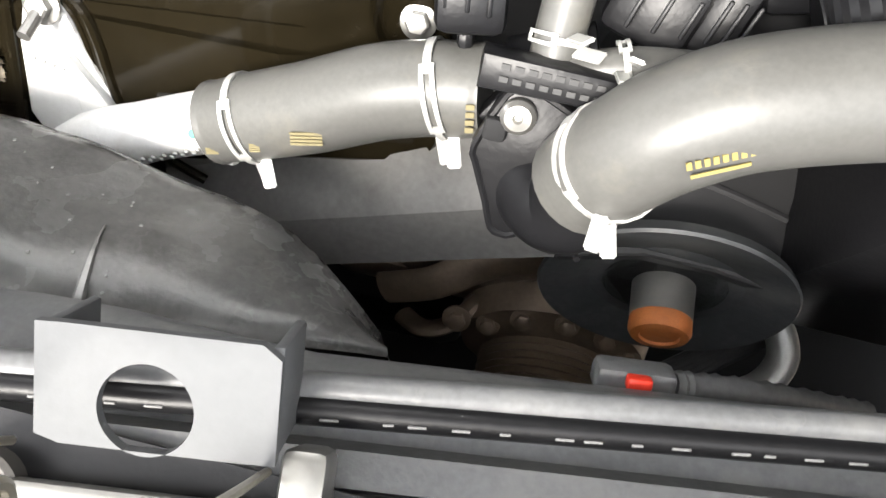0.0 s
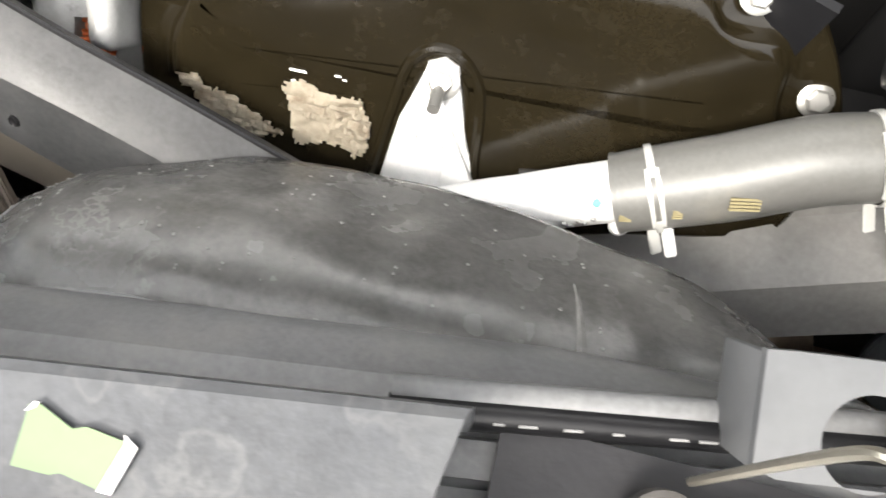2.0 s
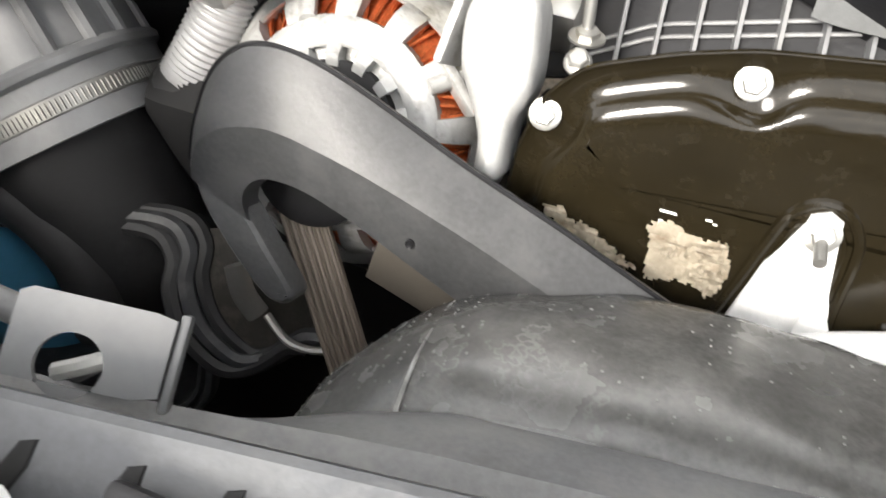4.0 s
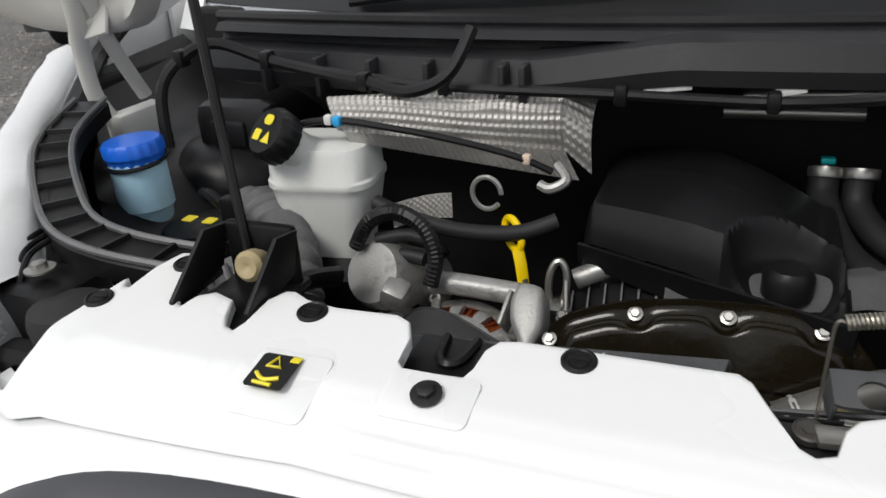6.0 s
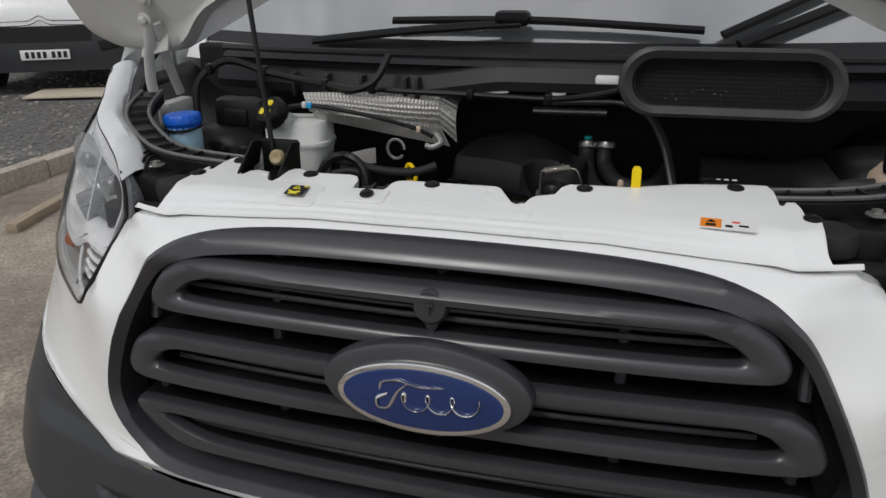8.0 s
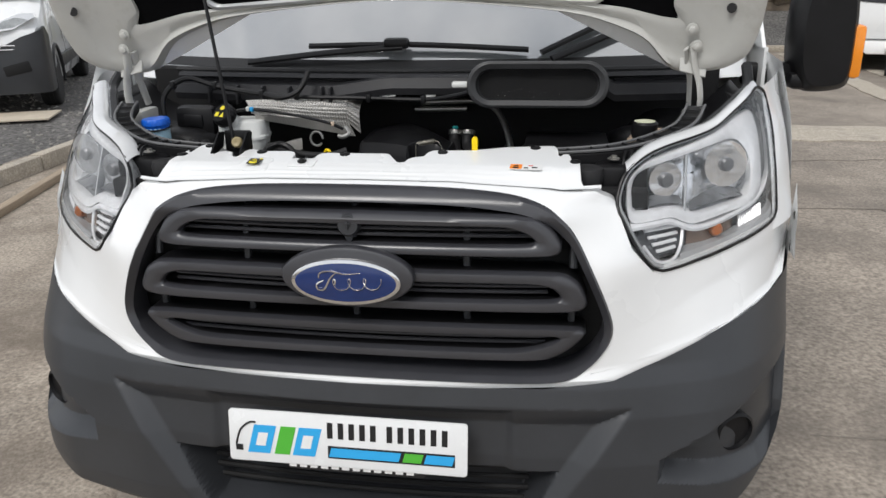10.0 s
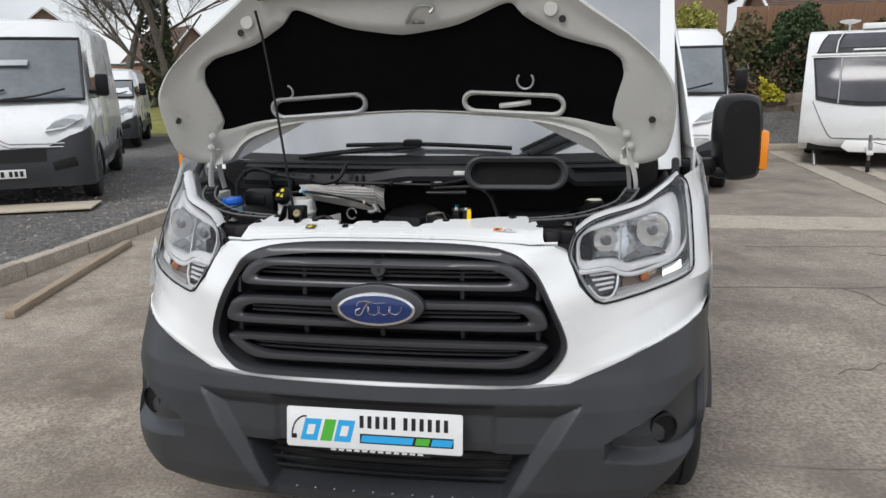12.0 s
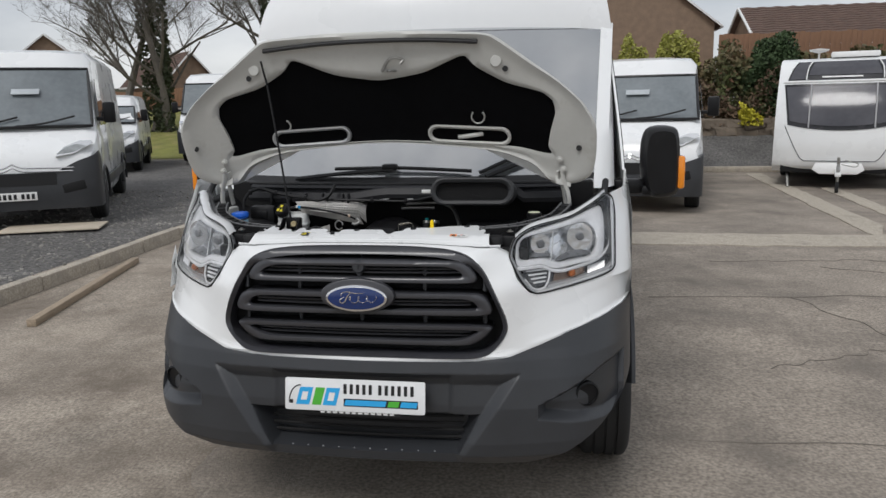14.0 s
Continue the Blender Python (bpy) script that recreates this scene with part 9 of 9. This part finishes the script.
    sheet(bm, bumper_at, span(-1.32, 1.32, 60), span(0, 1, 8), 0.02)
    bump = part2("bumper", bm, TRIM, None, "dark grey bumper")
    bm = B()
    sheet(bm, lambda a, b: Vector((a * hw * 0.5, -0.095 + 0.01 * a * a, 0.60 + 0.16 * b)), span(-1, 1, 8), span(0, 1, 3), 0.01)
    part2("grille", bm, INK_BLACK, bump, "black honeycomb grille")
    for k in (0, 1):
        bm = B()
        tube(bm, [(x, -0.095 + 0.10 * (abs(x) / hw) ** 3, 0.79 + 0.045 * k - 0.02 * abs(x) + (0.05 * math.exp(-(x / 0.07) ** 2))) for x in span(-hw * 0.72, hw * 0.72, 24)], 0.011, 8, 2)
        part2("chrome_bar", bm, CHROME, bump, "bright chrome bar")
    for s in (-1, 1):
        # solid box whose near-black colour paints the shade of a recess
        bm = B()
        rbox(bm, (s * hw * 0.7, -0.062, 0.56), (0.3, 0.05, 0.13), 0.02, (0, s * -12, 0))
        part2("fog_recess", bm, VOID, bump, "box coloured as a shaded fog lamp recess")
    bm = B()
    rbox(bm, (0, -0.1, 0.46), (0.52, 0.012, 0.11), 0.004)
    pl = part2("number_plate", bm, INK_WHITE, bump, "white plate")
    if plate_bar:
        for k in range(7):
            bm = B()
            rbox(bm, (-0.19 + 0.062 * k + (0.03 if k > 3 else 0), -0.1075, 0.46), (0.038, 0.004, 0.07), 0.001)
            part2("plate_bar", bm, INK_BLACK, pl)
    for s in (-1, 1):
        bm = B()
        pts = [(0.5, 0.90), (0.72, 0.93), (0.95, 1.06), (0.93, 1.10), (0.80, 1.10), (0.62, 1.03)]
        loft(bm, [[Vector((s * x * hw, d + 0.30 * max(x - 0.55, 0) + 0.25 * max(z - 0.95, 0), z + bonnet_z - 1.05)) for x, z in pts] for d in (-0.02, 0.14)])
        lp = part2("headlamp", bm, CHROME, None, "clear headlamp")
        bm = B()
        loft(bm, [[Vector((s * (x * 0.92 + 0.06) * hw, d + 0.30 * max(x - 0.55, 0) + 0.25 * max(z - 0.95, 0), (z - 1.0) * 0.7 + 1.0 + bonnet_z - 1.05)) for x, z in pts] for d in (-0.026, 0.0)])
        part2("lamp_lens", bm, mat("far_lamp_lens", (0.4, 0.42, 0.43), 0.1, 0, 0.5, 14.0), lp)
        bm = B()
        rbox(bm, (s * (hw + 0.14), nose_len + 0.28, bonnet_z + 0.42), (0.17, 0.09, 0.30), 0.03)
        rbox(bm, (s * (hw + 0.03), nose_len + 0.28, bonnet_z + 0.33), (0.14, 0.05, 0.06), 0.015)
        part2("mirror", bm, BLACK, None, "black door mirror")
        bm = B()
        sheet(bm, lambda a, b: Vector((s * (hw * (0.995 - 0.06 * b) + 0.006), nose_len + 0.30 + 0.42 * b + a * (0.9 - 0.42 * b), bonnet_z + 0.24 + b * (h - 0.45 - bonnet_z - 0.24))), span(0, 1, 4), span(0, 1, 4), 0.008)
        part2("side_window", bm, DARK_GLASS, None, "dark side window")
        bm = B()
        rbox(bm, (s * (hw + 0.004), length * 0.55, 0.52), (0.02, length * 0.6, 0.16), 0.006)
        part2("side_moulding", bm, TRIM)
        bm = B()
        sheet(bm, lambda a, b: Vector((s * (hw + 0.003 - 0.06 * b), nose_len + 1.32 + 0.006 * a, 0.5 + 1.5 * b)), [0, 1.0], span(0, 1, 4), 0.004)
        part2("door_seam", bm, INK_BLACK)
        for yy in (0.88, length - 1.05):
            t = wheel("tyre", (s * (hw - 0.12), yy, 0.34), 0.34, 0.22, s, parent=v)
            bm = B()
            tube(bm, [(s * (hw + 0.005), yy + 0.42 * math.cos(a), 0.34 + 0.42 * math.sin(a)) for a in span(-0.2, 3.34, 16)], 0.022, 6, 2)
            part2("wheel_arch", bm, INK_BLACK)
    v.matrix_basis = m
    return v


panel_van("parked_van", "white panel van with dark bumper, parked on the gravel", pose(-6.54, 6.45, 0.1, 0, 0, 28), 2.05, 2.48, 5.4, 0.62, 1.12, 0.1, 0.5, True, "parked vans")
panel_van("parked_van", "white high-roof panel van parked at the far hedge", pose(1.66, 8.85, 0.0, 0, 0, -9), 2.0, 2.33, 5.9, 0.85, 1.12, 0.0, 0.36, True, "parked vans")
panel_van("parked_van", "silver-white small van parked behind another van", pose(-10.75, 14.6, 0.1, 0, 0, 26), 1.85, 1.95, 4.6, 0.7, 1.0, 0.0, 0.3, True, "parked vans")
panel_van("parked_van", "white panel van standing by the grass bank", pose(-9.0, 17.4, 0.16, 0, 0, 20), 2.0, 2.5, 5.4, 0.62, 1.12, 0.0, 0.4, True, "parked vans")

# touring caravan
cv = thing("caravan", "white touring caravan with dark front windows", "caravan")
CW = 1.1
CP = [(0.30, 0.15), (0.42, 0.02), (0.75, -0.04), (1.15, -0.02), (1.55, 0.10), (1.9, 0.30), (2.15, 0.46), (2.28, 0.62), (2.34, 0.95)]


def cvp(a, b, d=0.0):
    z, y = lerp(b, span(0, 1, 8), [p[0] for p in CP]), lerp(b, span(0, 1, 8), [p[1] for p in CP])
    return Vector((a * CW * (1 - 0.03 * b), y + 0.14 * a ** 4 - d, z))


bm = B()
sheet(bm, cvp, [math.sin(t) for t in span(-math.pi / 2, math.pi / 2, 20)], span(0, 1, 24))
for s in (-1, 1):
    sheet(bm, lambda a, b: (lambda p: Vector((p.x, p.y + (5.4 - p.y) * a, p.z)))(cvp(s, b)), span(0, 1, 4), span(0, 1, 24))
sheet(bm, lambda a, b: (lambda p: Vector((p.x, p.y + (5.4 - p.y) * b, p.z + 0.04 * math.sin(b))))(cvp(a, 1)), span(-1, 1, 6), span(0, 1, 4))
bmesh.ops.remove_doubles(bm, verts=bm.verts, dist=0.001)
part("shell", bm, WHITE, cv, "glossy white shell", sharp=50)
CG = mat("tinted_caravan_window", (0.075, 0.075, 0.085), 0.12, 0, 0.3, 1.2, spec=0.5)
CG_DARK = mat("dark_window_surround", (0.02, 0.02, 0.023), 0.25, 0, 0.2, 2.0)


def cv_pane(nm, mt, lab, low, top, b0, b1, bow, d, up):
    """A curved acrylic panel on the caravan's front between two edges, its foot bowed up at the sides."""
    bm = B()

    def at(u, v):
        a = (low[0] + (low[1] - low[0]) * u) * (1 - v) + (top[0] + (top[1] - top[0]) * u) * v
        return cvp(a, b0 + bow * a * a * (1 - v) + (b1 - b0) * v - (0.25 * bow * a * a if bow < 0 else 0) * v, d)

    sheet(bm, at, span(0, 1, 12), span(0, 1, 6), 0.012)
    return part(nm, bm, mt, up, lab)


sur = cv_pane("lower_surround", CG_DARK, "dark band round the lower windows", (-0.8, 0.8), (-0.9, 0.9), 0.345, 0.615, 0.05, 0.015, cv)
for lo, hi in (((-0.77, -0.5), (-0.865, -0.5)), ((-0.46, 0.46), (-0.46, 0.46)), ((0.5, 0.77), (0.5, 0.865))):
    cv_pane("front_window", CG, "dark tinted acrylic window", lo, hi, 0.368, 0.6, 0.05, 0.026, sur)
for s in (-1, 1):
    bm = B()
    tube(bm, [cvp(s * 0.48, b, 0.03) for b in span(0.36, 0.61, 8)], 0.014, 6, 2)
    part("window_divider", bm, mat("pale_grey_divider", (0.4, 0.4, 0.41), 0.4), sur, "pale grey divider")
upr = cv_pane("upper_window", CG_DARK, "dark upper panel with pale name bars", (-0.86, 0.86), (-0.72, 0.72), 0.648, 0.87, 0.0, 0.015, cv)
for lo, hi in (((-0.83, -0.6), (-0.70, -0.53)), ((-0.54, 0.54), (-0.46, 0.46)), ((0.6, 0.83), (0.53, 0.70))):
    cv_pane("upper_pane", CG, "tinted pane", lo, hi, 0.69 if abs(lo[0]) < 0.6 else 0.655, 0.865, 0.0, 0.026, upr)
for s in (-1, 1):
    bm = B()
    tube(bm, [cvp(s * (0.57 - 0.07 * ((b - 0.65) / 0.22) ** 2), b, 0.032) for b in span(0.65, 0.868, 8)], 0.012, 6, 2)
    part("pale_stripe", bm, INK_WHITE, upr, "curved white stripe")
bm = B()
tube(bm, [cvp(a, 0.63, 0.012) for a in span(-0.92, 0.92, 16)], 0.016, 6, 2)
part("window_rail", bm, INK_WHITE, cv)
bm = B()
for k in range(9):
    text_bar(bm, 0.075, 0.028, Matrix.Translation(cvp(-0.30 + 0.066 * k, 0.672, 0.034)) @ pose(0, 0, 0, 62, 0, 0))
part("name_bars", bm, INK_WHITE, cv)
bm = B()
tube(bm, [*[cvp(-0.84 + 0.26 * q, 0.37 - 0.19 * q, 0.006) for q in span(0, 1, 8)], *[cvp(a, 0.158, 0.006) for a in span(-0.52, 0.52, 12)], *[cvp(0.58 + 0.26 * q, 0.18 + 0.19 * q, 0.006) for q in span(0, 1, 8)]], 0.006, 6, 1)
part("locker_seam", bm, TRIM, cv, "grey locker lid seam")
bm = B()
prism(bm, [(-0.42, 0.0), (-0.36, 0.12), (0.36, 0.12), (0.42, 0.0), (0.3, -0.08), (-0.3, -0.08)], 0.05, Matrix.Translation((0, -0.10, 0.36)) @ pose(0, 0, 0, 78, 0, 0), 0.015)
rbox(bm, (0, -0.55, 0.36), (0.10, 1.0, 0.07), 0.02)
part("drawbar_cover", bm, INK_WHITE, cv, "white drawbar cover")
bm = B()
rod(bm, (0, -0.65, 0.62), (0, -0.65, 0.12), 0.025)
tube(bm, [(0, -1.0, 0.42), (0, -0.9, 0.5), (0, -0.8, 0.45)], 0.03, 8)
tube(bm, [(0.05, -0.6, 0.5), (0.25, -0.5, 0.45), (0.3, -0.4, 0.5), (0.1, -0.3, 0.55)], 0.008, 6)
part("hitch", bm, STEEL, cv, "grey steel hitch")
bm = B()
lathe(bm, [(0.06, -0.03), (0.10, -0.025), (0.105, 0), (0.10, 0.025), (0.06, 0.03)], Matrix.Translation((0, -0.65, 0.105)) @ pose(0, 0, 0, 0, 90, 0), 24)
part("jockey_wheel", bm, TYRE, cv, "small black jockey wheel")
bm = B()
rbox(bm, (0, 2.2, 0.36), (1.9, 4.2, 0.14), 0.02)
part("chassis", bm, VOID, cv)
for s in (-1, 1):
    wheel("tyre", (s * 0.98, 2.6, 0.32), 0.32, 0.18, s, parent=cv)
    bm = B()
    rod(bm, (s * 0.85, 0.3, 0.36), (s * 0.8, 0.05, 0.02), 0.03)
    part("corner_steady", bm, STEEL, cv)
bm = B()
lathe(bm, [(0.015, 0), (0.02, 0.1), (0.16, 0.14), (0.17, 0.17), (0.05, 0.185), (0, 0.185)], Matrix.Translation((-0.45, 0.8, 2.33)), 20)
part("aerial_dome", bm, INK_WHITE, cv, "white roof aerial")
bm = B()
rbox(bm, (0.15, 1.1, 2.40), (0.8, 0.5, 0.10), 0.03)
part("roof_light", bm, INK_WHITE, cv, "white roof light")
cv.matrix_basis = pose(5.515, 11.86, 0.0, 0, 0, -18)

# trees, hedge, wall, fence, houses
def bare_tree(name, label, x, y, h, seed, ivy=0.0):
    random.seed(seed)
    t = thing(name, label, "tree", "bare trees", at=(x, y, ground_z(x, y)))
    z0 = ground_z(x, y) - 0.05
    limbs, twigs = B(), B()

    def grow(p, d, length, r, depth):
        n = 4
        pts, q = [p], p
        dd = d.copy()
        for k in range(n):
            dd = (dd + Vector((random.uniform(-1, 1), random.uniform(-1, 1), random.uniform(-0.3, 0.7))) * 0.16).normalized()
            q = q + dd * (length / n)
            pts.append(q)
        tube(limbs if depth < 3 else twigs, pts, lambda s: max(r * (1 - 0.45 * s), 0.0035), 7 if depth < 2 else (5 if depth < 3 else 3), 2 if depth < 3 else 1)
        if depth >= 7:
            return
        for k in range(random.randint(3, 4) if depth < 4 else (3 if depth < 5 else 2)):
            s = random.uniform(0.35, 1.0)
            b = pts[min(int(s * n), n)]
            side = Vector((random.uniform(-1, 1), random.uniform(-1, 1), random.uniform(-0.15, 0.8))).normalized()
            grow(b, (dd * 0.55 + side * 0.8).normalized(), length * random.uniform(0.56, 0.8), r * (0.46 if depth else 0.36), depth + 1)

    grow(Vector((x, y, z0)), Vector((random.uniform(-0.1, 0.1), 0, 1)), h * 0.3, h * 0.0125, 0)
    part("trunk", limbs, BARK, t, "grey-brown trunk and limbs")
    tagged(part("twig_mass", twigs, BARK, t, "fine bare twigs", smooth=False), kind="stuff")
    if ivy:
        bm = B()
        for k in range(int(2200 * ivy)):
            a, zz = random.uniform(0, 6.28), random.uniform(0, 1)
            r = h * 0.012 + random.uniform(0, 0.2)
            c = Vector((x + r * math.cos(a), y + r * math.sin(a), z0 + zz * h * 0.42))
            s = random.uniform(0.04, 0.09)
            u = Vector((random.uniform(-1, 1), random.uniform(-1, 1), random.uniform(-1, 1))).normalized() * s
            w = u.orthogonal().normalized() * s
            bm.faces.new([bm.verts.new(c + q) for q in (u, w, -u, -w)])
        tagged(part("ivy", bm, IVY, t, "dark ivy round the trunk", smooth=False), kind="stuff")


bare_tree("tree", "bare leafless tree on the grass bank", -17.7, 27.0, 15.0, 5)
bare_tree("tree", "bare leafless tree wrapped in ivy", -15.9, 27.2, 15.5, 8, 1.0)
bare_tree("tree", "bare leafless tree wrapped in ivy", -12.0, 29.5, 15.5, 14, 1.0)
bare_tree("tree", "slim bare tree on the grass bank", -16.7, 27.6, 14.0, 23, 0.6)


def shrub(name, label, m_, x0, x1, y, dep, z0, z1, count, size, seed, category="hedge", lean=0.0):
    """A mass of leaves with an uneven outline."""
    random.seed(seed)
    bm = B()
    for k in range(count):
        x = random.uniform(x0, x1)
        top = z1 * (0.78 + 0.3 * noise.noise((x * 0.9, seed, 0)) + 0.12 * noise.noise((x * 3.1, seed, 4)))
        z = z0 + (top - z0) * random.random() ** 0.8
        c = Vector((x, y + lean * (z - z0) + dep * (random.random() - 0.5) + 0.5 * noise.noise((x, z, seed)), z))
        s = size * random.uniform(0.6, 1.3)
        u = Vector((random.uniform(-1, 1), random.uniform(-1, 1), random.uniform(-1, 1))).normalized() * s
        w = u.cross(Vector((random.uniform(-1, 1), random.uniform(-1, 1), random.uniform(-1, 1)))).normalized() * s * 0.6
        bm.faces.new([bm.verts.new(c + q) for q in (u, w, -u, -w)])
    return whole(name, bm, m_, label, category, kind="stuff", smooth=False)


shrub("hedge", "tangled dark hedge with brown winter leaves", HEDGE_LEAF, 3.1, 16.0, 19.2, 1.8, 0.9, 3.35, 26000, 0.07, 2)
shrub("bramble", "brown bramble at the hedge foot", mat("dead_bramble", (0.12, 0.08, 0.05), 0.8, 0, 0.4, 2.0), 3.0, 9.0, 18.5, 1.4, 0.8, 2.6, 9000, 0.055, 6)
shrub("conifer", "dense dark green conifer in the hedge", mat("conifer_needle", (0.045, 0.075, 0.028), 0.7, 0, 0.3, 3.0), 5.3, 6.6, 18.6, 1.2, 0.9, 3.5, 9000, 0.055, 9, "conifer")
shrub("bush", "yellow-green bush above the hedge", LIME_LEAF, 1.6, 4.3, 20.0, 1.2, 0.8, 4.0, 11000, 0.055, 3, "bush")
shrub("bush", "small bright yellow flowering bush", YELLOW_LEAF, 5.05, 5.6, 17.6, 0.5, 0.95, 1.55, 1300, 0.045, 5, "bush")
wallb = thing("stone_wall", "low mossy stone wall under the hedge", "wall", kind="structure")
random.seed(15)
meshes = []
for k in range(5):
    bm = B()
    rbox(bm, (0, 0, 0), (0.42 + 0.06 * k, 0.3, 0.24 + 0.02 * k), 0.05)
    for v in bm.verts:
        v.co += Vector((noise.noise(v.co * 6 + Vector((k, 0, 0))), noise.noise(v.co * 6 + Vector((0, k, 0))), noise.noise(v.co * 6 + Vector((0, 0, k))))) * 0.05
    me = bpy.data.meshes.new("stone")
    bm.to_mesh(me)
    bm.free()
    me.materials.append(STONE)
    meshes.append(me)
for r in range(2):
    for k in range(34):
        ob = new("stone", meshes[(k * 7 + r * 3) % 5])
        ob.parent = wallb
        ob.matrix_basis = pose(2.0 + 0.46 * k + 0.2 * (r % 2), 17.9 + random.uniform(-0.05, 0.05), 0.78 + 0.2 * r, random.uniform(-6, 6), random.uniform(-6, 6), random.uniform(-8, 8))
bm = B()
sheet(bm, lambda u, v: Vector((-4 + 30 * u, 18.1 + 3 * v, 0.98 + 0.1 * v)), span(0, 1, 10), [0, 1], 0.3)
whole("earth_bank", bm, mat("bank_soil", (0.1, 0.075, 0.05), 0.95, 0, 0.3, 2.0, 0.5, 20), "brown earth behind the stone wall", "soil", kind="structure")
bm = B()
rbox(bm, (5.0, 15.3, 0.06), (12, 0.12, 0.14), 0.02)
whole("far_kerb", bm, CONCRETE, "low concrete kerb below the bank", "kerb", kind="structure")
bm = B()
sheet(bm, lambda u, v: Vector((1.6 + 14 * u, 15.4 + 2.5 * v, 0.07 + 0.66 * v)), span(0, 1, 12), span(0, 1, 3))
whole("gravel_verge", bm, GRAVEL, "dark gravel verge by the stone wall", "gravel", kind="structure")
fence = thing("fence", "red-brown close-boarded timber fence", "fence", kind="structure")
bm = B()
rbox(bm, (0, 0, 0), (0.145, 0.025, 1.7), 0.004)
f0 = part("board", bm, FENCE, fence)
for k in range(110):
    ob = f0 if k == 0 else new("board", f0.data)
    ob.parent = fence
    ob.matrix_basis = pose(5.5 + 0.15 * k, 23.0 + 0.012 * (k % 2), 2.75 + 0.02 * math.sin(k * 1.3), 0, 0, 0)
fence2 = thing("fence", "low brown fence beyond the grass bank", "fence", kind="structure")
bm = B()
rbox(bm, (0, 0, 0), (0.19, 0.025, 1.0), 0.004)
f0 = part("board", bm, FENCE, fence2)
for k in range(120):
    ob = f0 if k == 0 else new("board", f0.data)
    ob.parent = fence2
    ob.matrix_basis = pose(-34 + 0.2 * k, 36.8, 2.2 + 0.1 * math.sin(k * 0.2), 0, 0, 0)


def house(label, x, y, z, w, d, eave, ridge, yaw, gable=True):
    """A brick house with a tiled gable roof in courses, windows and barge boards."""
    h = thing("house", label, "house", "houses beyond the yard")
    bm = B()
    loft(bm, [[Vector(p) for p in ((-w / 2, yy, 0), (w / 2, yy, 0), (w / 2, yy, eave), (0, yy, ridge - 0.12), (-w / 2, yy, eave))] for yy in (0, d)])
    part("wall", bm, BRICK_WALL, h, "buff brick walls", smooth=False)
    for s in (-1, 1):
        n = 16
        run = Vector((s * (w / 2 + 0.35), 0, -(ridge - eave) * (w / 2 + 0.35) / (w / 2)))
        bm = B()
        loft(bm, [[Vector((0, yy, ridge - 0.02)), Vector((0, yy, ridge - 0.02)) + run, Vector((0, yy, ridge - 0.1)) + run, Vector((0, yy, ridge - 0.1))] for yy in (-0.25, d + 0.25)])
        slope = part("roof", bm, ROOF_TILE, h, "brown tiled roof slope", smooth=False)
        for k in range(n):
            bm = B()
            a, b = Vector((0, 0, ridge)) + run * (k / n), Vector((0, 0, ridge)) + run * ((k + 1.08) / n) + Vector((0, 0, 0.045))
            wave = [(yy, 0.035 * (q % 2)) for q, yy in enumerate(span(-0.25, d + 0.25, int(d / 0.33)))]
            loft(bm, [[a + Vector((0, yy, q)), b + Vector((0, yy, q)), b + Vector((0, yy, -0.05)), a + Vector((0, yy, -0.06))] for yy, q in wave])
            part("tile_course", bm, ROOF_TILE, slope, smooth=False)
        bm = B()
        tube(bm, [(0, -0.27, ridge - 0.03), (s * (w / 2 + 0.35), -0.27, ridge - 0.03 + run.z)], 0.07, 4, smooth=False)
        part("barge_board", bm, INK_WHITE, h, "white barge board")
        bm = B()
        rbox(bm, (s * (w / 2 + 0.36), d / 2, ridge + run.z - 0.05), (0.12, d + 0.5, 0.12), 0.02)
        part("gutter", bm, INK_WHITE, h)
    for cx, cz in ((-w * 0.22, eave * 0.5), (w * 0.22, eave * 0.5)):
        bm = B()
        rbox(bm, (cx, -0.01, cz), (1.1, 0.06, 1.0), 0.01)
        wn_ = part("window", bm, INK_WHITE, h, "white framed window")
        bm = B()
        rbox(bm, (cx, -0.035, cz), (0.95, 0.04, 0.85), 0.005)
        part("pane", bm, DARK_GLASS, wn_)
    h.matrix_basis = pose(x, y, z, 0, 0, yaw)


house("brown-roofed brick house behind the hedge", 4.0, 40.0, 0.0, 8.6, 10.0, 5.6, 8.9, 0)
house("low brown-tiled house behind the fence", 8.9, 36.0, 0.0, 7.6, 22.0, 3.95, 5.75, -90)
house("brown-roofed brick house beyond the trees", -35.0, 46.0, 0.5, 4.4, 9.0, 4.6, 6.4, 30)
house("brown-roofed brick house beyond the trees", -24.4, 46.0, 0.0, 3.4, 8.0, 3.6, 5.4, 50)
bm = B()
sheet(bm, lambda u, v: Vector((-160 + 320 * u, 130, -1 + v * (6.5 + 2.2 * noise.noise((u * 9, 0, 0)) + 0.8 * noise.noise((u * 60, 0, 2))))), span(0, 1, 160), [0, 0.5, 1])
whole("far_woods", bm, mat("far_wood_tone", (0.07, 0.075, 0.055), 0.95, 0, 0.4, 0.1), "grey-brown woods on the far skyline", "woods", kind="structure")
